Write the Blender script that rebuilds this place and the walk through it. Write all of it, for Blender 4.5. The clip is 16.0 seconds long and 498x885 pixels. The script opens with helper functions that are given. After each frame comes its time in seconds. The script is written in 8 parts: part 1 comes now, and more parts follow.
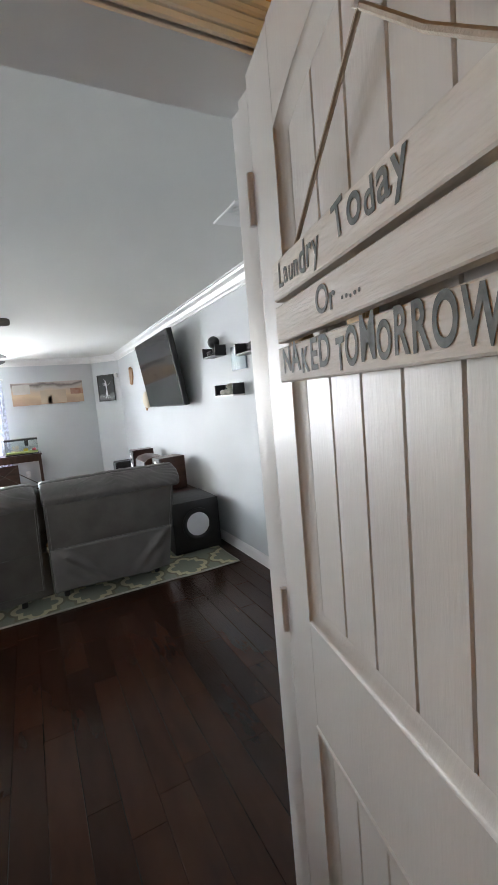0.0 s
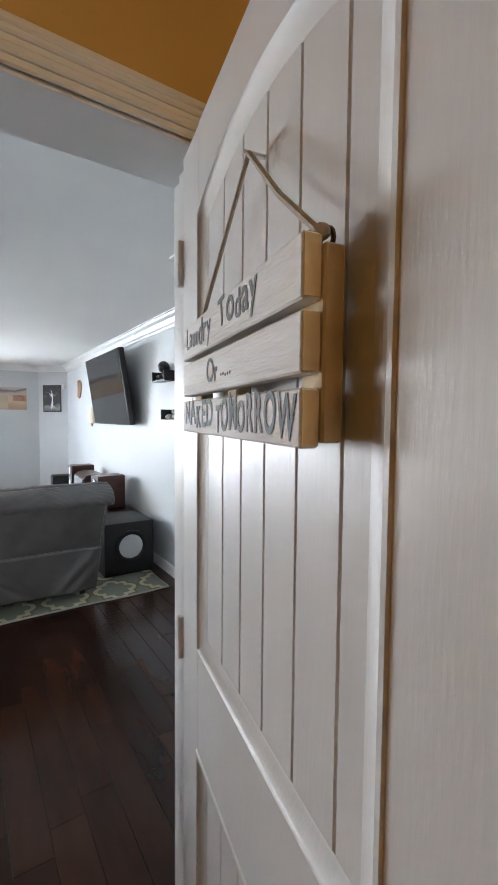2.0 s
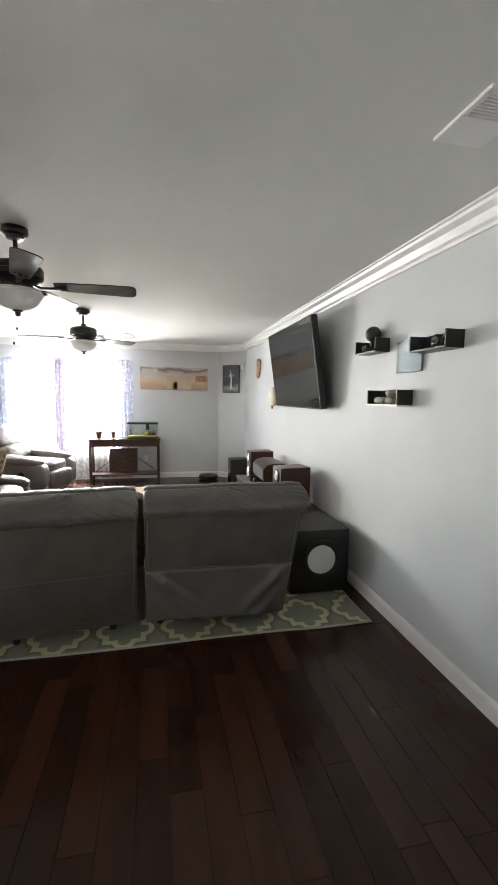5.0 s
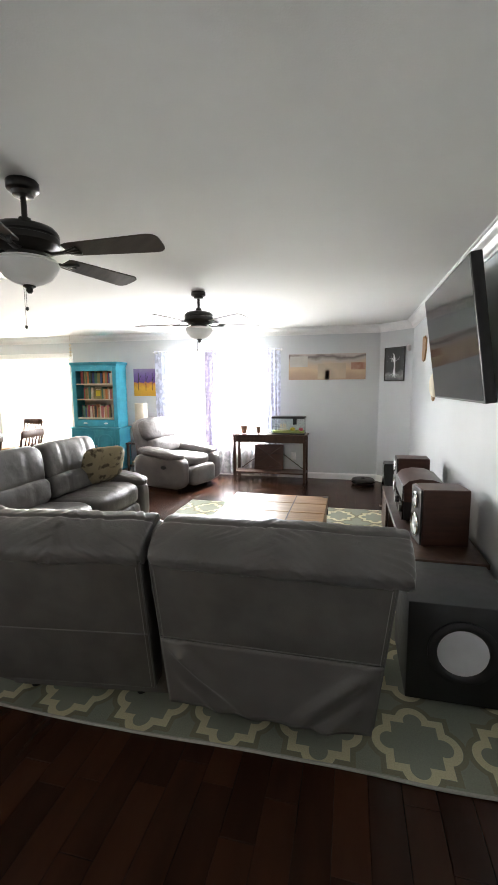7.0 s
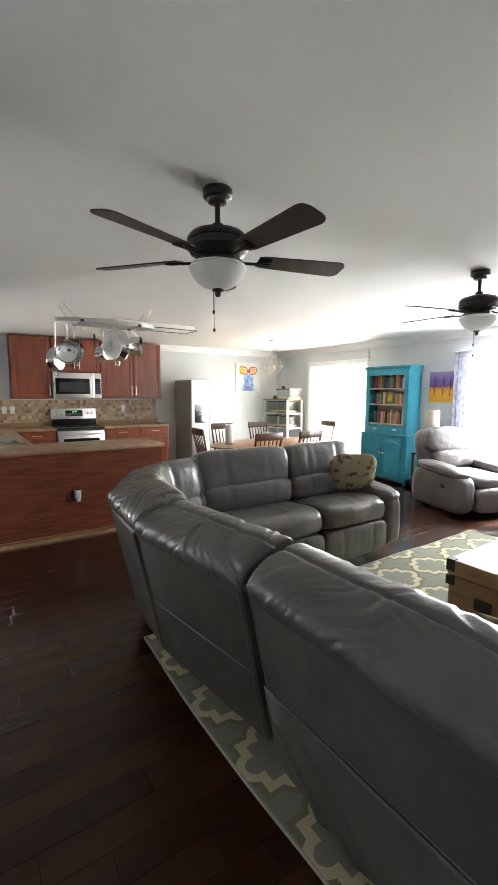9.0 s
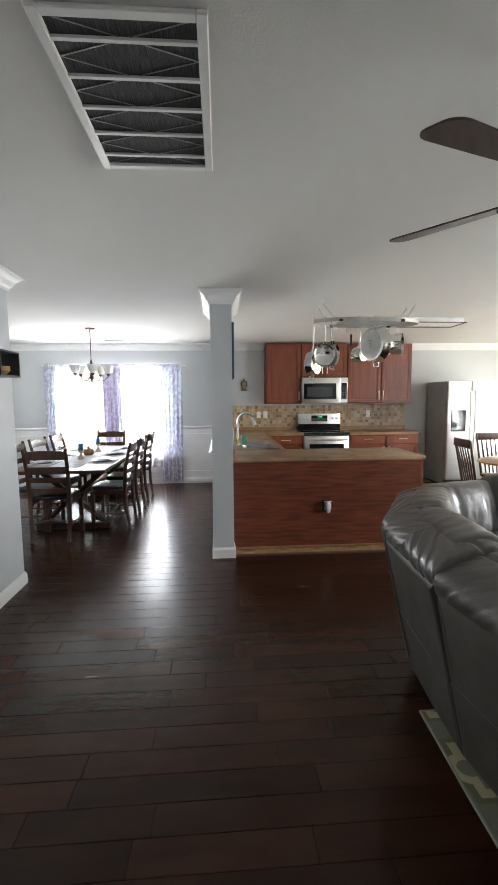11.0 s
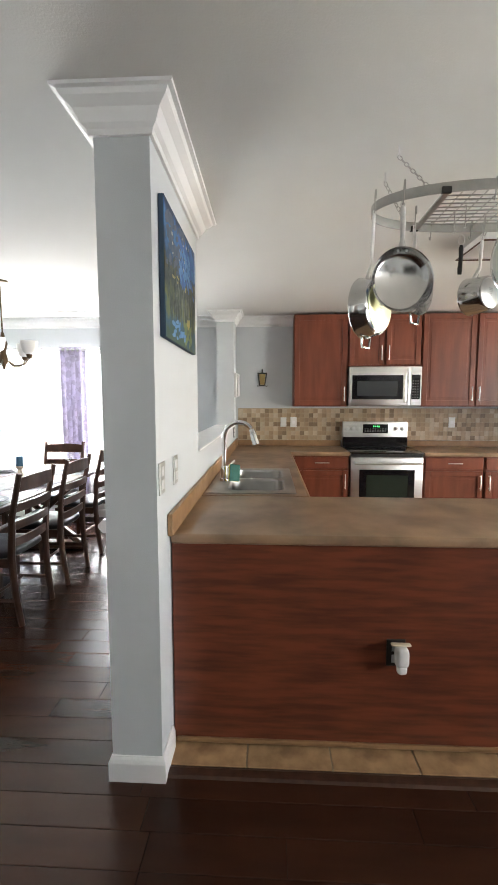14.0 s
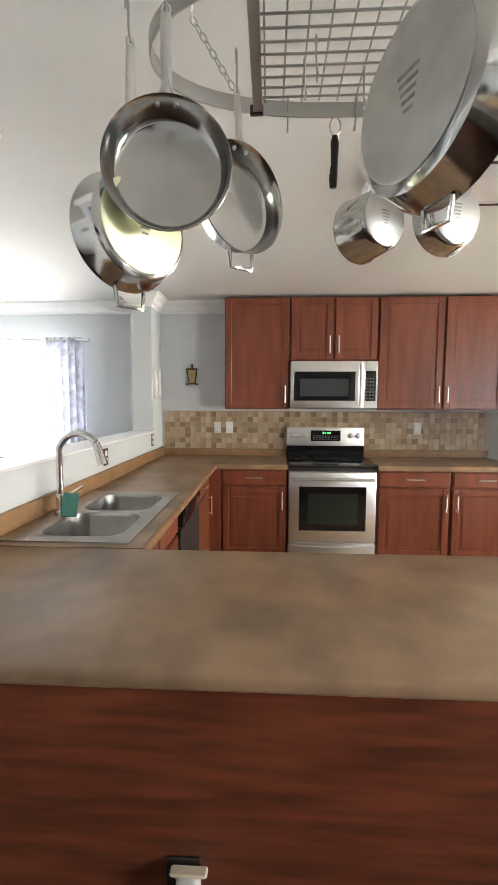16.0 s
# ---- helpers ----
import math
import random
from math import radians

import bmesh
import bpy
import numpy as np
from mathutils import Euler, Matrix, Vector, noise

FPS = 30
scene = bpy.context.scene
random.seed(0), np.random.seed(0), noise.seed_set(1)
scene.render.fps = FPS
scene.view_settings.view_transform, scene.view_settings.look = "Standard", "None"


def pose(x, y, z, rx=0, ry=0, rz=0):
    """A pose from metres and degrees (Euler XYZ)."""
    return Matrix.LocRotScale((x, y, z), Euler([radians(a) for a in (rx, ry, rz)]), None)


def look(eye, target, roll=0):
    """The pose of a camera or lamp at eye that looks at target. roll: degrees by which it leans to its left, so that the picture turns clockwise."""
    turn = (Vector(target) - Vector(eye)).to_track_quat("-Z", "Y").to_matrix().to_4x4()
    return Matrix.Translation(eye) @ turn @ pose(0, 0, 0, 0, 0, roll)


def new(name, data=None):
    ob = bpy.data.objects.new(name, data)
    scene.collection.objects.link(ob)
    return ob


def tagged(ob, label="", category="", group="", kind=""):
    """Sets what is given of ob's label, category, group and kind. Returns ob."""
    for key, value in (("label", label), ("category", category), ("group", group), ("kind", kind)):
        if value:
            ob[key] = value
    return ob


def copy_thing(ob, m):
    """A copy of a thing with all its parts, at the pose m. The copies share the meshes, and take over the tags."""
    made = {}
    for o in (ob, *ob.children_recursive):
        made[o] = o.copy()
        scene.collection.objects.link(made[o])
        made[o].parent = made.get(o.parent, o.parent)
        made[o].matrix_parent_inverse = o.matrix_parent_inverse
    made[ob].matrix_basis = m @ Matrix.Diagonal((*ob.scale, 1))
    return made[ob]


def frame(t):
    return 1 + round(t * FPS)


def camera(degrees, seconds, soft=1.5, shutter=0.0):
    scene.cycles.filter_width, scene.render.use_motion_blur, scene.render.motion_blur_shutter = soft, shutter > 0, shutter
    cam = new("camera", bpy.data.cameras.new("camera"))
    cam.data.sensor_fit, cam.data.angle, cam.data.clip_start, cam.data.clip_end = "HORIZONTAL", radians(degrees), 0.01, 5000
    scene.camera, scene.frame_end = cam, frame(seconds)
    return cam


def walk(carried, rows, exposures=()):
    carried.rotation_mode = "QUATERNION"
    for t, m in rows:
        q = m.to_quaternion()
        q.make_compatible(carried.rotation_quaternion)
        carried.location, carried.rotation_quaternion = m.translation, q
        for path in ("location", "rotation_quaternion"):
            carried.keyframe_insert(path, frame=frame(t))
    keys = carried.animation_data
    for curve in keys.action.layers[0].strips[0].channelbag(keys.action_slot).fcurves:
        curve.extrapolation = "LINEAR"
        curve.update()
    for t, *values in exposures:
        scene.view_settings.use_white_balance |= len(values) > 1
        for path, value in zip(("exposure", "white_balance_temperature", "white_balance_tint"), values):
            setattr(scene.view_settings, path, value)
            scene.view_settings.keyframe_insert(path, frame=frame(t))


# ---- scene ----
cam = camera(60.4, 16.0)
PATH = [
    (0, (0.714, 0.373, 1.46), (1.615, 2.145, 1.24), -5.0),
    (0.5, (0.774, 0.278, 1.477), (1.711, 2.034, 1.278), -2.9),
    (1, (0.787, 0.241, 1.514), (1.828, 1.942, 1.36), -1.6),
    (1.5, (0.78, 0.245, 1.513), (1.953, 1.86, 1.383), 0.3),
    (2, (0.747, 0.261, 1.496), (1.854, 1.923, 1.383), 0.5),
    (2.5, (0.691, 0.33, 1.482), (1.516, 2.148, 1.371), 0.7),
    (3, (0.681, 0.527, 1.482), (1.294, 2.427, 1.361), 0.9),
    (5.3, (0.875, 1.321, 1.528), (1.222, 3.279, 1.31), 1.1),
    (5.5, (0.934, 1.409, 1.537), (1.208, 3.378, 1.32), 1.3),
    (6, (1.081, 1.668, 1.536), (1.132, 3.655, 1.318), 0.1),
    (6.5, (1.221, 1.947, 1.527), (1.057, 3.929, 1.308), -1.1),
    (7, (1.495, 2.168, 1.514), (1.04, 4.098, 1.255), -0.4),
    (7.5, (1.683, 2.393, 1.497), (0.874, 4.199, 1.213), -1.3),
    (8, (1.749, 2.63, 1.52), (0.629, 4.265, 1.249), -0.5),
    (8.5, (1.818, 2.794, 1.508), (0.325, 4.103, 1.266), 0.3),
    (9, (1.872, 2.887, 1.494), (0.226, 4.0, 1.265), 0.2),
    (9.5, (1.821, 2.865, 1.494), (0.06, 3.79, 1.285), 0.1),
    (10, (1.713, 2.812, 1.5), (-0.152, 3.506, 1.303), -0.0),
    (12.3, (0.423, 2.832, 1.473), (-1.543, 2.544, 1.249), -1.1),
    (12.5, (0.251, 2.876, 1.469), (-1.721, 2.62, 1.248), -1.1),
    (13, (-0.245, 2.996, 1.462), (-2.22, 2.754, 1.252), -1.2),
    (13.5, (-0.697, 3.123, 1.454), (-2.682, 2.998, 1.25), -1.1),
    (14, (-1.107, 3.332, 1.449), (-3.096, 3.237, 1.257), -0.0),
    (14.5, (-1.446, 3.486, 1.452), (-3.435, 3.379, 1.273), 0.0),
    (15, (-1.639, 3.736, 1.471), (-3.628, 3.616, 1.294), -0.2),
    (15.5, (-1.8, 3.919, 1.464), (-3.787, 3.781, 1.278), -1.8),
    (16, (-1.964, 4.029, 1.465), (-3.953, 3.931, 1.272), 0.2),
]
walk(cam, [(t, look(eye, target, roll)) for t, eye, target, roll in PATH], exposures=[(0.0, 2.92, 6000, 10), (1.0, 3.0, 6400, 10), (1.4, 2.75, 5750, 10), (1.6, 2.8, 5750, 10), (2.0, 3.1, 5750, 10), (2.5, 3.0, 5850, 10), (3.2, 2.95, 5950, 10), (5.3, 2.7, 6600, 10), (8.0, 2.7, 6350, 10), (10.2, 2.58, 6300, 10), (12.3, 2.5, 6300, 10), (14.0, 2.78, 6500, 10), (16.0, 2.8, 6550, 10)])

# ---- world, sun, exposure ----
world = bpy.data.worlds.new("sky")
scene.world = world
world.use_nodes = True
wn = world.node_tree
sky = wn.nodes.new("ShaderNodeTexSky")
sky.sky_type, sky.sun_disc = "NISHITA", False
sky.sun_elevation, sky.sun_rotation = radians(52), radians(12)
wn.nodes["Background"].inputs[1].default_value = 0.15
wn.links.new(sky.outputs[0], wn.nodes["Background"].inputs[0])
sun = new("sun", bpy.data.lights.new("sun", "SUN"))
sun.data.energy, sun.data.angle, sun.data.color = 4.0, radians(0.5), (1.0, 0.95, 0.87)
sun.matrix_world = look((-1.5, 20, 24), (-3.4, 9.0, 10))


def window_light(name, place, aim, w, h, power, tint=(1.0, 0.985, 0.965)):
    """Sky light that falls in through a window's opening."""
    lamp = new(name, bpy.data.lights.new(name, "AREA"))
    lamp.data.shape, lamp.data.size, lamp.data.size_y = "RECTANGLE", w, h
    lamp.data.energy, lamp.data.color = power, tint
    lamp.matrix_world = look(place, aim)
    return lamp


window_light("living_window_light", (-0.70, 9.42, 1.3), (-0.70, 5.0, 1.1), 1.7, 1.5, 98)
window_light("patio_door_light", (-4.33, 9.42, 1.1), (-4.33, 5.0, 0.6), 1.4, 1.9, 52, (1.0, 0.91, 0.76))
window_light("dining_window_light", (-6.52, 1.0, 1.25), (-2.0, 1.0, 1.1), 1.9, 1.4, 54)
# the warm ceiling bulb of the laundry room, behind the start of the walk
bulb = new("laundry_bulb", bpy.data.lights.new("laundry_bulb", "POINT"))
bulb.data.energy, bulb.data.color, bulb.data.shadow_soft_size = 2.0, (1.0, 0.78, 0.46), 0.12
bulb.location = (0.93, -0.85, 2.15)


# ---- materials ----
def mat(name, color, rough=0.5, metal=0.0, second=None, scale=6.0, bump=0.0, bump_scale=80.0, spec=0.5, detail=4.0, coat=0.0, stretch=(1, 1, 1), per_object=0.0, spread=(0.35, 0.65)):
    """A surface with colour variation at a large scale, fine relief, and roughness that varies a little."""
    m = bpy.data.materials.new(name)
    m.use_nodes = True
    n, link = m.node_tree.nodes, m.node_tree.links.new
    b = n["Principled BSDF"]
    b.inputs["Metallic"].default_value, b.inputs["Roughness"].default_value = metal, rough
    b.inputs["Specular IOR Level"].default_value = spec
    b.inputs["Coat Weight"].default_value = coat
    co = n.new("ShaderNodeTexCoord")
    mp = n.new("ShaderNodeMapping")
    mp.inputs["Scale"].default_value = stretch
    link(co.outputs["Object"], mp.inputs["Vector"])
    noise_tex = n.new("ShaderNodeTexNoise")
    noise_tex.inputs["Scale"].default_value, noise_tex.inputs["Detail"].default_value = scale, detail
    link(mp.outputs[0], noise_tex.inputs["Vector"])
    ramp = n.new("ShaderNodeValToRGB")
    second = second or tuple(c * 0.88 for c in color)
    ramp.color_ramp.elements[0].color, ramp.color_ramp.elements[1].color = (*color, 1), (*second, 1)
    ramp.color_ramp.elements[0].position, ramp.color_ramp.elements[1].position = spread
    link(noise_tex.outputs[0], ramp.inputs[0])
    out = ramp.outputs[0]
    if per_object:
        info = n.new("ShaderNodeObjectInfo")
        mr = n.new("ShaderNodeMapRange")
        mr.inputs["To Min"].default_value, mr.inputs["To Max"].default_value = 1 - per_object, 1 + per_object
        link(info.outputs["Random"], mr.inputs["Value"])
        hsv = n.new("ShaderNodeHueSaturation")
        link(mr.outputs[0], hsv.inputs["Value"])
        link(out, hsv.inputs["Color"])
        out = hsv.outputs[0]
    link(out, b.inputs["Base Color"])
    mr2 = n.new("ShaderNodeMapRange")
    mr2.inputs["To Min"].default_value, mr2.inputs["To Max"].default_value = max(rough - 0.06, 0.02), min(rough + 0.08, 1)
    link(noise_tex.outputs[0], mr2.inputs["Value"])
    link(mr2.outputs[0], b.inputs["Roughness"])
    if bump:
        fine = n.new("ShaderNodeTexNoise")
        fine.inputs["Scale"].default_value, fine.inputs["Detail"].default_value = bump_scale, 3
        link(mp.outputs[0], fine.inputs["Vector"])
        bp = n.new("ShaderNodeBump")
        bp.inputs["Strength"].default_value, bp.inputs["Distance"].default_value = bump, 0.004
        link(fine.outputs[0], bp.inputs["Height"])
        link(bp.outputs[0], b.inputs["Normal"])
    return m


WALL = mat("pale_grey_wall_paint", (0.56, 0.585, 0.60), 0.6, scale=1.2, second=(0.53, 0.555, 0.57), bump=0.12, bump_scale=220)
CEIL = mat("flat_white_ceiling_paint", (0.72, 0.72, 0.70), 0.9, scale=0.8, second=(0.69, 0.69, 0.67), bump=0.15, bump_scale=160, spec=0.2)
TRIM = mat("white_gloss_trim", (0.80, 0.80, 0.80), 0.35, scale=3, second=(0.76, 0.76, 0.75), bump=0.05)
DOORW = mat("white_door_paint", (0.74, 0.74, 0.73), 0.42, scale=2, second=(0.70, 0.70, 0.69), bump=0.1, bump_scale=60, stretch=(3, 3, 0.4))
LAUNDRY = mat("mustard_laundry_paint", (0.62, 0.41, 0.13), 0.7, scale=1.5, bump=0.1, bump_scale=200)
PLANK = mat("dark_walnut_floor_plank", (0.025, 0.0098, 0.0054), 0.23, second=(0.050, 0.0185, 0.0098), scale=3.0, stretch=(3, 0.7, 1), bump=0.08, bump_scale=30, per_object=0.3, detail=8, spec=0.28, spread=(0.2, 0.85))


def wrinkle(m, scale, strength):
    """Adds a second, larger relief of soft creases under the fine grain."""
    n, link = m.node_tree.nodes, m.node_tree.links.new
    fine = next(x for x in n if x.type == "BUMP")
    tex = n.new("ShaderNodeTexNoise")
    tex.inputs["Scale"].default_value, tex.inputs["Detail"].default_value, tex.inputs["Distortion"].default_value = scale, 2, 1.2
    link(n["Texture Coordinate"].outputs["Object"], tex.inputs["Vector"])
    b = n.new("ShaderNodeBump")
    b.inputs["Strength"].default_value, b.inputs["Distance"].default_value = strength, 0.02
    link(tex.outputs[0], b.inputs["Height"])
    link(b.outputs[0], fine.inputs["Normal"])


UNDER = mat("dark_floor_joint", (0.006, 0.004, 0.003), 0.8)
CTILE = mat("tan_ceramic_floor_tile", (0.44, 0.285, 0.15), 0.35, second=(0.22, 0.125, 0.06), scale=9, detail=8, bump=0.15, bump_scale=30, per_object=0.15, spread=(0.36, 0.64))
GROUT = mat("sand_grout", (0.40, 0.33, 0.24), 0.9, scale=30)
LEATHER = mat("charcoal_grey_leather", (0.132, 0.125, 0.121), 0.31, second=(0.100, 0.095, 0.092), scale=5, bump=0.25, bump_scale=170, spec=0.5)
CLOTHBACK = mat("matt_grey_leatherette_back", (0.112, 0.104, 0.096), 0.46, second=(0.082, 0.076, 0.070), scale=7, detail=8, bump=0.25, bump_scale=190)
TAUPE = mat("taupe_grey_leather", (0.165, 0.155, 0.153), 0.38, second=(0.12, 0.112, 0.112), scale=5, bump=0.3, bump_scale=150)
for m_, k_ in ((LEATHER, 0.13), (TAUPE, 0.24), (CLOTHBACK, 0.10)):
    wrinkle(m_, 13, k_)
BLACKM = mat("satin_black_metal", (0.012, 0.012, 0.012), 0.35, second=(0.02, 0.018, 0.016), scale=12)
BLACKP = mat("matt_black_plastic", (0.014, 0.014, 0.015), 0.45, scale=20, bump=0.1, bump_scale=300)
BLACKG = mat("gloss_black_glass", (0.008, 0.008, 0.010), 0.06, scale=2, spec=0.6)
STEEL = mat("brushed_stainless_steel", (0.74, 0.74, 0.73), 0.36, 1.0, second=(0.68, 0.68, 0.67), scale=3, stretch=(1, 1, 12), bump=0.03, bump_scale=60)
POLISH = mat("polished_stainless_steel", (0.70, 0.70, 0.69), 0.13, 1.0, second=(0.6, 0.6, 0.59), scale=9)
CHROME = mat("chrome", (0.75, 0.75, 0.76), 0.08, 1.0)
CHERRY = mat("cherry_stained_cabinet_wood", (0.205, 0.056, 0.027), 0.36, second=(0.145, 0.037, 0.0175), scale=3.0, stretch=(5, 5, 0.7), bump=0.1, bump_scale=30, detail=6, per_object=0.08)
CHERRYD = mat("dark_cherry_panel_veneer", (0.18, 0.049, 0.022), 0.36, second=(0.085, 0.022, 0.0105), scale=5.0, stretch=(0.6, 0.8, 7), bump=0.1, bump_scale=24, detail=11, spread=(0.36, 0.66))
COUNTER = mat("tan_brown_laminate_worktop", (0.33, 0.21, 0.125), 0.30, second=(0.175, 0.115, 0.072), scale=5, detail=9, bump=0.05, spread=(0.34, 0.68))
COUNTEREDGE = mat("tan_worktop_splash", (0.30, 0.17, 0.08), 0.4, second=(0.22, 0.125, 0.06), scale=9, detail=8)
OAK = mat("honey_oak_boards", (0.40, 0.235, 0.105), 0.36, second=(0.26, 0.14, 0.06), scale=3, stretch=(1, 7, 4), bump=0.15, bump_scale=26, detail=7)
DARKWOOD = mat("dark_stained_wood", (0.060, 0.026, 0.014), 0.35, second=(0.034, 0.014, 0.008), scale=4, stretch=(6, 6, 1), bump=0.12, bump_scale=30, detail=6)
CHAIRWOOD = mat("brown_stained_chair_wood", (0.085, 0.036, 0.019), 0.35, second=(0.05, 0.02, 0.011), scale=5, stretch=(4, 4, 1), bump=0.1, bump_scale=30, detail=6)
SEATBLK = mat("black_leather_seat", (0.012, 0.012, 0.013), 0.32, scale=6, bump=0.2, bump_scale=120)
BLUE = mat("turquoise_chalk_paint", (0.045, 0.33, 0.44), 0.55, second=(0.035, 0.27, 0.37), scale=8, bump=0.1, bump_scale=50)
CREAM = mat("cream_paint", (0.66, 0.58, 0.44), 0.6, scale=4)
PAPER = mat("page_paper", (0.7, 0.66, 0.56), 0.9, scale=60)
WHITEP = mat("white_plastic", (0.76, 0.76, 0.75), 0.4, scale=5)
FROST = mat("frosted_white_glass", (0.88, 0.88, 0.86), 0.3, scale=4, spec=0.5)
BLADE = mat("dark_walnut_fan_blade", (0.055, 0.035, 0.028), 0.4, second=(0.036, 0.022, 0.018), scale=4, stretch=(1, 8, 1), bump=0.05)
WALNUT = mat("walnut_veneer_speaker", (0.075, 0.030, 0.020), 0.35, second=(0.045, 0.018, 0.012), scale=4, stretch=(1, 1, 8), detail=6)
TERRA = mat("brown_clay_pot", (0.13, 0.075, 0.05), 0.7, scale=20, bump=0.1)
LEAF = mat("green_leaf", (0.08, 0.16, 0.03), 0.5, second=(0.12, 0.2, 0.05), scale=20)
DEADLEAF = mat("dry_flower", (0.30, 0.24, 0.10), 0.8, scale=30)
BRASS = mat("aged_bronze", (0.10, 0.065, 0.035), 0.4, 0.8, scale=20)


def glass(name, tint=(1, 1, 1), rough=0.0):
    m = bpy.data.materials.new(name)
    m.use_nodes = True
    n, link = m.node_tree.nodes, m.node_tree.links.new
    n.remove(n["Principled BSDF"])
    clear, shine, mixer, fr = n.new("ShaderNodeBsdfTransparent"), n.new("ShaderNodeBsdfGlossy"), n.new("ShaderNodeMixShader"), n.new("ShaderNodeLayerWeight")
    power, gain = n.new("ShaderNodeMath"), n.new("ShaderNodeMath")
    clear.inputs[0].default_value, shine.inputs["Roughness"].default_value = (*tint, 1), rough
    power.operation, power.inputs[1].default_value = "POWER", 5.0
    gain.operation, gain.inputs[1].default_value, gain.inputs[2].default_value = "MULTIPLY_ADD", 0.85, 0.03
    link(fr.outputs["Facing"], power.inputs[0])
    link(power.outputs[0], gain.inputs[0])
    link(gain.outputs[0], mixer.inputs[0])
    link(clear.outputs[0], mixer.inputs[1])
    link(shine.outputs[0], mixer.inputs[2])
    link(mixer.outputs[0], n["Material Output"].inputs[0])
    return m


GLASS = glass("clear_glass", (0.97, 0.985, 0.98))


def sheer(name, color, clear, body=0.5, weave=1.35):
    """Thin curtain cloth: part of the light passes straight, part is scattered through."""
    m = bpy.data.materials.new(name)
    m.use_nodes = True
    n, link = m.node_tree.nodes, m.node_tree.links.new
    n.remove(n["Principled BSDF"])
    a, b, c = n.new("ShaderNodeBsdfTransparent"), n.new("ShaderNodeBsdfTranslucent"), n.new("ShaderNodeBsdfDiffuse")
    vor = n.new("ShaderNodeTexNoise")
    vor.inputs["Scale"].default_value = 16
    co = n.new("ShaderNodeTexCoord")
    link(co.outputs["Object"], vor.inputs["Vector"])
    ramp = n.new("ShaderNodeValToRGB")
    ramp.color_ramp.elements[0].position, ramp.color_ramp.elements[1].position = 0.46, 0.56
    ramp.color_ramp.elements[0].color, ramp.color_ramp.elements[1].color = (*color, 1), (*(min(1, x * weave) for x in color), 1)
    link(vor.outputs[0], ramp.inputs[0])
    link(ramp.outputs[0], b.inputs[0])
    link(ramp.outputs[0], c.inputs[0])
    m1, m2 = n.new("ShaderNodeMixShader"), n.new("ShaderNodeMixShader")
    m1.inputs[0].default_value, m2.inputs[0].default_value = body, clear
    link(b.outputs[0], m1.inputs[1])
    link(c.outputs[0], m1.inputs[2])
    link(m1.outputs[0], m2.inputs[1])
    link(a.outputs[0], m2.inputs[2])
    link(m2.outputs[0], n["Material Output"].inputs[0])
    return m


SHEER = sheer("white_sheer_curtain", (0.72, 0.72, 0.74), 0.55)
LILAC = sheer("lilac_grey_curtain", (0.42, 0.39, 0.50), 0.0, 0.972)
PRINT = sheer("white_print_curtain", (0.53, 0.545, 0.63), 0.006, 0.925)
BOWLGLASS = sheer("frosted_bowl_glass", (0.88, 0.88, 0.87), 0.0, 0.55, 1.0)
GRASS = mat("lawn", (0.07, 0.11, 0.035), 0.9, second=(0.10, 0.12, 0.05), scale=3, bump=0.5, bump_scale=40)


# ---- mesh helpers ----
def box(bm, x0, x1, y0, y1, z0, z1, bevel=0.0, seg=1):
    vs = [bm.verts.new((x, y, z)) for z in (z0, z1) for y in (y0, y1) for x in (x0, x1)]
    fs = [bm.faces.new([vs[i] for i in f]) for f in ((0, 2, 3, 1), (4, 5, 7, 6), (0, 1, 5, 4), (2, 6, 7, 3), (0, 4, 6, 2), (1, 3, 7, 5))]
    if bevel:
        es = list({e for f in fs for e in f.edges})
        bmesh.ops.bevel(bm, geom=es, offset=bevel, segments=seg, affect="EDGES", profile=0.5)
    return bm


def lathe(bm, profile, seg=24, m=Matrix.Identity(4), sx=1.0, sy=1.0):
    rings = []
    for r, z in profile:
        if r < 1e-5:
            rings.append([bm.verts.new(m @ Vector((0, 0, z)))])
        else:
            rings.append([bm.verts.new(m @ Vector((r * sx * math.cos(2 * math.pi * i / seg), r * sy * math.sin(2 * math.pi * i / seg), z))) for i in range(seg)])
    for a, b in zip(rings, rings[1:]):
        for i in range(seg):
            j = (i + 1) % seg
            q = [a[i % len(a)], a[j % len(a)], b[j % len(b)], b[i % len(b)]]
            q = list(dict.fromkeys(q))
            if len(q) > 2:
                bm.faces.new(q)
    return bm


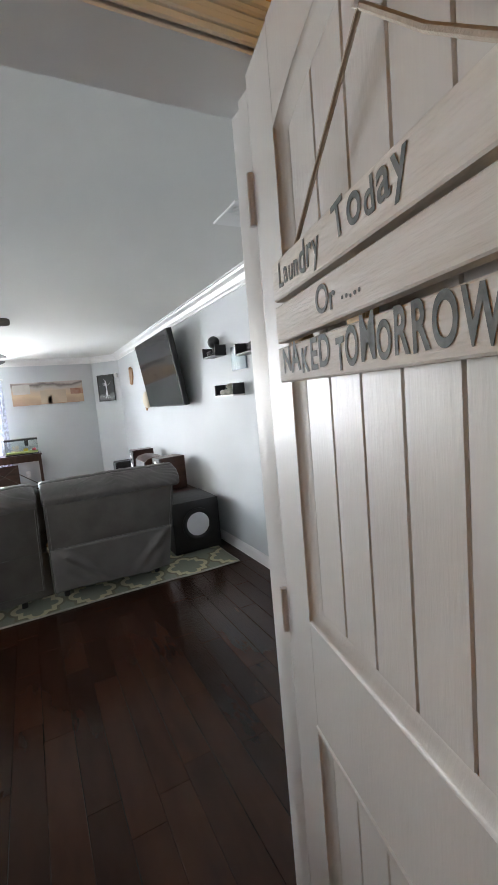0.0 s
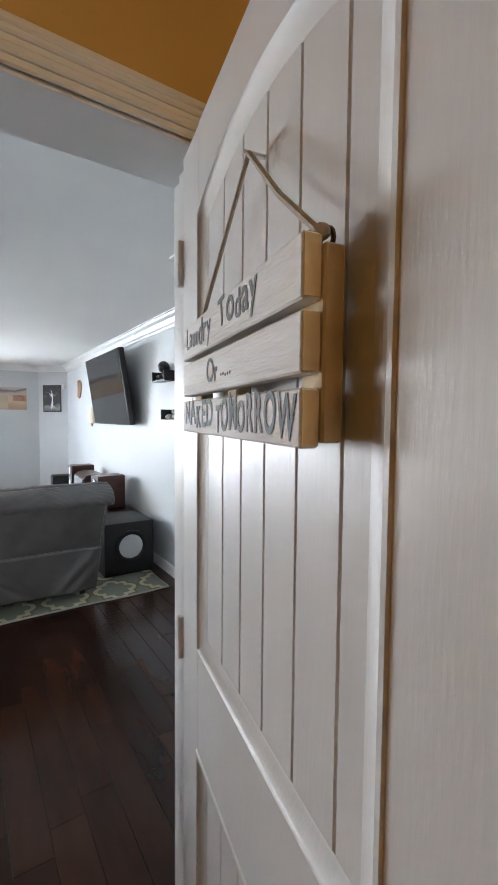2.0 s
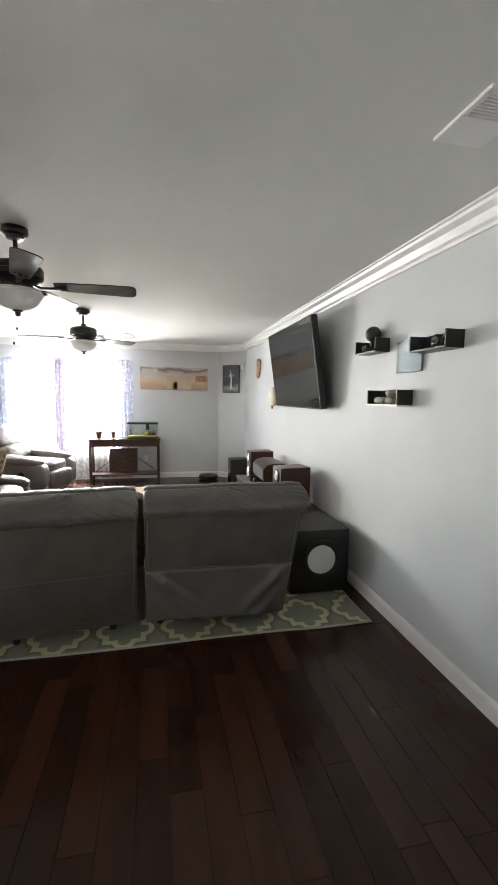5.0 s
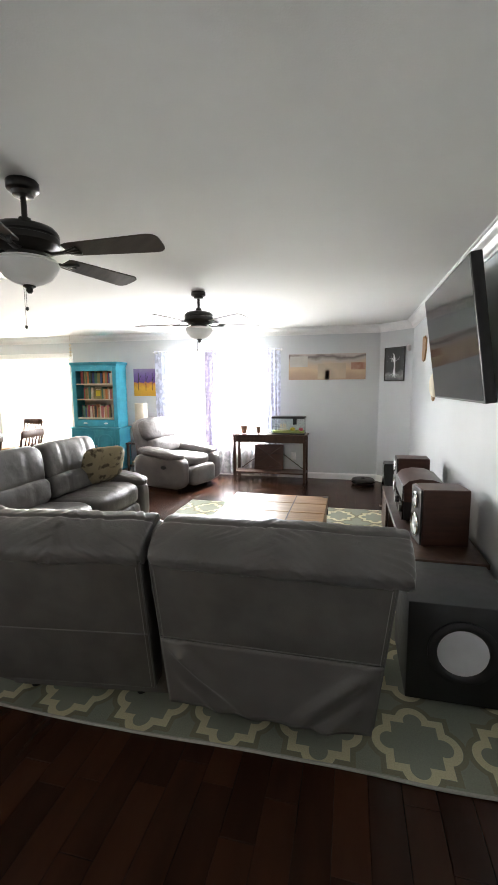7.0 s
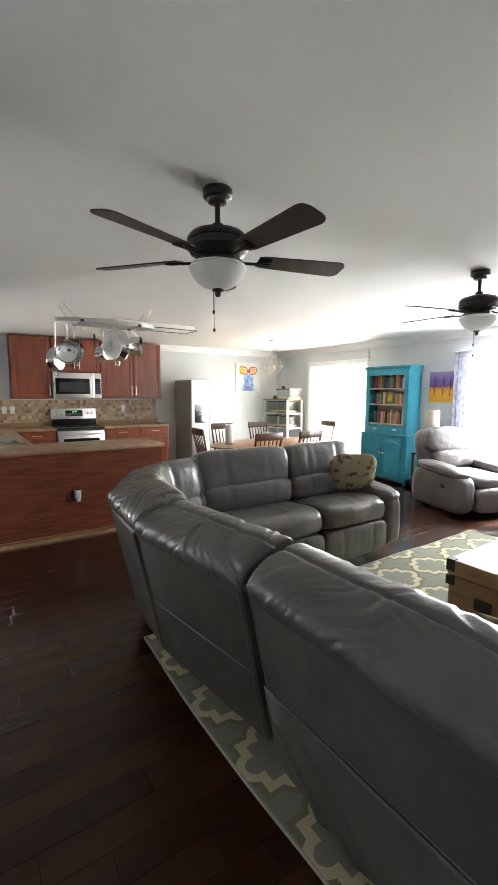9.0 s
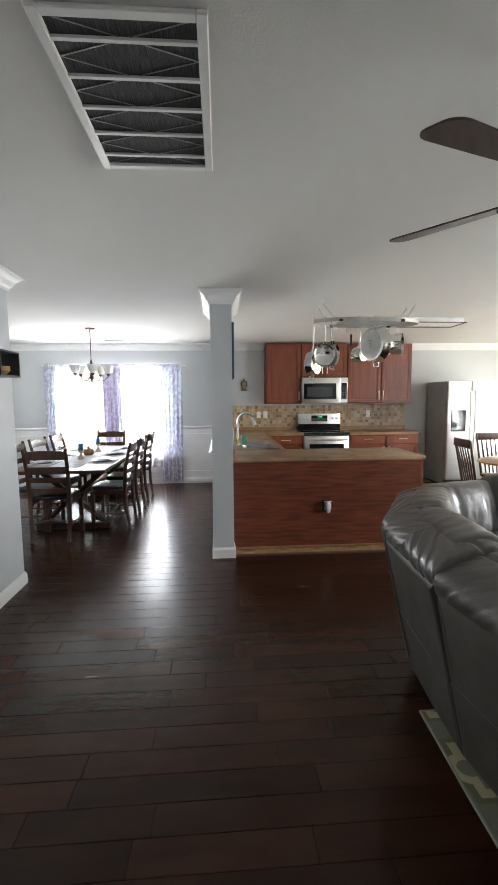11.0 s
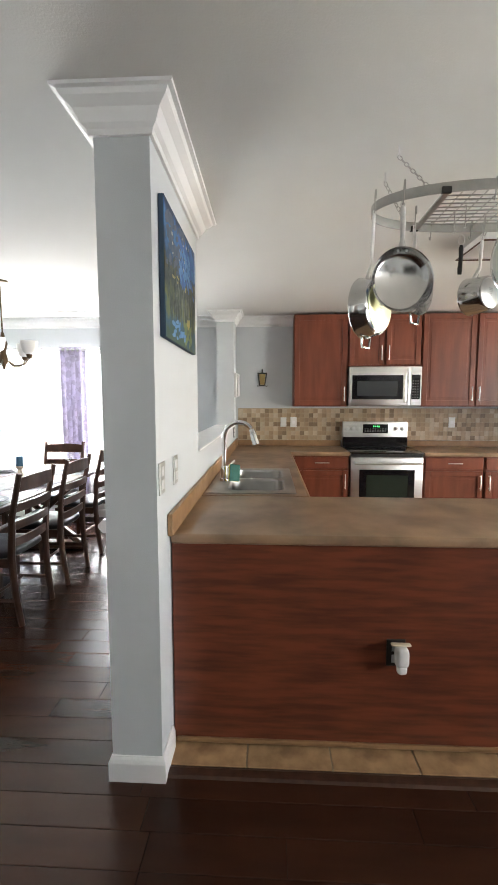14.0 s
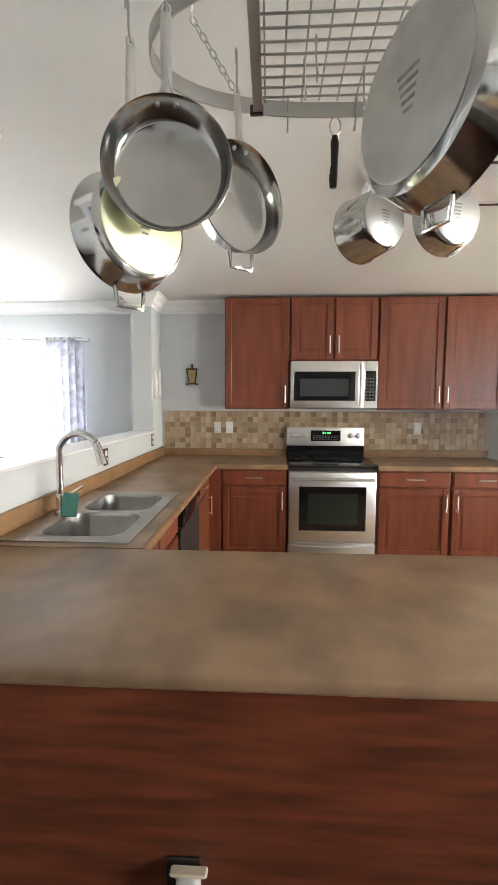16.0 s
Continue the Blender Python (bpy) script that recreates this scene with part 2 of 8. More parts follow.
def tube(bm, pts, r, seg=8, flat=1.0, closed=False):
    """A round or flattened bar along a line of points."""
    pts = [Vector(p) for p in pts]
    rings, up = [], None
    n = len(pts)
    for i, p in enumerate(pts):
        a = pts[(i - 1) % n] if closed or i else p
        b = pts[(i + 1) % n] if closed or i < n - 1 else p
        d = (b - a).normalized()
        if up is None:
            up = d.cross(Vector((0, 0, 1)) if abs(d.z) < 0.9 else Vector((1, 0, 0))).normalized()
        side = (up - d * up.dot(d)).normalized()
        up = side
        top = d.cross(side)
        rr = r[i] if isinstance(r, (list, tuple)) else r
        rings.append([bm.verts.new(p + side * rr * math.cos(2 * math.pi * k / seg) + top * rr * flat * math.sin(2 * math.pi * k / seg)) for k in range(seg)])
    pairs = list(zip(rings, rings[1:])) + ([(rings[-1], rings[0])] if closed else [])
    for a, b in pairs:
        for k in range(seg):
            bm.faces.new((a[k], a[(k + 1) % seg], b[(k + 1) % seg], b[k]))
    if not closed:
        bm.faces.new(rings[0][::-1])
        bm.faces.new(rings[-1])
    return bm


def puff(bm, m, sx, sy, sz, p=5.0, n=10, crease=0.0, freq=6.0, seed=0.0, px=None):
    """A stuffed block of full size sx, sy, sz with round edges and creases."""
    verts, k = {}, n
    for ax in range(3):
        for sgn in (-1, 1):
            grid = []
            for i in range(k + 1):
                row = []
                for j in range(k + 1):
                    c = [0, 0, 0]
                    c[ax], c[(ax + 1) % 3], c[(ax + 2) % 3] = sgn, 2 * i / k - 1, 2 * j / k - 1
                    key = tuple(round(v, 4) for v in c)
                    if key not in verts:
                        v = Vector(c)
                        e = px or p
                        s = (abs(v.x) ** e + (abs(v.y) ** p + abs(v.z) ** p) ** (e / p)) ** (1 / e)
                        v = v / s
                        w = Vector((v.x * sx / 2, v.y * sy / 2, v.z * sz / 2))
                        if crease:
                            q = Vector((w.x * 1.5, w.y * 0.7, w.z * 0.7)) * freq + Vector((seed, seed * 1.7, 0))
                            d = noise.noise(q) * 0.7 + (min(0.5, abs(noise.noise(q * 2.1)) * 2.2) - 0.35) * 0.9
                            w += v.normalized() * crease * d
                        verts[key] = bm.verts.new(m @ w)
                    row.append(verts[key])
                grid.append(row)
            for i in range(k):
                for j in range(k):
                    q = [grid[i][j], grid[i + 1][j], grid[i + 1][j + 1], grid[i][j + 1]]
                    bm.faces.new(q if sgn > 0 else q[::-1])
    return bm


def sweep(bm, path, profile, closed=False):
    """A moulding: profile (out, z) carried along a level path with its outside to the right of the way."""
    n = len(path)
    cols = []
    for i, (x, y) in enumerate(path):
        a = path[(i - 1) % n] if closed or i else None
        b = path[(i + 1) % n] if closed or i < n - 1 else None
        dirs = []
        if a is not None:
            dirs.append(Vector((x - a[0], y - a[1])).normalized())
        if b is not None:
            dirs.append(Vector((b[0] - x, b[1] - y)).normalized())
        norms = [Vector((d.y, -d.x)) for d in dirs]
        nn = sum(norms, Vector((0, 0)))
        nn = nn.normalized()
        nn /= max(0.3, nn.dot(norms[0]))
        cols.append([bm.verts.new((x + nn.x * o, y + nn.y * o, z)) for o, z in profile])
    pairs = list(zip(cols, cols[1:])) + ([(cols[-1], cols[0])] if closed else [])
    k = len(profile)
    for a, b in pairs:
        for i in range(k):
            j = (i + 1) % k
            bm.faces.new((a[i], b[i], b[j], a[j]))
    if not closed:
        bm.faces.new(cols[0])
        bm.faces.new(cols[-1][::-1])
    return bm


def finish(bm, name, material, smooth=False):
    bmesh.ops.recalc_face_normals(bm, faces=bm.faces)
    me = bpy.data.meshes.new(name)
    bm.to_mesh(me)
    bm.free()
    me.materials.append(material)
    if smooth:
        me.shade_smooth()
        me.set_sharp_from_angle(angle=radians(42))
    return me


def thing(name, label, category, m=Matrix.Identity(4), group="", kind=""):
    ob = new(name)
    ob.empty_display_size = 0.1
    ob.matrix_basis = m
    return tagged(ob, label, category, group, kind)


def part(name, bm, material, parent, label="", smooth=True):
    ob = new(name, finish(bm, name, material, smooth))
    ob.parent = parent
    if label:
        tagged(ob, label)
    return ob


def solid(name, bm, material, label="", category="", kind="structure", smooth=False):
    return tagged(new(name, finish(bm, name, material, smooth)), label, category, "", kind)


def B(*a, **k):
    return box(bmesh.new(), *a, **k)


def cyl(r, z0, z1, seg=20, m=Matrix.Identity(4), bevel=0.0):
    b = min(bevel, r * 0.4)
    prof = [(0, z0), (r - b, z0), (r, z0 + b), (r, z1 - b), (r - b, z1), (0, z1)] if b else [(0, z0), (r, z0), (r, z1), (0, z1)]
    return lathe(bmesh.new(), prof, seg, m)


# ---- the shell ----
H = 2.44
XE, XW, YN, YS = 2.36, -6.28, 9.20, 1.20   # east (television) wall, west wall, north wall, south wall's face


def wall_x(name, x0, x1, y0, y1, holes=(), material=None, z1=H, label="pale grey painted plaster wall"):
    """A wall that runs along x, with openings (xa, xb, za, zb)."""
    bm, at = bmesh.new(), x0
    for xa, xb, za, zb in sorted(holes):
        box(bm, at, xa, y0, y1, 0, z1)
        if za > 0:
            box(bm, xa, xb, y0, y1, 0, za)
        if zb < z1:
            box(bm, xa, xb, y0, y1, zb, z1)
        at = xb
    box(bm, at, x1, y0, y1, 0, z1)
    return solid(name, bm, material or WALL, label, "wall")


def wall_y(name, y0, y1, x0, x1, holes=(), material=None, z1=H, label="pale grey painted plaster wall"):
    bm, at = bmesh.new(), y0
    for ya, yb, za, zb in sorted(holes):
        box(bm, x0, x1, at, ya, 0, z1)
        if za > 0:
            box(bm, x0, x1, ya, yb, 0, za)
        if zb < z1:
            box(bm, x0, x1, ya, yb, zb, z1)
        at = yb
    box(bm, x0, x1, at, y1, 0, z1)
    return solid(name, bm, material or WALL, label, "wall")


LW = (-1.62, 0.22, 0.50, 2.04)     # living room window: x, x, z, z
PD = (-5.10, -3.55, 0.02, 2.06)    # patio door
DW = (0.0, 2.0, 0.50, 2.00)        # dining window: y, y, z, z
OH = 2.046                         # height of door openings
DOORX = (0.40, 1.185)               # laundry doorway
wall_y("wall_east", -1.6, 8.77, XE, XE + 0.15)
dg = bmesh.new()
for dz in (0, H):
    for px, py in ((1.93, YN), (XE, 8.77), (XE + 0.15, 8.85), (XE + 0.15, YN + 0.2), (1.93, YN + 0.2)):
        dg.verts.new((px, py, dz))
dg.verts.ensure_lookup_table()
dv = list(dg.verts)
dg.faces.new(dv[:5]), dg.faces.new(dv[5:])
for i in range(5):
    dg.faces.new((dv[i], dv[(i + 1) % 5], dv[5 + (i + 1) % 5], dv[5 + i]))
solid("wall_corner", dg, WALL, "pale grey painted angled corner wall", "wall")
wall_x("wall_north", XW - 0.2, 1.93, YN, YN + 0.2, [LW, PD])
wall_y("wall_west", -0.95, YN, XW - 0.2, XW, [DW])
wall_x("wall_south", -2.18, XE, YS - 0.14, YS, [(*DOORX, 0, OH)])
wall_x("wall_dining_south", XW, -4.92, -0.95, -0.75, [(-5.98, -5.33, 0, OH)])
wall_y("wall_hall_west", -2.6, -0.95, -5.1, -4.92)
wall_x("wall_hall_south", -5.1, -2.04, -2.75, -2.6)
wall_y("wall_hall_east", -2.6, YS - 0.14, -2.18, -2.04)
# laundry room shell
wall_x("wall_laundry_south", -1.0, XE, -1.75, -1.6, material=LAUNDRY, label="mustard painted laundry room wall")
wall_y("wall_laundry_west", -1.6, YS - 0.14, -1.0, -0.86, material=LAUNDRY, label="mustard painted laundry room wall")
wall_y("wall_laundry_east", -1.6, YS - 0.145, 1.46, 1.56, material=LAUNDRY, label="mustard painted laundry room wall")
solid("wall_laundry_north", box(box(box(bmesh.new(), -0.86, DOORX[0] - 0.05, YS - 0.152, YS - 0.143, 0, H), DOORX[1] + 0.05, 1.46, YS - 0.152, YS - 0.143, 0, H), DOORX[0] - 0.05, DOORX[1] + 0.05, YS - 0.152, YS - 0.143, OH + 0.05, H), LAUNDRY, "mustard painted laundry room wall", "wall")
# wall between dining room and kitchen, with a pass-through above a half wall
solid("wall_kitchen_end", box(bmesh.new(), -3.50, -2.60, 2.74, 2.93, 0, H), WALL, "pale grey end wall of the kitchen", "wall")
solid("half_wall_kitchen", box(bmesh.new(), -5.93, -3.50, 2.74, 2.93, 0, 1.17), WALL, "pale grey half wall under the pass-through", "wall")
solid("wall_kitchen_corner", box(bmesh.new(), XW, -5.93, 2.74, 2.93, 0, H), WALL, "pale grey wall beside the pass-through", "wall")
solid("pass_through_sill", B(-5.93, -3.50, 2.725, 2.945, 1.17, 1.185, bevel=0.004), TRIM, "white painted pass-through sill", "sill")
solid("ceiling", box(bmesh.new(), XW - 0.2, XE + 0.15, -2.75, YN + 0.2, H, H + 0.2), CEIL, "flat white painted ceiling", "ceiling")
solid("laundry_ceiling", B(-0.86, 1.46, -1.6, YS - 0.155, H - 0.012, H - 0.004), LAUNDRY, "mustard painted laundry room ceiling", "ceiling")
solid("ground", box(bmesh.new(), -400, 400, -400, 400, -0.9, -0.25), GRASS, "green lawn outside the house", "ground")
solid("subfloor", box(bmesh.new(), XW - 0.2, XE + 0.15, -2.75, YN + 0.2, -0.25, -0.012), UNDER, "dark floor base under the planks", "floor")

# mouldings
CROWN = [(0, H - 0.115), (0.012, H - 0.115), (0.016, H - 0.098), (0.03, H - 0.085), (0.048, H - 0.05), (0.075, H - 0.028), (0.083, H - 0.014), (0.098, H - 0.012), (0.1, H - 0.002), (0, H - 0.002)]
BASE = [(0, 0), (0.015, 0), (0.015, 0.075), (0.011, 0.088), (0.005, 0.1), (0, 0.1)]


def moulding(name, path, profile, label, closed=False):
    return solid(name, sweep(bmesh.new(), path, profile, closed), TRIM, label, "moulding", smooth=False)


moulding("crown_living", [(-6.28, 2.93), (-6.28, 9.2), (1.93, 9.2), (2.36, 8.77), (2.36, 1.20), (-2.18, 1.20), (-2.18, -2.6), (-4.92, -2.6), (-4.92, -0.75), (-6.28, -0.75), (-6.28, 2.74)], CROWN, "white stepped crown moulding")
moulding("crown_column", [(-2.60, 2.93), (-3.50, 2.93), (-3.50, 2.74), (-2.60, 2.74)], CROWN, "white crown moulding round the wall end", closed=True)
moulding("crown_pass_end", [(-6.28, 2.74), (-5.93, 2.74), (-5.93, 2.93), (-6.28, 2.93)], CROWN, "white crown moulding round the wall end")
moulding("baseboard_living", [(-3.50, 9.2), (1.93, 9.2), (2.36, 8.77), (2.36, 1.20), (1.28, 1.20)], BASE, "white painted baseboard")
moulding("baseboard_south", [(0.31, 1.20), (-2.18, 1.20), (-2.18, -2.6), (-4.92, -2.6), (-4.92, -0.75), (-5.24, -0.75)], BASE, "white painted baseboard")
moulding("baseboard_dining", [(-6.07, -0.75), (-6.28, -0.75), (-6.28, 2.74), (-2.60, 2.74), (-2.60, 2.93), (-2.76, 2.93)], BASE, "white painted baseboard")
moulding("baseboard_nook", [(-6.28, 6.2), (-6.28, 9.2), (-5.16, 9.2)], BASE, "white painted baseboard")


# ---- windows, doors ----
def curtain(parent, name, material, a, b, z0, z1, waves, depth, along="x", at=0.0, label=""):
    """A hanging cloth with folds, between a and b along a wall at the given line."""
    bm = bmesh.new()
    n = waves * 8
    rows = [z0, z0 + (z1 - z0) * 0.35, z0 + (z1 - z0) * 0.7, z1]
    grid = []
    for k, z in enumerate(rows):
        row = []
        for i in range(n + 1):
            f = i / n
            u = a + (b - a) * f
            d = depth * (0.5 + 0.5 * math.sin(f * waves * 2 * math.pi + 0.4 * math.sin(f * 17))) * (1.0 if k < 3 else 0.7)
            u += 0.012 * math.sin(f * 31 + k)
            row.append(bm.verts.new((u, at - d, z) if along == "x" else (at + d, u, z)))
        grid.append(row)
    for r0, r1 in zip(grid, grid[1:]):
        for i in range(n):
            bm.faces.new((r0[i], r0[i + 1], r1[i + 1], r1[i]))
    ob = part(name, bm, material, parent, label)
    return ob


def window(name, lo, hi, z0, z1, along, at, depth, mull, label):
    """Frame, sashes, panes and sill of a window in a wall's opening. at: the inner face of the wall; depth: signed way out."""
    top = thing(name, label, "window", kind="structure")

    def bx(u0, u1, d0, d1, za, zb, bev=0.004):
        d0, d1 = sorted((at + d0, at + d1))
        return B(u0, u1, d0, d1, za, zb, bevel=bev) if along == "x" else B(d0, d1, u0, u1, za, zb, bevel=bev)

    s = 1 if depth > 0 else -1
    f = 0.05
    fr = bmesh.new()
    edges = [(lo, lo + f, z0, z1), (hi - f, hi, z0, z1), (lo + f, hi - f, z0, z0 + f), (lo + f, hi - f, z1 - f, z1)]
    for u0, u1, za, zb in edges:
        d0, d1 = sorted((at + 0.05 * s, at + 0.13 * s))
        box(fr, u0, u1, d0, d1, za, zb, bevel=0.004) if along == "x" else box(fr, d0, d1, u0, u1, za, zb, bevel=0.004)
    part("window_frame", fr, TRIM, top, smooth=False)
    edges_u = [lo + f] + mull + [hi - f]
    for i, m0 in enumerate(mull):
        part("mullion", bx(m0 - 0.04, m0 + 0.04, 0.05 * s, 0.13 * s, z0 + f, z1 - f), TRIM, top, smooth=False)
    for u0, u1 in zip(edges_u, edges_u[1:]):
        zm = (z0 + z1) / 2
        part("meeting_rail", bx(u0 + 0.04, u1 - 0.04, 0.07 * s, 0.11 * s, zm - 0.02, zm + 0.02), TRIM, top, smooth=False)
        for za, zb in ((z0 + f, zm - 0.02), (zm + 0.02, z1 - f)):
            p = part("pane", bx(u0 + 0.02, u1 - 0.02, 0.087 * s, 0.091 * s, za, zb, 0), GLASS, top, smooth=False)
            p.visible_shadow = False
    if z0 > 0.2:
        part("window_sill", bx(lo - 0.05, hi + 0.05, -0.05 * s, 0.05 * s, z0 - 0.028, z0 - 0.002), TRIM, top, smooth=False)
    return top


lw = window("window_1", LW[0], LW[1], LW[2], LW[3], "x", YN, 0.2, [-0.70], "white framed double window with bright daylight")
dwn = window("window_2", DW[0], DW[1], DW[2], DW[3], "y", XW, -0.2, [1.0], "white framed dining room double window")
pdoor = window("window_3", PD[0], PD[1], PD[2], PD[3], "x", YN, 0.2, [-4.33], "white framed glass patio door")


def casing_x(name, x0, x1, ztop, y, out, label, w=0.085):
    bm = bmesh.new()
    ya, yb = sorted((y, y + out))
    box(bm, x0 - w, x0, ya, yb, 0, ztop + w, bevel=0.004)
    box(bm, x1, x1 + w, ya, yb, 0, ztop + w, bevel=0.004)
    box(bm, x0, x1, ya, yb, ztop, ztop + w, bevel=0.004)
    return solid(name, bm, TRIM, label, "trim")


casing_x("trim_patio_door", PD[0], PD[1], PD[3], YN - 0.018, 0.016, "white casing round the patio door")
casing_x("trim_laundry_outer", DOORX[0], DOORX[1], OH, YS + 0.002, 0.016, "white casing round the laundry doorway")
lc = bmesh.new()
for k, (o, d) in enumerate(((-0.012, 0.008), (0.004, 0.013), (0.018, 0.010), (0.030, 0.017), (0.040, 0.021))):
    for x0, x1, z0, z1 in ((DOORX[0] - o - 0.016, DOORX[0] - o, 0, OH + o), (DOORX[1] + o, DOORX[1] + o + 0.016, 0, OH + o), (DOORX[0] - o - 0.016, DOORX[1] + o + 0.016, OH + o, OH + 0.016 + o)):
        box(lc, x0, x1, YS - 0.154 - d, YS - 0.154, z0, z1, bevel=0.003)
solid("trim_laundry_inner", lc, TRIM, "white stepped casing above the laundry doorway", "trim")
jm = bmesh.new()
box(jm, DOORX[0], DOORX[0] + 0.018, YS - 0.15, YS + 0.014, 0, OH)
box(jm, DOORX[1] - 0.018, DOORX[1], YS - 0.15, YS + 0.014, 0, OH)
box(jm, DOORX[0] + 0.018, DOORX[1] - 0.018, YS - 0.15, YS + 0.014, OH - 0.018, OH)
box(jm, DOORX[0] + 0.018, DOORX[0] + 0.03, YS - 0.075, YS - 0.04, 0, OH - 0.018)
box(jm, DOORX[1] - 0.03, DOORX[1] - 0.018, YS - 0.075, YS - 0.04, 0, OH - 0.018)
solid("trim_laundry_jamb", jm, TRIM, "white painted door jamb with stop", "trim")


def curtain_set(name, lo, hi, z_rod, along, at, panels, label):
    top = thing(name, label, "curtains")
    s = -1 if along == "x" else 1
    d = at + s * 0.09
    pt = (lambda u, z: (u, d, z)) if along == "x" else (lambda u, z: (d, u, z))
    rod = tube(bmesh.new(), [pt(lo, z_rod), pt(hi, z_rod)], 0.011, 10)
    for u in (lo, hi):
        c = pt(u, z_rod)
        lathe(rod, [(0, -0.02), (0.014, -0.014), (0.02, 0), (0.014, 0.014), (0, 0.02)], 12, Matrix.Translation(c))
    part("curtain_rod", rod, STEEL, top, "white metal rod with ball ends")
    for u in (lo + 0.05, (lo + hi) / 2, hi - 0.05):
        br = tube(bmesh.new(), [pt(u, z_rod), (u, at, z_rod) if along == "x" else (at, u, z_rod)], 0.007, 8)
        part("rod_bracket", br, STEEL, top)
    for a, b, z0, z1, waves, depth, m, lab in panels:
        curtain(top, "curtain", m, a, b, z0, z1, waves, depth, along, d + (0.03 if along == "x" else -0.03), lab)
        n = max(2, int(waves))
        for i in range(n):
            u = a + (b - a) * (i + 0.5) / n
            ring = tube(bmesh.new(), [Vector(pt(u, z_rod)) + (Vector((0, math.cos(t), math.sin(t))) if along == "x" else Vector((math.cos(t), 0, math.sin(t)))) * 0.024 for t in [k * math.pi / 5 for k in range(10)]], 0.004, 6, closed=True)
            part("grommet", ring, STEEL, top)
    return top


curtain_set("curtains_living", -1.82, 0.40, 2.10, "x", YN, [
    (-1.80, -1.50, 0.04, 2.13, 5, 0.07, PRINT, "white leaf print curtain"),
    (-1.52, -0.88, 0.06, 2.13, 6, 0.05, SHEER, "white sheer curtain"),
    (-0.90, -0.70, 0.04, 2.13, 3, 0.08, LILAC, "lilac grey curtain"),
    (-0.70, 0.14, 0.04, 2.13, 8, 0.05, SHEER, "white sheer curtain"),
    (0.12, 0.38, 0.04, 2.13, 4, 0.07, PRINT, "white leaf print curtain")], "white and lilac curtains on a rod over the living room window")
curtain_set("curtains_dining", -0.16, 2.22, 2.06, "y", XW, [
    (-0.12, 0.06, 0.05, 2.09, 4, 0.07, PRINT, "white leaf print curtain"),
    (0.05, 0.84, 0.30, 2.09, 7, 0.04, SHEER, "white sheer curtain"),
    (1.12, 1.82, 0.30, 2.09, 6, 0.04, SHEER, "white sheer curtain"),
    (0.83, 1.13, 0.05, 2.09, 5, 0.08, LILAC, "lilac grey curtain"),
    (1.80, 2.16, 0.05, 2.09, 5, 0.08, PRINT, "white leaf print curtain")], "printed and lilac curtains on a rod over the dining window")

curtain_set("curtains_patio", -5.08, -3.57, 2.02, "x", YN + 0.09, [
    (-5.07, -4.32, 0.04, 2.035, 7, 0.022, SHEER, "white sheer curtain"),
    (-4.33, -3.58, 0.04, 2.035, 7, 0.022, SHEER, "white sheer curtain")], "white sheer curtains hung inside the patio door frame")

# laundry door, open towards the room behind, hinged on the east jamb
DOOR = pose(1.125, 1.075, 0.008, 0, 0, 180 + 78.5)
door = thing("door_1", "white plank panel door standing open with a wooden sign", "door", DOOR, kind="structure")
DWD, DHT, DT = 0.745, 2.005, 0.035
PANEL_LOW, PANEL_UP = (0.215, 0.853), (1.052, 1.852)


def arch(x):
    f = abs(x - DWD / 2) / (DWD / 2 - 0.115)
    return PANEL_UP[1] + 0.058 * max(0.0, 1 - f * f)


dm = bmesh.new()
box(dm, 0, 0.115, 0, DT, 0, DHT, bevel=0.003, seg=2)
box(dm, DWD - 0.115, DWD, 0, DT, 0, DHT, bevel=0.003, seg=2)
box(dm, 0.115, DWD - 0.115, 0, DT, 0, PANEL_LOW[0])
box(dm, 0.115, DWD - 0.115, 0, DT, PANEL_LOW[1], PANEL_UP[0])
nx = 18
for i in range(nx):
    x0, x1 = 0.115 + (DWD - 0.23) * i / nx, 0.115 + (DWD - 0.23) * (i + 1) / nx
    vs = [dm.verts.new(p) for p in ((x0, 0, arch(x0)), (x1, 0, arch(x1)), (x1, 0, DHT), (x0, 0, DHT), (x0, DT, arch(x0)), (x1, DT, arch(x1)), (x1, DT, DHT), (x0, DT, DHT))]
    for f in ((0, 1, 2, 3), (4, 7, 6, 5), (0, 4, 5, 1), (3, 2, 6, 7)):
        dm.faces.new([vs[j] for j in f])
part("door_frame", dm, DOORW, door, smooth=False)
for z0, z1 in (PANEL_LOW, (PANEL_UP[0], 1.908)):
    pl = bmesh.new()
    lines = [0.116, 0.149, 0.231, 0.311, 0.391, 0.474, 0.557, DWD - 0.116]
    for x0, x1 in zip(lines, lines[1:]):
        box(pl, x0 + 0.0008, x1 - 0.0008, 0.009, DT - 0.009, z0, z1, bevel=0.0022)
    box(pl, 0.116, DWD - 0.116, 0.0122, DT - 0.0122, z0, z1)
    part("plank_panel", pl, DOORW, door, smooth=False)


def panel_outline(z0, z1, arched):
    pts = [(0.115, z0), (DWD - 0.115, z0), (DWD - 0.115, z1)]
    if arched:
        pts += [(x, arch(x)) for x in [DWD - 0.115 - (DWD - 0.23) * k / 16 for k in range(1, 16)]]
    return pts + [(0.115, z1)]


def inset(pts, d):
    out = []
    for k, (x, z) in enumerate(pts):
        a, b = pts[k - 1], pts[(k + 1) % len(pts)]
        n0, n1 = Vector((a[1] - z, x - a[0])).normalized(), Vector((z - b[1], b[0] - x)).normalized()
        n = (n0 + n1).normalized()
        n /= max(0.4, n.dot(n0))
        out.append((x + n.x * d, z + n.y * d))
    return out


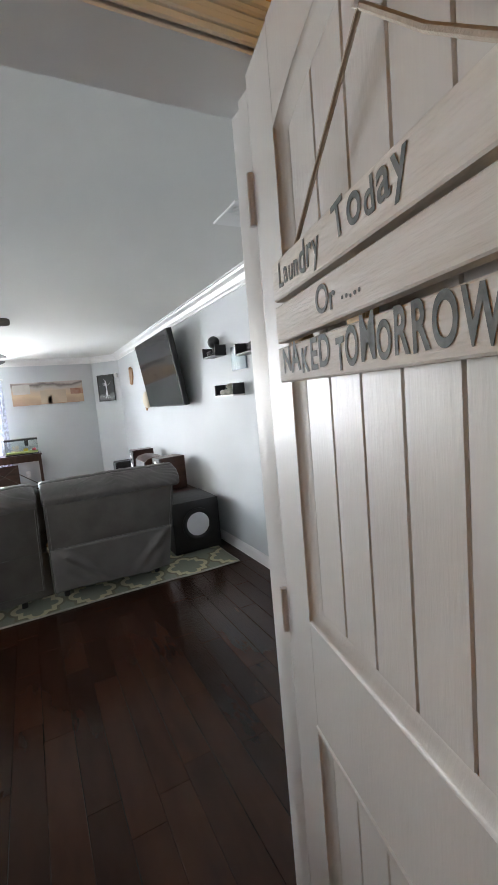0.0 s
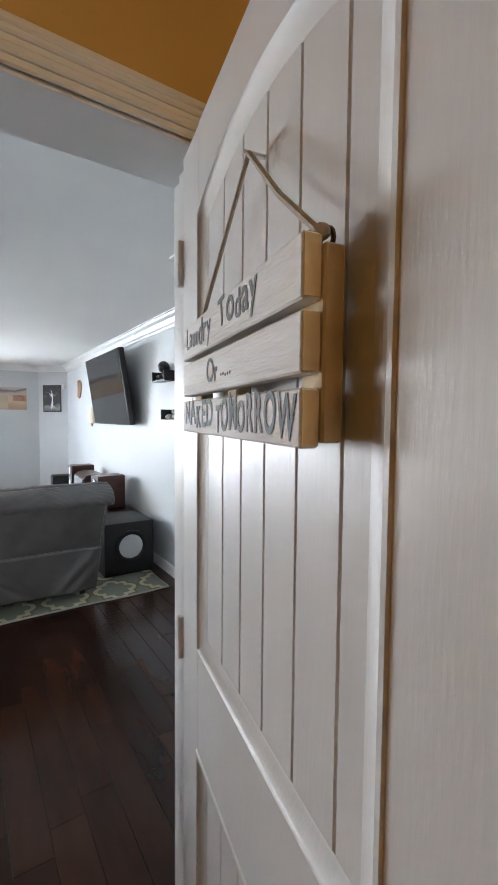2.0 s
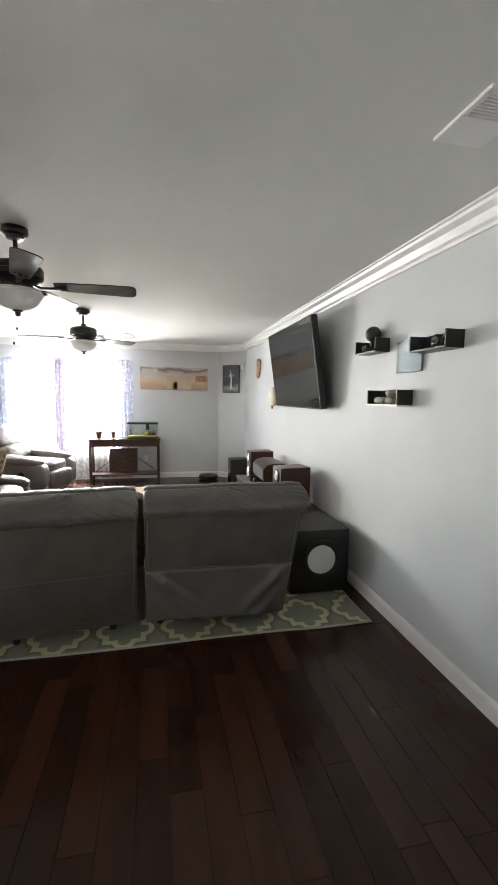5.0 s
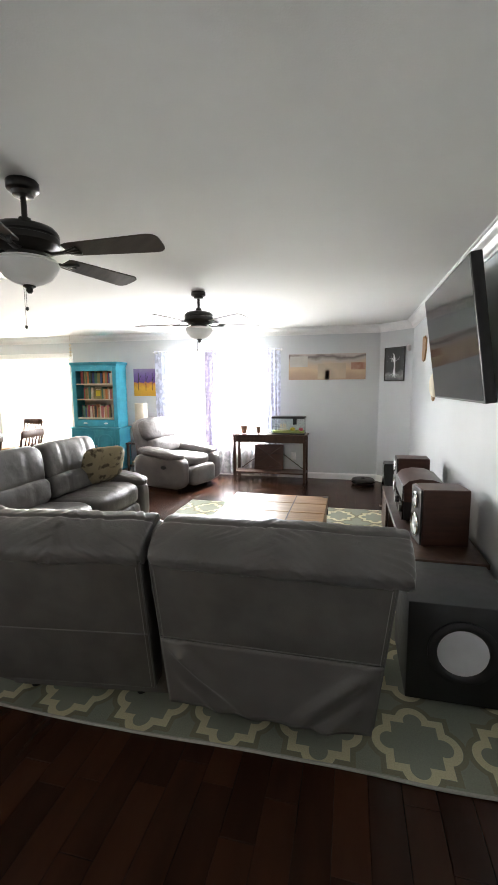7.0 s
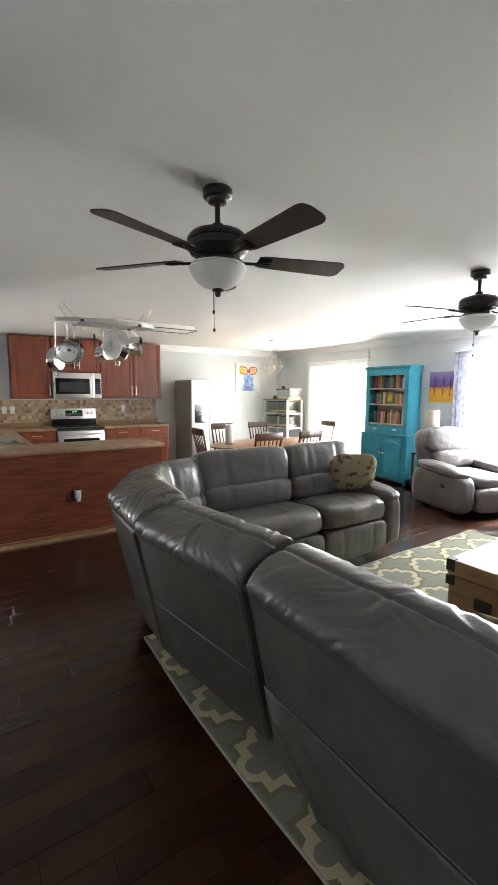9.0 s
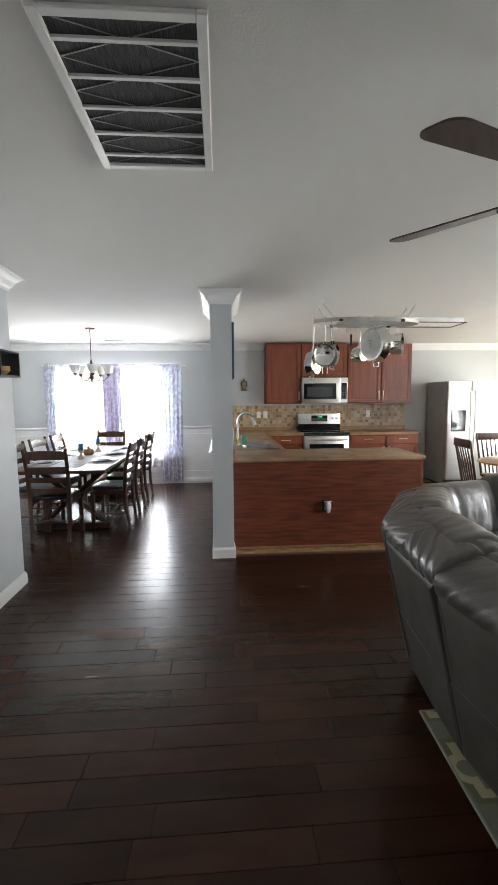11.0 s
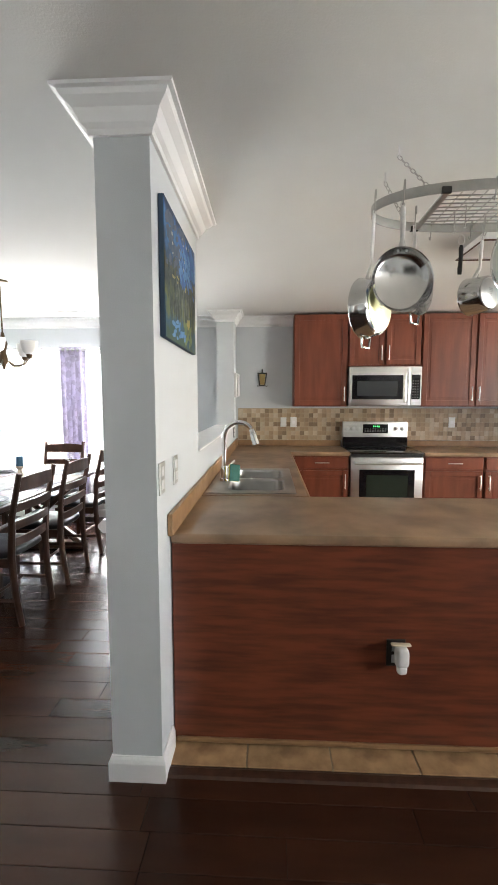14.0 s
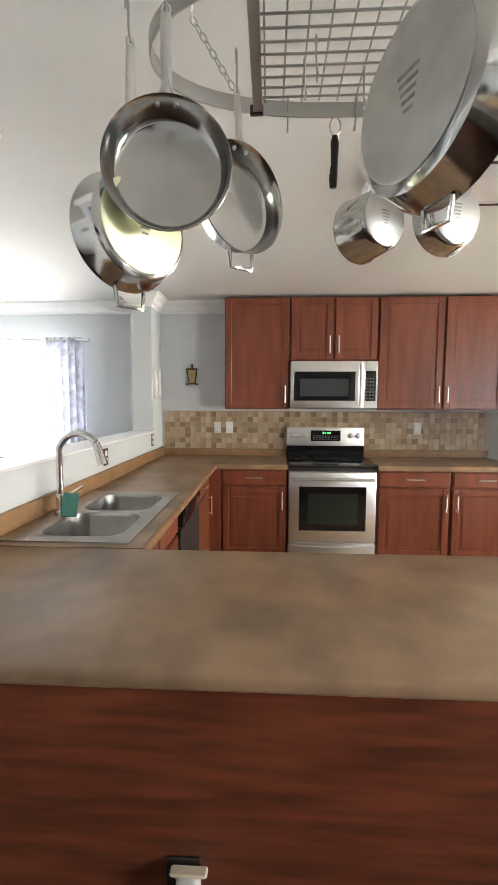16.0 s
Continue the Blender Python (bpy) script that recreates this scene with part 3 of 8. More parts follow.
# sloped sticking: a small raised bead, then a long bevel down to the planks
for front in (True, False):
    for (z0, z1), arched in ((PANEL_LOW, False), (PANEL_UP, True)):
        bm = bmesh.new()
        loops = []
        for d, h in ((-0.004, 0.001), (-0.002, -0.003), (0.004, -0.003), (0.008, 0.002), (0.030, 0.0075), (0.034, 0.0095)):
            y = h if front else DT - h
            loops.append([bm.verts.new((x, y, z)) for x, z in inset(panel_outline(z0, z1, arched), d)])
        for la, lb in zip(loops, loops[1:]):
            for k in range(len(la)):
                m_ = (k + 1) % len(la)
                bm.faces.new((la[k], la[m_], lb[m_], lb[k]))
        part("panel_moulding", bm, DOORW, door)
for z in (0.25, 1.02, 1.80):
    part("hinge", cyl(0.007, z - 0.045, z + 0.045, 10, Matrix.Translation((-0.006, -0.004, 0))), DOORW, door)
knob = lathe(bmesh.new(), [(0, 0.055), (0.02, 0.052), (0.028, 0.04), (0.02, 0.022), (0.011, 0.018), (0.011, 0.004), (0.03, 0.003), (0.03, 0), (0, 0)], 20, Matrix.Translation((DWD - 0.065, DT, 0.95)) @ Matrix.Rotation(radians(-90), 4, "X"))
part("knob", knob, STEEL, door)

# wooden sign on the door's outer face (local y > DT is the room side)
WASH = mat("whitewashed_pallet_wood", (0.84, 0.835, 0.81), 0.7, second=(0.74, 0.72, 0.68), scale=5, stretch=(1.5, 6, 14), bump=0.3, bump_scale=22, detail=7)
RAWEND = mat("raw_pine_end_grain", (0.66, 0.52, 0.32), 0.8, second=(0.50, 0.38, 0.22), scale=20, bump=0.3, bump_scale=60)
INK = mat("grey_green_sign_paint", (0.10, 0.12, 0.125), 0.7, second=(0.24, 0.27, 0.27), scale=60)
STRING = mat("pale_cotton_string", (0.55, 0.5, 0.42), 0.9, scale=90, bump=0.4, bump_scale=400)
sign = thing("door_sign", "whitewashed three-board wooden sign with painted words hanging on the door", "sign", DOOR @ Matrix.Translation((DWD, DT, 0)) @ Matrix.Rotation(math.pi, 4, "Z"))
SX0, SX1, SY = 0.175, 0.577, DT + 0.006
for z0, z1, tip in ((1.581, 1.634, 0.003), (1.522, 1.573, 0.003), (1.466, 1.515, -0.002)):
    bm = B(SX0 + 0.0015, SX1, SY + 0.016, SY + 0.034, z0, z1, bevel=0.002)
    for v in bm.verts:
        v.co.z += tip * (SX1 - v.co.x) / 0.4 + 0.0016 * noise.noise(Vector((v.co.x * 9, v.co.z * 30, 2)))
    bd = part("board", bm, WASH, sign, smooth=False)
    part("end_grain", B(SX0, SX0 + 0.0013, SY + 0.0175, SY + 0.0325, z0 + tip + 0.002, z1 + tip - 0.002), RAWEND, bd, "raw pine end", smooth=False)
for x in (SX0 - 0.003, 0.37, SX1 - 0.045):
    part("batten", B(x, x + 0.036, SY - 0.004, SY + 0.0158, 1.468, 1.630, bevel=0.002), RAWEND, sign, "raw pine batten", smooth=False)


def words(text, size, m, parent, name, material, squash=1.0, bold=0.0, wobble=0.0):
    """Painted letters set one by one along a line, each a little out of true."""
    rw = random.Random(len(text) * 7 + 1)
    joined_, at = bmesh.new(), 0.0
    for ch_ in text:
        if ch_ == " ":
            at += size * 0.34
            continue
        cu = bpy.data.curves.new(name, "FONT")
        cu.body, cu.size, cu.extrude, cu.offset, cu.align_x = ch_, size * (1 + wobble * rw.uniform(-1, 1)), 0.0002, bold, "LEFT"
        tmp = bpy.data.objects.new(name, cu)
        me = bpy.data.meshes.new_from_object(tmp)
        bpy.data.objects.remove(tmp)
        right = max(v.co.x for v in me.vertices)
        lean = Matrix.Rotation(wobble * rw.uniform(-0.6, 0.6), 4, "Z")
        me.transform(Matrix.Translation((at, size * wobble * rw.uniform(-0.35, 0.35), 0)) @ lean)
        joined_.from_mesh(me)
        at += right + size * 0.07
    joined_.transform(m @ Matrix.Diagonal((squash, 1, 1, 1)))
    me = bpy.data.meshes.new(name)
    joined_.to_mesh(me)
    joined_.free()
    me.materials.append(material)
    ob = new(name, me)
    ob.parent = parent
    return ob


def on_sign(x, z, lean=0.0):
    return Matrix.Translation((x, SY + 0.0345, z)) @ Matrix.Rotation(radians(180), 4, "Z") @ Matrix.Rotation(radians(90), 4, "X") @ Matrix.Rotation(radians(lean), 4, "Z")


words("Laundry", 0.046, on_sign(SX1 - 0.024, 1.595), sign, "lettering", INK, 0.80, 0.0006, 0.16)
words("Today", 0.052, on_sign(SX1 - 0.190, 1.597, 3), sign, "lettering", INK, 0.85, 0.0008, 0.16)
words("Or", 0.040, on_sign(SX1 - 0.135, 1.537), sign, "lettering", INK, 0.95, 0.0006, 0.1)
words(".....", 0.034, on_sign(SX1 - 0.196, 1.539), sign, "lettering", INK, 1.0, 0.0, 0.1)
words("NAKED", 0.050, on_sign(SX1 - 0.020, 1.476), sign, "lettering", INK, 0.80, 0.0010, 0.14)
words("TOMORROW", 0.054, on_sign(SX1 - 0.180, 1.473), sign, "lettering", INK, 0.60, 0.0013, 0.14)
T_ = Matrix.Translation
nailp = (0.362, DT + 0.012, 1.803)
st = tube(bmesh.new(), [(SX0 + 0.012, SY + 0.012, 1.642), (0.27, SY + 0.010, 1.712), nailp], 0.0038, 7)
tube(st, [nailp, (0.47, SY + 0.008, 1.712), (SX1 - 0.03, SY + 0.012, 1.638)], 0.0032, 7)
for x in (SX0 + 0.010, SX0 + 0.024):
    puff(st, T_((x, SY + 0.012, 1.642)), 0.014, 0.016, 0.014, 2.2, 6)
part("string", st, STRING, sign)
for x in (SX0 + 0.018, SX1 - 0.03):
    part("screw_eye", tube(bmesh.new(), [(x + 0.011 * math.cos(t), SY + 0.002, 1.638 + 0.011 * math.sin(t)) for t in [k * math.pi / 6 for k in range(12)]], 0.0025, 6, closed=True), BRASS, sign)
part("nail", cyl(0.003, 0, 0.03, 8, Matrix.Translation((0.362, DT - 0.01, 1.803)) @ Matrix.Rotation(radians(-90), 4, "X")), STEEL, sign)


# dining room door and wainscot
def plank_door(name, x0, x1, y, label):
    top = thing(name, label, "door", kind="structure")
    part("door_leaf", B(x0 + 0.02, x1 - 0.02, y - 0.05, y - 0.012, 0.01, 2.02, bevel=0.003), DOORW, top, smooth=False)
    w = x1 - x0
    for z0, z1 in ((0.2, 0.9), (1.05, 1.9)):
        bm = bmesh.new()
        pts = [(x0 + 0.13, y - 0.012, z0), (x1 - 0.13, y - 0.012, z0), (x1 - 0.13, y - 0.012, z1), (x0 + 0.13, y - 0.012, z1)]
        part("panel_bead", tube(bm, pts, 0.012, 8, 0.7, closed=True), DOORW, top)
    part("door_knob", lathe(bmesh.new(), [(0, 0.06), (0.022, 0.055), (0.028, 0.04), (0.012, 0.02), (0.012, 0), (0, 0)], 16, Matrix.Translation((x1 - 0.07, y - 0.012, 0.97)) @ Matrix.Rotation(radians(-90), 4, "X")), STEEL, top)
    return top


plank_door("door_2", -5.98, -5.33, -0.75, "white closed panel door with a round knob")
casing_x("trim_dining_door", -5.98, -5.33, OH, -0.748, 0.016, "white casing round the dining room door")
wn1 = bmesh.new()
RAILP = [(0, 0.97), (0.012, 0.97), (0.03, 0.99), (0.03, 1.0), (0.012, 1.02), (0, 1.02)]
moulding("trim_chair_rail", [(-5.24, -0.75), (-5.26, -0.75)], RAILP, "white chair rail")
sweep(wn1, [(-6.28, -0.748), (-6.28, -0.03)], RAILP)
sweep(wn1, [(-6.28, 2.03), (-6.28, 2.74), (-2.60, 2.74)], RAILP)
sweep(wn1, [(-6.06, -0.75), (-6.28, -0.75)], RAILP)
sweep(wn1, [(-4.92, -0.80), (-4.92, -0.75), (-5.24, -0.75)], RAILP)
solid("trim_dining_chair_rail", wn1, TRIM, "white chair rail moulding in the dining room", "moulding")
wp = bmesh.new()
box(wp, XW + 0.0005, XW + 0.004, -0.745, -0.052, 0.1, 0.97)
box(wp, XW + 0.0005, XW + 0.004, -0.05, 2.05, 0.1, 0.465)
box(wp, XW + 0.0005, XW + 0.004, 2.052, 2.735, 0.1, 0.97)
box(wp, -6.27, -2.605, 2.736, 2.7395, 0.1, 0.97)
for y0, y1, z1 in ((-0.68, -0.12, 0.88), (0.08, 0.95, 0.42), (1.05, 1.92, 0.42), (2.12, 2.68, 0.88)):
    for a in ((y0, y1, 0.2, 0.222), (y0, y1, z1 - 0.022, z1), (y0, y0 + 0.022, 0.222, z1 - 0.022), (y1 - 0.022, y1, 0.222, z1 - 0.022)):
        box(wp, XW + 0.004, XW + 0.016, a[0], a[1], a[2], a[3], bevel=0.003)
for x0, x1 in ((-6.1, -5.2), (-5.05, -4.2), (-4.05, -3.3)):
    for a in ((x0, x1, 0.2, 0.222), (x0, x1, 0.858, 0.88), (x0, x0 + 0.022, 0.222, 0.858), (x1 - 0.022, x1, 0.222, 0.858)):
        box(wp, a[0], a[1], 2.724, 2.736, a[2], a[3], bevel=0.003)
solid("wainscot_dining", wp, TRIM, "white painted wainscot panelling", "panelling")


# ---- ceiling fixtures ----
def ceiling_fan(x, y, turn, label):
    top = thing("ceiling_fan", label, "ceiling fan", pose(x, y, H, 0, 0, turn), "ceiling fans")
    part("canopy", lathe(bmesh.new(), [(0, -0.001), (0.066, -0.001), (0.07, -0.006), (0.07, -0.034), (0.066, -0.040), (0.05, -0.046), (0.044, -0.062), (0.024, -0.068), (0, -0.068)], 24), BLACKM, top)
    part("downrod", cyl(0.013, -0.23, -0.066, 12), BLACKM, top)
    part("motor", lathe(bmesh.new(), [(0, -0.135), (0.026, -0.135), (0.03, -0.160), (0.075, -0.166), (0.125, -0.180), (0.140, -0.196), (0.144, -0.204), (0.144, -0.214), (0.138, -0.217), (0.138, -0.223), (0.144, -0.226), (0.144, -0.252), (0.138, -0.256), (0.130, -0.272), (0.10, -0.286), (0.085, -0.292), (0.085, -0.322), (0, -0.322)], 40), BLACKM, top, "black ribbed motor housing")
    part("light_fitter", lathe(bmesh.new(), [(0, -0.335), (0.10, -0.335), (0.128, -0.340), (0.133, -0.348), (0.125, -0.352), (0, -0.354)], 28), FROST, top)
    part("light_bowl", lathe(bmesh.new(), [(0.134, -0.352), (0.138, -0.360), (0.132, -0.372), (0.122, -0.392), (0.100, -0.420), (0.070, -0.440), (0.030, -0.452), (0, -0.454)], 32), BOWLGLASS, top, "frosted white glass bowl")
    part("finial", lathe(bmesh.new(), [(0, -0.450), (0.026, -0.452), (0.028, -0.459), (0.014, -0.466), (0.015, -0.478), (0.008, -0.488), (0, -0.489)], 16), BLACKM, top)
    for dx, ln in ((0.016, 0.17), (-0.012, 0.09)):
        c = tube(bmesh.new(), [(dx, 0.02, -0.44), (dx, 0.02, -0.46 - ln)], 0.0011, 6)
        lathe(c, [(0, -0.46 - ln - 0.022), (0.007, -0.46 - ln - 0.015), (0.006, -0.46 - ln - 0.004), (0, -0.46 - ln)], 10, Matrix.Translation((dx, 0.02, 0)))
        part("pull_chain", c, BLACKM, top)
    for k in range(5):
        R = Matrix.Rotation(radians(72 * k), 4, "Z")
        tilt = R @ Matrix.Translation((0, 0, -0.285)) @ Matrix.Rotation(radians(-12), 4, "X")
        bm = bmesh.new()
        outline = []
        for i in range(21):
            f = i / 20 if i < 10 else 0.5 + 0.5 * math.sin((i - 10) / 10 * math.pi / 2)
            x_ = 0.20 + 0.46 * f
            w_ = 0.050 + 0.022 * f
            if f > 0.90:
                w_ *= 1 - 0.62 * (1 - math.sqrt(max(0.0, 1 - ((f - 0.90) / 0.10) ** 2)))
            if f < 0.06:
                w_ *= 0.82 + 3 * f
            outline.append((x_, w_))
        up = [bm.verts.new(tilt @ Vector((a, b, 0.003))) for a, b in outline] + [bm.verts.new(tilt @ Vector((a, -b, 0.003))) for a, b in outline[::-1]]
        dn = [bm.verts.new(tilt @ Vector((a, b, -0.003))) for a, b in outline] + [bm.verts.new(tilt @ Vector((a, -b, -0.003))) for a, b in outline[::-1]]
        bm.faces.new(up), bm.faces.new(dn[::-1])
        for i in range(len(up)):
            j = (i + 1) % len(up)
            bm.faces.new((up[i], dn[i], dn[j], up[j]))
        part("blade", bm, BLADE, top, "dark walnut blade", smooth=False)
        br = tube(bmesh.new(), [R @ Vector((0.07, 0, -0.275)), R @ Vector((0.13, 0, -0.30)), R @ Vector((0.19, 0, -0.297))], 0.014, 8, 0.5)
        for yy in (-0.028, 0, 0.028):
            tube(br, [R @ Vector((0.18, 0, -0.297)), tilt @ Vector((0.265, yy, -0.008))], 0.009, 6, 0.6)
        part("blade_bracket", br, BLACKM, top)
    for ob in top.children:
        kind_ = ob.name.split(".")[0]
        if kind_ not in ("canopy", "downrod"):
            ob.location.z = 0.0 if kind_ in ("light_fitter", "light_bowl", "finial", "pull_chain") else -0.022
    return top


ceiling_fan(0.03, 3.95, 146, "black five-blade ceiling fan with frosted bowl light over the sofa")
ceiling_fan(0.02, 6.30, 105 + 6, "black five-blade ceiling fan with frosted bowl light over the rug")


def vent(name, x0, x1, y0, y1, slats, along, label, dark, rim=(0.03, 0.03, 0.03, 0.03), wires=0):
    """A ceiling grille. rim: widths of the white plate at x0, x1, y0, y1 round the louvred field."""
    top = thing(name, label, "vent")
    gx0, gx1, gy0, gy1 = x0 + rim[0], x1 - rim[1], y0 + rim[2], y1 - rim[3]
    fr = bmesh.new()
    for a in ((x0, x1, y0, gy0), (x0, x1, gy1, y1), (x0, gx0, gy0, gy1), (gx1, x1, gy0, gy1)):
        box(fr, a[0], a[1], a[2], a[3], H - 0.014, H - 0.001, bevel=0.003)
    part("frame", fr, TRIM, top, smooth=False)
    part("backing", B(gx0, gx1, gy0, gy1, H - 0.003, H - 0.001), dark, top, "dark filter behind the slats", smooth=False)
    for i in range(slats):
        if along == "x":
            c = gy0 + (gy1 - gy0) * (i + 0.5) / slats
            bm = B(gx0, gx1, c - 0.004, c + 0.004, H - 0.012, H - 0.004)
        else:
            c = gx0 + (gx1 - gx0) * (i + 0.5) / slats
            bm = B(c - 0.006, c + 0.006, gy0, gy1, H - 0.012, H - 0.004)
        part("slat", bm, TRIM, top, smooth=False)
    for i in range(wires):
        a, b = gx0 + (gx1 - gx0) * i / wires, gx0 + (gx1 - gx0) * (i + 1) / wires
        wr = tube(bmesh.new(), [(a, gy0, H - 0.0045), (b, gy1, H - 0.0045)], 0.0016, 5)
        tube(wr, [(b, gy0, H - 0.0045), (a, gy1, H - 0.0045)], 0.0016, 5)
        part("filter_wire", wr, GALVW, top)
    return top


GALVW = mat("grey_filter_wire", (0.34, 0.34, 0.33), 0.5, 0.6, scale=20)
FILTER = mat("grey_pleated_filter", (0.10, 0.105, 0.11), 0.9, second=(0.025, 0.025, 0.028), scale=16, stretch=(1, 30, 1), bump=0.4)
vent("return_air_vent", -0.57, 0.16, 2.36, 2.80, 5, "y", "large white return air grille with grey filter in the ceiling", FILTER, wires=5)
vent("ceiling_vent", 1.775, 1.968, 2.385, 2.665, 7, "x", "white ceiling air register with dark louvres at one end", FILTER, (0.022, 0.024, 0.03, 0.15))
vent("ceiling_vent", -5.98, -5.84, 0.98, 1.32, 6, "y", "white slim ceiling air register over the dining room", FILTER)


# ---- living room ----
def rug_material():
    m = bpy.data.materials.new("sage_and_cream_trellis_rug")
    m.use_nodes = True
    n, link = m.node_tree.nodes, m.node_tree.links.new
    b = n["Principled BSDF"]
    b.inputs["Roughness"].default_value = 0.95
    b.inputs["Specular IOR Level"].default_value = 0.1
    co = n.new("ShaderNodeTexCoord")
    sep = n.new("ShaderNodeSeparateXYZ")
    link(co.outputs["Object"], sep.inputs[0])

    def op(kind, a, c=None):
        q = n.new("ShaderNodeMath")
        q.operation = kind
        for i, v in enumerate((a, c)):
            if v is None:
                continue
            if isinstance(v, (int, float)):
                q.inputs[i].default_value = v
            else:
                link(v, q.inputs[i])
        return q.outputs[0]

    def fold(v, period, shift):
        f = op("FRACT", op("ADD", op("MULTIPLY", v, 1 / period), shift))
        return op("ABSOLUTE", op("ADD", f, -0.5))

    def circle(u, v, cu, cv):
        du, dv = op("ADD", u, -cu), op("ADD", v, -cv)
        return op("SQRT", op("ADD", op("MULTIPLY", du, du), op("MULTIPLY", dv, dv)))

    def quatrefoil(shift):
        u, v = fold(sep.outputs[0], 0.40, shift), fold(sep.outputs[1], 0.46, shift)
        lobes = op("MINIMUM", circle(u, v, 0.27, 0.0), circle(u, v, 0.0, 0.27))
        square = op("MULTIPLY", op("ADD", op("MAXIMUM", u, v), -0.27), 1.0)
        return op("ADD", op("MINIMUM", lobes, op("ADD", square, 0.13)), -0.13)

    d1 = quatrefoil(0.0)
    line1 = op("LESS_THAN", op("ABSOLUTE", op("ADD", d1, -0.01)), 0.042)
    line2 = op("LESS_THAN", op("ABSOLUTE", op("ADD", d1, -0.082)), 0.026)
    mask = line1
    nz = n.new("ShaderNodeTexNoise")
    nz.inputs["Scale"].default_value = 160
    link(co.outputs["Object"], nz.inputs["Vector"])
    mx = n.new("ShaderNodeMix")
    mx.data_type = "RGBA"
    mx.inputs[6].default_value, mx.inputs[7].default_value = (0.235, 0.25, 0.20, 1), (0.56, 0.52, 0.34, 1)
    link(mask, mx.inputs[0])
    hs = n.new("ShaderNodeHueSaturation")
    mr = n.new("ShaderNodeMapRange")
    mr.inputs["To Min"].default_value, mr.inputs["To Max"].default_value = 0.75, 1.2
    link(nz.outputs[0], mr.inputs["Value"])
    link(mr.outputs[0], hs.inputs["Value"])
    shade = n.new("ShaderNodeMix")
    shade.data_type = "RGBA"
    shade.inputs[7].default_value = (0.20, 0.185, 0.125, 1)
    link(op("MULTIPLY", line2, 0.85), shade.inputs[0])
    link(mx.outputs[2], shade.inputs[6])
    link(shade.outputs[2], hs.inputs["Color"])
    link(hs.outputs[0], b.inputs["Base Color"])
    bp = n.new("ShaderNodeBump")
    bp.inputs["Strength"].default_value, bp.inputs["Distance"].default_value = 0.6, 0.004
    link(nz.outputs[0], bp.inputs["Height"])
    link(bp.outputs[0], b.inputs["Normal"])
    return m


RUG = rug_material()
rg = bmesh.new()
gx, gy = 56, 76
rgv = []
for j in range(gy + 1):
    row = []
    for i in range(gx + 1):
        x, y = -0.53 + 2.75 * i / gx, 3.73 + 3.72 * j / gy
        ex = 0.030 * noise.noise(Vector((x * 1.7, y * 1.7, 0)))
        lift = 0.012 + 0.004 * max(0.0, noise.noise(Vector((x * 3, y * 3, 4)))) * (1 if i in (0, gx) or j in (0, gy) else 0.4)
        row.append(rg.verts.new((x + (ex if i in (0, gx) else 0), y + (ex if j in (0, gy) else 0), lift)))
    rgv.append(row)
for j in range(gy):
    for i in range(gx):
        rg.faces.new((rgv[j][i], rgv[j][i + 1], rgv[j + 1][i + 1], rgv[j + 1][i]))
edge = [rgv[0][i] for i in range(gx + 1)] + [rgv[j][gx] for j in range(1, gy + 1)] + [rgv[gy][i] for i in range(gx - 1, -1, -1)] + [rgv[j][0] for j in range(gy - 1, 0, -1)]
low = [rg.verts.new((v.co.x, v.co.y, 0.001)) for v in edge]
for i in range(len(edge)):
    j = (i + 1) % len(edge)
    rg.faces.new((edge[i], low[i], low[j], edge[j]))
BINDING = mat("grey_rug_binding", (0.36, 0.36, 0.31), 0.9, scale=60, bump=0.4, bump_scale=300)
rug_edge = [v.co.copy() for v in edge]
rug = tagged(new("area_rug", finish(rg, "area_rug", RUG, True)), "sage green and cream trellis pattern area rug on the wood floor", "rug")
part("binding", tube(bmesh.new(), [(c.x, c.y, c.z * 0.5 + 0.002) for c in rug_edge], 0.007, 6, closed=True), BINDING, rug, "pale grey bound edge")
T = Matrix.Translation


def tapered(bm, k):
    for v in bm.verts:
        v.co.x *= 1 - k * max(0.0, 1 - v.co.z / 0.7)
    return bm


def sheared(bm, k, z_ref=0.0):
    for v in bm.verts:
        v.co.y -= (v.co.z - z_ref) * k
    return bm


def piping(bm, pts, r=0.004):
    return tube(bm, pts, r, 6)


def head_roll(m, w, seed, h=0.165, d=0.23):
    """A stuffed roll along x with fine tension folds that run from its ridge seam to its lower seam."""
    bm = puff(bmesh.new(), Matrix.Identity(4), w, d, h, 2.5, 78, 0.0, 8, seed, 14)
    for v in bm.verts:
        x, y, z = v.co
        near = max(0.0, 1 - abs(abs(x) - w / 2) / 0.16)
        lean = x * 16 + (y + z) * (13 if x > 0 else -13) + 1.6 * noise.noise(Vector((x * 4, y * 6, seed + 3)))
        f = noise.noise(Vector((lean, y * 4, seed))) + 0.7 * noise.noise(Vector((lean * 2.6, y * 6, seed + 5)))
        crest = 1 - 1.6 * abs(noise.noise(Vector((lean * 1.3, y * 3, seed + 9))))
        ease = min(1.0, max(0.0, (w / 2 - abs(x)) / 0.03))
        v.co += v.co.normalized() * ease * ((f * 0.010 + max(0.0, crest) * 0.012) * (0.7 + 0.7 * near))
        v.co.y += 0.006 * noise.noise(Vector((x * 5, seed, 0)))
        # ridge seam pulled in along the top
        if z > 0:
            v.co.z -= 0.010 * math.exp(-((y - d * 0.16) / 0.010) ** 2)
    bm.transform(m)
    return bm


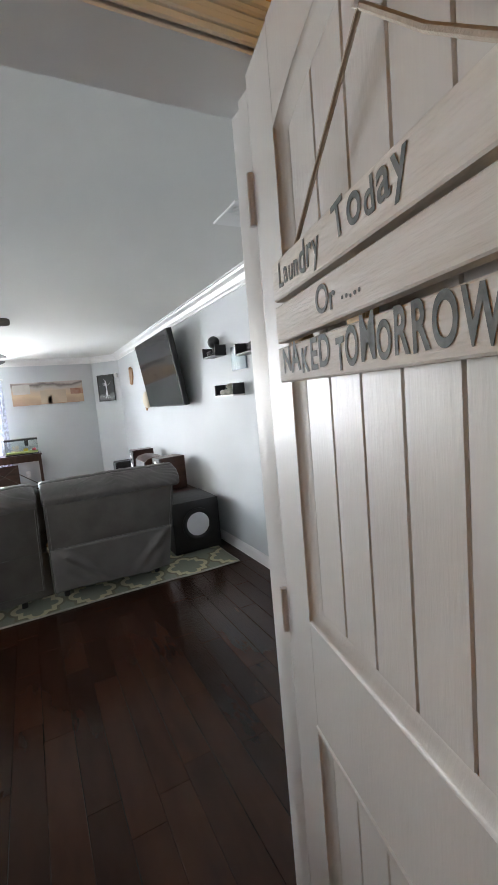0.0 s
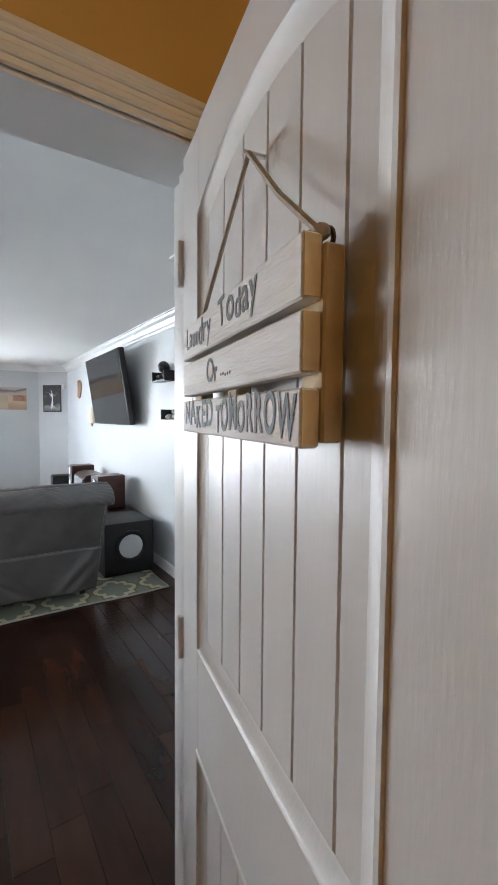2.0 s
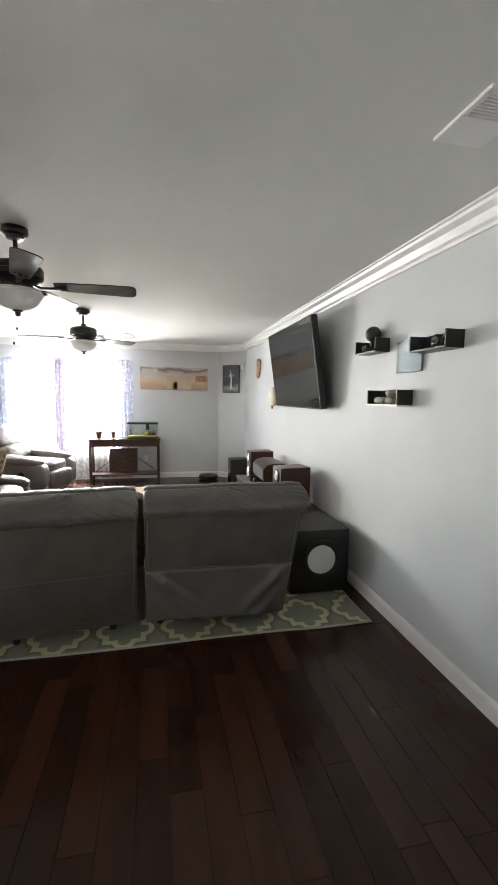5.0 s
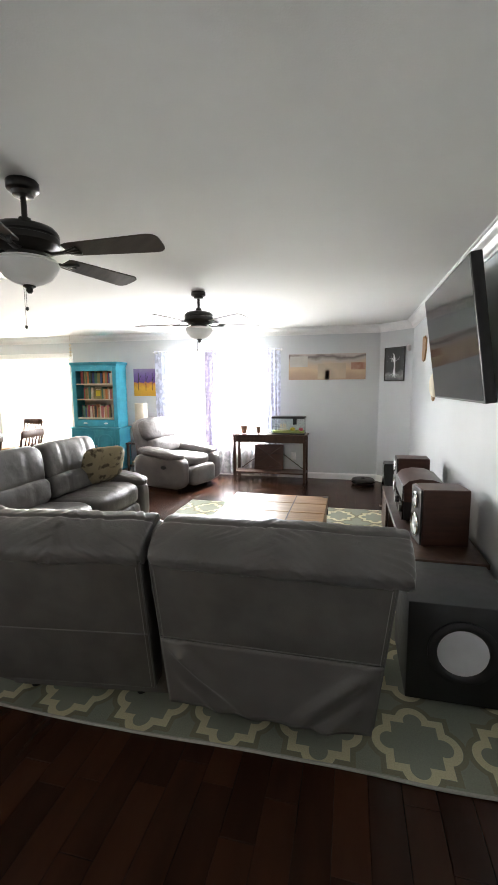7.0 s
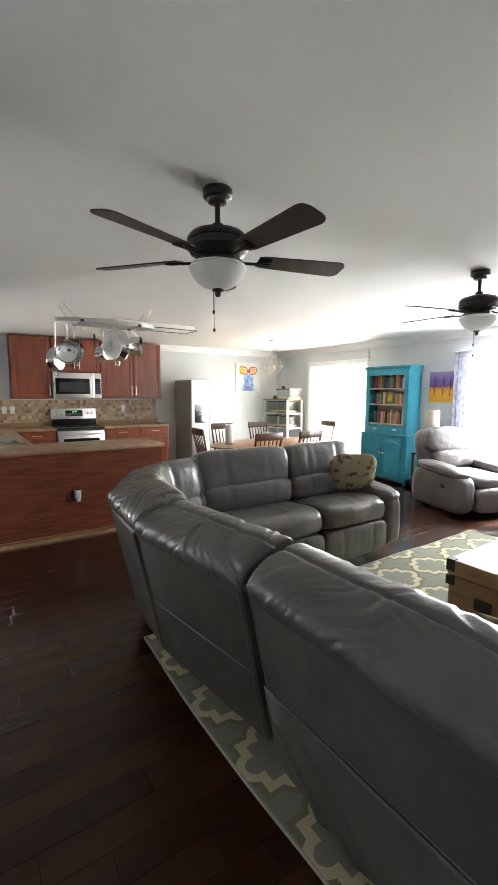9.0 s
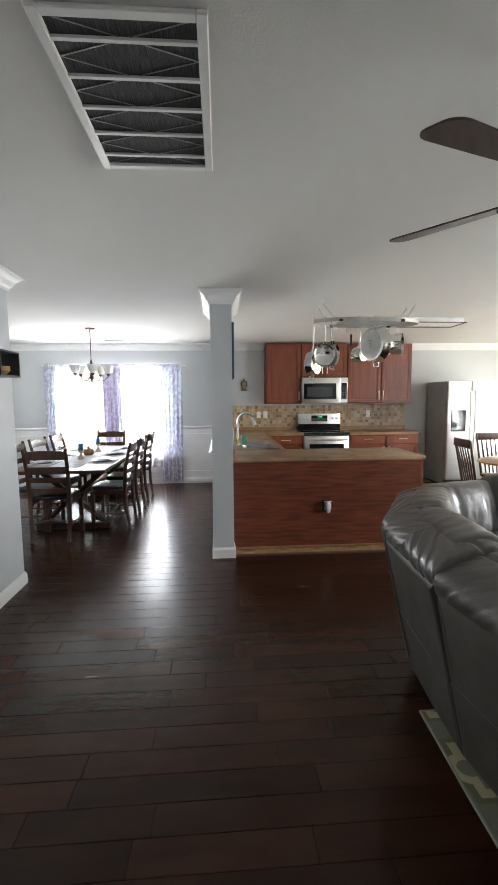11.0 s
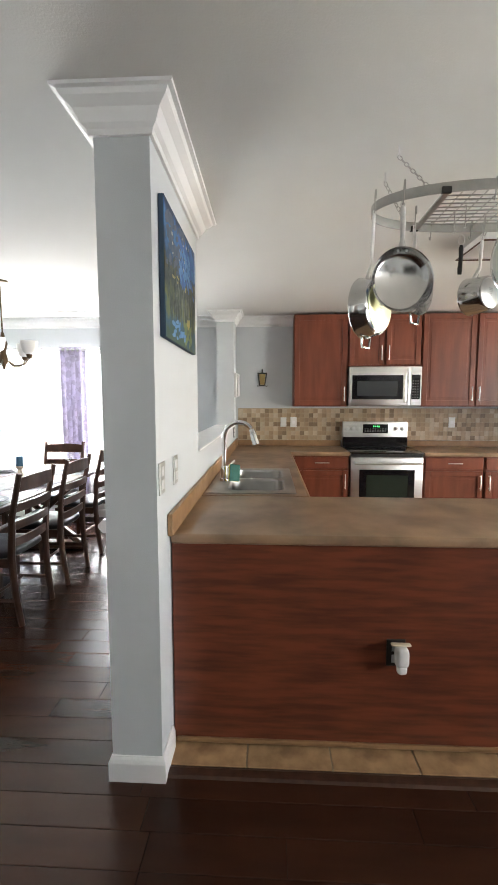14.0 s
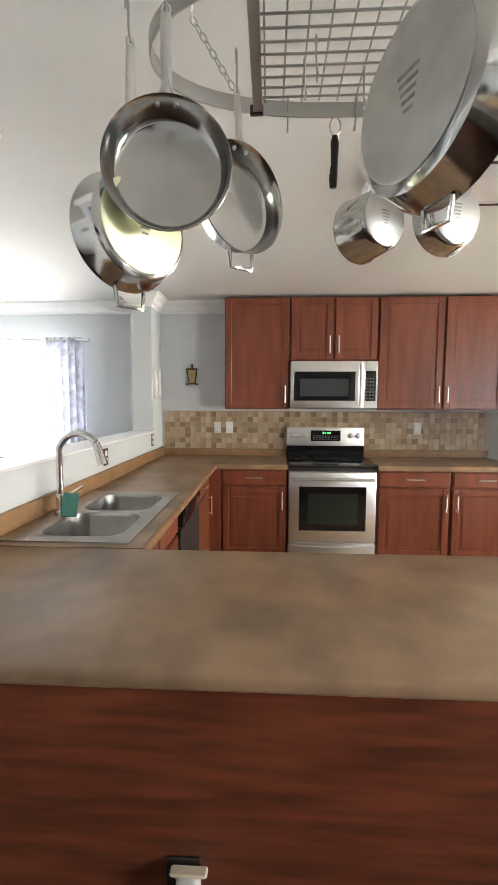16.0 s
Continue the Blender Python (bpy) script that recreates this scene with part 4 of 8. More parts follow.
def cushion(m, w, d, h, p, seed, amp=0.008, split=True):
    """A puffy cushion; a stitched seam runs up its face on both sides of the middle."""
    bm = puff(bmesh.new(), Matrix.Identity(4), w, d, h, p, 30, amp, 3.6, seed, 6)
    for v in bm.verts:
        x, y, z = v.co
        if split:
            for c in (-w * 0.24, w * 0.24):
                v.co.y -= 0.009 * math.exp(-((x - c) / 0.02) ** 2) * (1 if y > 0 else 0)
        v.co += v.co.normalized() * 0.004 * noise.noise(Vector((x * 6, z * 14, seed)))
    bm.transform(m)
    return bm


def sofa_section(m, w, label, seed, skirt=False, arm=0, rise=0.0, lift=0.13, taper=0.0, fill=0.0, over=0.0):
    """A reclining sofa seat. Local: the rear panel's top edge at y = 0, seat to +y. arm: +1 or -1 puts an arm at that end."""
    s = thing("sofa_section", label, "sofa", m, "sectional sofa")
    hw = w / 2

    def back_y(z):
        return (0.84 - z) * 0.215

    shell = B(-hw + 0.002, hw - 0.002, 0.0, 0.15, lift, 0.842, bevel=0.022, seg=4)
    for v in shell.verts:
        v.co.y += back_y(v.co.z)
        if v.co.x > 0:
            v.co.x -= taper * (0.842 - v.co.z)
    part("back_shell", shell, CLOTHBACK, s, "smooth dark grey rear panel")
    zs = 0.47
    part("back_seam", piping(bmesh.new(), [(-hw + 0.012, back_y(zs) - 0.001, zs), (hw - 0.012 - taper * (0.842 - zs), back_y(zs) - 0.001, zs)], 0.003), LEATHER, s)
    for sx in (-1, 1):
        pts = [(sx * (hw - 0.007) - (taper * (0.842 - z) if sx > 0 else 0), back_y(z) + 0.006, z) for z in (0.825, 0.6, 0.4, lift + 0.01)]
        part("edge_piping", piping(bmesh.new(), pts, 0.0045), LEATHER, s)
    for sx in (-1, 1):
        pts = [(sx * (hw - 0.022) - (taper * (0.842 - z) if sx > 0 else 0), back_y(z) - 0.0012, z) for z in (0.80, 0.6, 0.4, lift + 0.02)]
        part("stitching", piping(bmesh.new(), pts, 0.0016), THREAD, s, "pale grey stitching")
    part("hem", piping(bmesh.new(), [(-hw + 0.02, back_y(lift) - 0.001, lift + 0.016), (hw - 0.02 - taper * (0.842 - lift), back_y(lift) - 0.001, lift + 0.016)], 0.003), CLOTHBACK, s)
    part("base", B(-hw + 0.03, hw - 0.06 + fill * 1.6, 0.22, 0.70, 0.08, 0.42, bevel=0.02, seg=2), LEATHER, s)
    part("head_roll", head_roll(T((over / 2, 0.134, 0.876)) @ Matrix.Rotation(radians(19), 4, "X"), w + 0.012 + over, seed, 0.134, 0.29), LEATHER, s, "creased leather headrest roll")
    part("roll_piping", piping(bmesh.new(), [(-hw + 0.03 + (w - 0.06) * k / 12, 0.172 + 0.004 * math.sin(k * 2.1), 0.941 + 0.002 * math.sin(k * 1.3)) for k in range(13)], 0.0035), LEATHER, s)
    part("back_cushion", cushion(T((fill / 2, 0.225, 0.745 + rise)) @ Matrix.Rotation(radians(9), 4, "X"), w - 0.006 + fill, 0.23, 0.37, 3.6, seed + 3), LEATHER, s)
    part("lumbar_cushion", cushion(T((fill / 2, 0.285, 0.57 + rise * 0.7)) @ Matrix.Rotation(radians(5), 4, "X"), w - 0.01 + fill, 0.22, 0.24, 3.2, seed + 5), LEATHER, s)
    part("seat_cushion", cushion(T((fill / 2, 0.52, 0.45)) @ Matrix.Rotation(radians(3), 4, "X"), w - 0.008 + fill, 0.60, 0.24, 3.4, seed + 7, split=False), LEATHER, s)
    part("seat_piping", piping(bmesh.new(), [(-hw + 0.03 + (w - 0.06) * k / 12, 0.812 - 0.10 * abs(k / 6 - 1) ** 4, 0.50) for k in range(13)], 0.004), LEATHER, s)
    part("footrest", cushion(T((0, 0.745, 0.225)), w - 0.014, 0.13, 0.29, 4.2, seed + 9), LEATHER, s)
    if skirt:
        bm = bmesh.new()
        nx_, nz_ = 64, 16
        front = []
        for j in range(nz_ + 1):
            row = []
            for i in range(nx_ + 1):
                u, f = i / nx_, j / nz_
                z = zs - 0.004 - (zs - lift + 0.012) * f + 0.010 * math.sin(u * 6) * f
                # swags that hang from the two upper corners towards the middle
                a = u - 0.02 - 0.42 * f
                c = 0.98 - u - 0.34 * f
                swag = 0.050 * math.exp(-(a / 0.055) ** 2) * (1 - 0.6 * f) + 0.036 * math.exp(-(c / 0.05) ** 2) * (1 - 0.6 * f)
                swag += 0.022 * math.exp(-((a + 0.16) / 0.05) ** 2) * f + 0.020 * math.exp(-((c + 0.15) / 0.045) ** 2) * f
                swag += 0.014 * math.sin(math.pi * u) * f + 0.006 * noise.noise(Vector((u * 7, f * 3, seed)))
                swag *= min(1.0, f * 6) * min(1.0, 10 * u, 10 * (1 - u))
                x = (-hw + 0.01) + (w - 0.02 - taper * (0.842 - z)) * u
                row.append(bm.verts.new((x, back_y(z) - 0.006 - max(0.0, swag), z)))
            front.append(row)
        for j in range(nz_):
            for i in range(nx_):
                bm.faces.new((front[j][i], front[j][i + 1], front[j + 1][i + 1], front[j + 1][i]))
        sk = part("rear_flap", bm, FLAP, s, "loose wrinkled flap")
        mod = sk.modifiers.new("thick", "SOLIDIFY")
        mod.thickness = 0.003
    if arm:
        x = arm * (hw + 0.10)
        part("arm", puff(bmesh.new(), T((x, 0.46, 0.32)), 0.20, 0.70, 0.50, 5, 18, 0.008, 5, seed), LEATHER, s)
        part("arm_pad", puff(bmesh.new(), T((x, 0.44, 0.575)) @ Matrix.Rotation(radians(-5), 4, "X"), 0.27, 0.74, 0.14, 2.8, 26, 0.014, 7, seed + 2), LEATHER, s)
    for x in (-hw + 0.09, hw - 0.14):
        for y in (0.32, 0.66):
            part("foot", cyl(0.022, 0.014, 0.085, 10, T((x, y, 0))), BLACKP, s)
    return s


THREAD = mat("pale_grey_thread", (0.26, 0.25, 0.24), 0.8, scale=60)
# the rear panel's grey, lightened to carry the sheen on the flap's folds
FLAP = mat("leatherette_flap_lightened_for_sheen", (0.135, 0.127, 0.119), 0.36, second=(0.11, 0.103, 0.097), scale=5, bump=0.2, bump_scale=190)
sofa_section(pose(1.205, 3.648, 0), 0.955, "charcoal leather reclining sofa end with wrinkled rear flap", 1.0, skirt=True, taper=0.085, over=0.045)
sofa_section(pose(0.308, 3.597, 0, 0, 0, 7.2), 0.785, "charcoal leather reclining sofa seat on the rug", 2.2, lift=0.16, fill=0.075)
sofa_section(pose(-1.36, 4.85, 0, 0, 0, -90), 0.90, "charcoal leather reclining sofa seat facing the television", 4.4, rise=0.105)
sofa_section(pose(-1.36, 5.69, 0, 0, 0, -90), 0.76, "charcoal leather reclining sofa end with padded arm", 6.1, arm=-1, rise=0.105)

# the corner wedge
wd = thing("sofa_section", "charcoal leather curved corner section of the sofa", "sofa", Matrix.Identity(4), "sectional sofa")
OUT = [(-1.375, 4.39), (-1.36, 4.20), (-1.29, 4.02), (-1.17, 3.86), (-1.01, 3.735), (-0.83, 3.645), (-0.62, 3.59), (-0.36, 3.562), (-0.095, 3.545)]
part("back_shell", sweep(bmesh.new(), OUT, [(-0.20, 0.18), (-0.142, 0.18), (-0.005, 0.80), (-0.002, 0.82), (-0.012, 0.838), (-0.03, 0.842), (-0.16, 0.842)]), CLOTHBACK, wd, "smooth dark grey rear panel")
part("back_seam", sweep(bmesh.new(), OUT[5:], [(-0.088, 0.460), (-0.076, 0.465), (-0.076, 0.472), (-0.088, 0.475)]), LEATHER, wd)
for x, y in (OUT[6], OUT[8]):
    part("edge_piping", piping(bmesh.new(), [(x - 0.006, y + (0.84 - z) * 0.22 - 0.002, z) for z in (0.82, 0.6, 0.4, 0.19)], 0.004), LEATHER, wd)
part("base", sweep(bmesh.new(), OUT, [(-0.60, 0.09), (-0.24, 0.09), (-0.24, 0.38), (-0.60, 0.38)]), LEATHER, wd)
for (a, b), sd in ((((-1.40, 4.40), (-1.20, 3.88)), 8.0), (((-1.20, 3.88), (-0.68, 3.59)), 9.3), (((-0.66, 3.58), (-0.09, 3.54)), 10.1)):
    mid = ((a[0] + b[0]) / 2, (a[1] + b[1]) / 2)
    ang = math.atan2(b[1] - a[1], b[0] - a[0])
    wdt = math.hypot(b[0] - a[0], b[1] - a[1])
    mm = T((mid[0], mid[1], 0)) @ Matrix.Rotation(ang, 4, "Z")
    part("head_roll", head_roll(mm @ T((0, 0.150, 0.888)) @ Matrix.Rotation(radians(17), 4, "X"), wdt + 0.05, sd, 0.145, 0.29), LEATHER, wd)
    part("back_cushion", cushion(mm @ T((0, 0.23, 0.80)) @ Matrix.Rotation(radians(10), 4, "X"), wdt * 0.93, 0.24, 0.38, 3.4, sd + 1), LEATHER, wd)
    part("lumbar_cushion", cushion(mm @ T((0, 0.28, 0.60)), wdt * 0.80, 0.23, 0.25, 3.2, sd + 2), LEATHER, wd)
part("seat_cushion", puff(bmesh.new(), T((-0.72, 4.22, 0.45)) @ Matrix.Rotation(radians(45), 4, "Z"), 0.80, 0.62, 0.23, 3.0, 22, 0.02, 4.5, 12.0), LEATHER, wd)
for x, y in ((-0.3, 3.9), (-0.9, 4.0), (-1.05, 4.3), (-0.6, 4.4)):
    part("foot", cyl(0.022, 0.001, 0.095, 10, T((x, y, 0))), BLACKP, wd)


def pillow(m, sx, sz, material, label, seed):
    bm = puff(bmesh.new(), Matrix.Identity(4), sx, 0.13, sz, 4.0, 16, 0.008, 6, seed)
    for v in bm.verts:
        f = min(1.0, max(abs(v.co.x) / (sx / 2), abs(v.co.z) / (sz / 2)))
        v.co.y *= 1.0 - 0.75 * f ** 4
    ob = tagged(new("throw_pillow", finish(bm, "throw_pillow", material, True)), label, "pillow")
    ob.matrix_basis = m
    return ob


PILLOW = mat("tan_tapestry_cloth", (0.33, 0.28, 0.18), 0.95, second=(0.10, 0.08, 0.05), scale=14, detail=3, bump=0.4, bump_scale=300, spread=(0.52, 0.62))
pillow(pose(-0.90, 5.94, 0.74, -20, 0, -118), 0.46, 0.42, PILLOW, "tan tapestry throw pillow leaning on the sofa", 3.3)
pillow(pose(1.46, 4.10, 0.725, -24, 0, 182), 0.42, 0.40, PILLOW, "tan tapestry throw pillow leaning on the sofa", 5.3)

# recliner by the window
rc = thing("recliner", "taupe leather recliner armchair beside the window", "armchair", pose(-1.13, 8.34, 0, 0, 0, -18) @ Matrix.Diagonal((1.06, 1.06, 1.0, 1)))
# local: front towards +x
part("base", puff(bmesh.new(), T((0.0, 0, 0.19)), 0.80, 0.74, 0.26, 6, 10, 0.006, 5, 1), TAUPE, rc)
for sy in (-1, 1):
    part("arm", puff(bmesh.new(), T((0.03, sy * 0.37, 0.28)), 0.92, 0.20, 0.48, 5, 14, 0.01, 5, 2 + sy), TAUPE, rc)
    part("arm_pad", puff(bmesh.new(), T((0.04, sy * 0.37, 0.545)) @ Matrix.Rotation(radians(5), 4, "Y"), 0.78, 0.25, 0.13, 3.0, 16, 0.018, 7, 5 + sy), TAUPE, rc)
part("seat_cushion", puff(bmesh.new(), T((0.12, 0, 0.42)), 0.70, 0.54, 0.2, 3.6, 16, 0.015, 5, 7), TAUPE, rc)
part("footrest", puff(bmesh.new(), T((0.46, 0, 0.22)), 0.14, 0.56, 0.30, 4.5, 12, 0.01, 5, 9), TAUPE, rc)
part("back", puff(bmesh.new(), T((-0.40, 0, 0.68)) @ Matrix.Rotation(radians(-16), 4, "Y"), 0.20, 0.76, 0.72, 4.5, 16, 0.01, 4, 11), TAUPE, rc)
part("head_cushion", puff(bmesh.new(), T((-0.34, 0, 0.86)) @ Matrix.Rotation(radians(-14), 4, "Y"), 0.26, 0.72, 0.36, 3.4, 18, 0.022, 6, 13), TAUPE, rc)
part("lumbar_cushion", puff(bmesh.new(), T((-0.24, 0, 0.62)) @ Matrix.Rotation(radians(-8), 4, "Y"), 0.24, 0.60, 0.24, 3.2, 14, 0.02, 6, 15), TAUPE, rc)
lv = lathe(bmesh.new(), [(0, 0), (0.045, 0), (0.045, 0.012), (0.03, 0.016), (0, 0.016)], 18, T((0.18, -0.472, 0.36)) @ Matrix.Rotation(radians(90), 4, "X"), 1.0, 0.6)
part("recline_lever", lv, BLACKP, rc, "black oval lever")
for x in (-0.3, 0.3):
    for y in (-0.3, 0.3):
        part("foot", cyl(0.025, 0.001, 0.08, 10, T((x, y, 0))), BLACKP, rc)

# coffee chest
ch = thing("coffee_chest", "honey oak trunk coffee table with black iron corners on the rug", "chest", pose(0.855, 5.85, 0.014))
CX, CY, CZ = 0.455, 0.43, 0.435
part("body", B(-CX + 0.01, CX - 0.01, -CY + 0.01, CY - 0.01, 0.0, 0.33, bevel=0.004), OAK, ch, smooth=False)
for i in range(3):
    y0 = -CY + 2 * CY * i / 3
    part("lid_board", B(-CX, CX, y0 + 0.003, y0 + 2 * CY / 3 - 0.003, 0.335, CZ, bevel=0.005), OAK, ch, smooth=False)
for x in (-CX + 0.30, CX - 0.30):
    part("lid_strap", B(x - 0.005, x + 0.005, -CY, CY, CZ - 0.002, CZ + 0.0015), DARKWOOD, ch, smooth=False)
for sx in (-1, 1):
    for sy in (-1, 1):
        for z0, z1 in ((0.0, 0.07), (0.27, 0.33), (0.36, CZ + 0.003)):
            x0, x1 = sorted((sx * (CX + 0.004), sx * (CX - 0.05)))
            y0, y1 = sorted((sy * (CY + 0.004), sy * (CY - 0.05)))
            part("corner_plate", B(x0, x1, y0, y1, z0, z1, bevel=0.002), BLACKM, ch, smooth=False)
for x in (-0.22, 0.22):
    part("hasp", B(x - 0.05, x + 0.05, -CY - 0.006, -CY + 0.02, 0.17, 0.24, bevel=0.003), BLACKM, ch, smooth=False)
part("lid_clasp", B(-0.03, 0.03, -CY - 0.006, -CY + 0.02, 0.30, 0.38, bevel=0.003), BLACKM, ch, smooth=False)
for x in (-1, 1):
    hb = tube(bmesh.new(), [(x * (CX + 0.004), -0.07, 0.22), (x * (CX + 0.025), -0.06, 0.2), (x * (CX + 0.025), 0.06, 0.2), (x * (CX + 0.004), 0.07, 0.22)], 0.007, 8)
    part("carry_handle", hb, BLACKM, ch)

# subwoofer
sw = thing("subwoofer", "large black cube subwoofer with a silver cone on the rug", "speaker", pose(2.02, 4.42, 0.013))
part("cabinet", B(-0.235, 0.235, -0.24, 0.26, 0.008, 0.50, bevel=0.008, seg=2), BLACKP, sw)
RX = Matrix.Rotation(radians(90), 4, "X")
part("surround", lathe(bmesh.new(), [(0.155, 0), (0.155, 0.012), (0.14, 0.018), (0.118, 0.012), (0.11, 0.002), (0.11, -0.005)], 36, T((0.01, -0.24, 0.27)) @ RX), BLACKP, sw, "black rubber ring")
CONE = mat("brushed_silver_cone", (0.82, 0.83, 0.85), 0.45, 0.1, scale=5)
part("cone", lathe(bmesh.new(), [(0.112, 0.004), (0.10, 0.004), (0.05, 0.007), (0, 0.008)], 36, T((0.01, -0.241, 0.27)) @ RX), CONE, sw, "silver cone")
for x in (-0.2, 0.2):
    for y in (-0.2, 0.22):
        part("foot", cyl(0.02, 0, 0.009, 10, T((x, y, 0))), BLACKP, sw)
cb = tube(bmesh.new(), [(2.262, 4.5, 0.40), (2.30, 4.48, 0.36), (2.305, 4.46, 0.25), (2.29, 4.5, 0.12), (2.30, 4.6, 0.02), (2.28, 5.0, 0.008)], 0.004, 6)
tagged(new("power_cable", finish(cb, "power_cable", BLACKP, True)), "thin black power cable behind the subwoofer", "cable")

# television
tv = thing("television", "large black flat screen television tilted on the wall", "television", pose(2.18, 5.52, 1.82, 0, 0, 0) @ Matrix.Rotation(radians(-8.5), 4, "Y"))
part("bezel", B(-0.012, 0.05, -0.725, 0.725, -0.415, 0.415, bevel=0.006, seg=2), BLACKP, tv)
part("screen", B(-0.0145, -0.011, -0.712, 0.712, -0.400, 0.404), BLACKG, tv, "dark glossy screen", smooth=False)
part("rear_housing", B(0.05, 0.09, -0.45, 0.45, -0.30, 0.25, bevel=0.015), BLACKP, tv)
part("wall_bracket", B(0.09, 0.17, -0.2, 0.2, -0.15, 0.12, bevel=0.004), BLACKM, tv)

# low television stand and hi-fi
ts = thing("tv_stand", "low dark wood television stand", "tv stand", pose(2.11, 5.85, 0))
part("top", B(-0.26, 0.22, -1.0, 1.0, 0.42, 0.455, bevel=0.004), DARKWOOD, ts, smooth=False)
part("bottom_shelf", B(-0.24, 0.22, -0.97, 0.97, 0.06, 0.085, bevel=0.003), DARKWOOD, ts, smooth=False)
for y in (-0.97, -0.4, 0.4, 0.94):
    part("upright", B(-0.24, 0.22, y, y + 0.03, 0.0 if abs(y) > 0.9 else 0.085, 0.42, bevel=0.003), DARKWOOD, ts, smooth=False)
for y0, y1 in ((-0.935, -0.405), (0.435, 0.935)):
    d = part("cabinet_door", B(-0.262, -0.242, y0, y1, 0.09, 0.415, bevel=0.004), DARKWOOD, ts, smooth=False)
    part("knob", lathe(bmesh.new(), [(0, 0.025), (0.012, 0.02), (0.008, 0), (0, 0)], 12, T((-0.262, (y0 + y1) / 2 + 0.25, 0.25)) @ Matrix.Rotation(radians(-90), 4, "Y")), STEEL, d)


def speaker(x, y, z, w, d, h, turn, material, drivers, label):
    s = thing("bookshelf_speaker", label, "speaker", pose(x, y, z, 0, 0, turn), "speakers")
    part("cabinet", B(-d / 2, d / 2, -w / 2, w / 2, 0, h, bevel=0.005), material, s, smooth=False)
    part("front_baffle", B(-d / 2 - 0.012, -d / 2, -w / 2 + 0.004, w / 2 - 0.004, 0.004, h - 0.004, bevel=0.004), BLACKP, s, smooth=False)
    for zc, r in drivers:
        mm = T((-d / 2 - 0.012, 0, zc)) @ Matrix.Rotation(radians(-90), 4, "Y")
        part("driver_ring", lathe(bmesh.new(), [(r, 0), (r, 0.01), (r * 0.86, 0.014), (r * 0.8, 0.004), (r * 0.8, 0)], 24, mm), POLISH, s, "polished ring")
        part("driver_cone", lathe(bmesh.new(), [(r * 0.8, 0.003), (r * 0.3, -0.006 + 0.008), (r * 0.28, 0.012), (0, 0.016)], 24, mm), CONE, s)
    return s


speaker(2.11, 5.21, 0.456, 0.22, 0.30, 0.38, 8, WALNUT, [(0.12, 0.085), (0.29, 0.055)], "walnut veneer bookshelf speaker with silver drivers on the stand")
speaker(2.09, 6.45, 0.456, 0.22, 0.28, 0.38, 0, WALNUT, [(0.12, 0.085), (0.29, 0.055)], "walnut veneer bookshelf speaker with silver drivers on the stand")
av = thing("receiver", "black stereo receiver on the television stand", "receiver", pose(2.09, 5.82, 0.456))
part("case", B(-0.17, 0.17, -0.215, 0.215, 0.012, 0.165, bevel=0.004), BLACKP, av, smooth=False)
part("front_plate", B(-0.18, -0.17, -0.215, 0.215, 0.012, 0.165, bevel=0.003), BLACKG, av, smooth=False)
for y, r in ((-0.15, 0.03), (0.15, 0.03)):
    part("dial", lathe(bmesh.new(), [(r, 0), (r, 0.015), (r * 0.85, 0.018), (0, 0.018)], 20, T((-0.18, y, 0.09)) @ Matrix.Rotation(radians(-90), 4, "Y")), BLACKM, av)
for x in (-0.13, 0.13):
    for y in (-0.18, 0.18):
        part("foot", cyl(0.015, 0, 0.013, 8, T((x, y, 0))), BLACKP, av)
cc = thing("center_speaker", "walnut centre speaker with curved top on the receiver", "speaker", pose(2.08, 5.82, 0.6215))
cbm = bmesh.new()
prof = [(-0.16, 0.0), (-0.165, 0.13), (-0.13, 0.165), (-0.05, 0.185), (0.05, 0.18), (0.13, 0.15), (0.16, 0.10), (0.16, 0.0)]
va = [cbm.verts.new((x, -0.25, z)) for x, z in prof]
vb = [cbm.verts.new((x, 0.25, z)) for x, z in prof]
cbm.faces.new(va), cbm.faces.new(vb[::-1])
for i in range(len(prof)):
    j = (i + 1) % len(prof)
    cbm.faces.new((va[i], vb[i], vb[j], va[j]))
part("cabinet", cbm, WALNUT, cc)
part("grille", B(-0.174, -0.164, -0.24, 0.24, 0.01, 0.125, bevel=0.004), BLACKP, cc, smooth=False)
t2 = thing("tower_speaker", "black box speaker on the floor beyond the stand", "speaker", pose(2.10, 7.95, 0))
part("cabinet", B(-0.15, 0.15, -0.13, 0.13, 0.0, 0.52, bevel=0.006), BLACKP, t2, smooth=False)
part("grille", B(-0.162, -0.15, -0.12, 0.12, 0.02, 0.50, bevel=0.004), BLACKG, t2, smooth=False)
rv = thing("robot_vacuum", "round black robot vacuum on its dock by the wall", "robot vacuum", pose(1.72, 8.92, 0))
part("body", lathe(bmesh.new(), [(0, 0.012), (0.16, 0.012), (0.17, 0.03), (0.17, 0.075), (0.155, 0.088), (0, 0.09)], 32), BLACKP, rv)
part("bumper", lathe(bmesh.new(), [(0.172, 0.03), (0.176, 0.035), (0.176, 0.065), (0.172, 0.07)], 32), BLACKG, rv)
part("sensor", cyl(0.03, 0.088, 0.1, 16), BLACKG, rv)
part("wheel", cyl(0.035, -0.012, 0.012, 14, T((0, -0.11, 0.035)) @ RX), BLACKP, rv)
part("wheel", cyl(0.035, -0.012, 0.012, 14, T((0, 0.11, 0.035)) @ RX), BLACKP, rv)


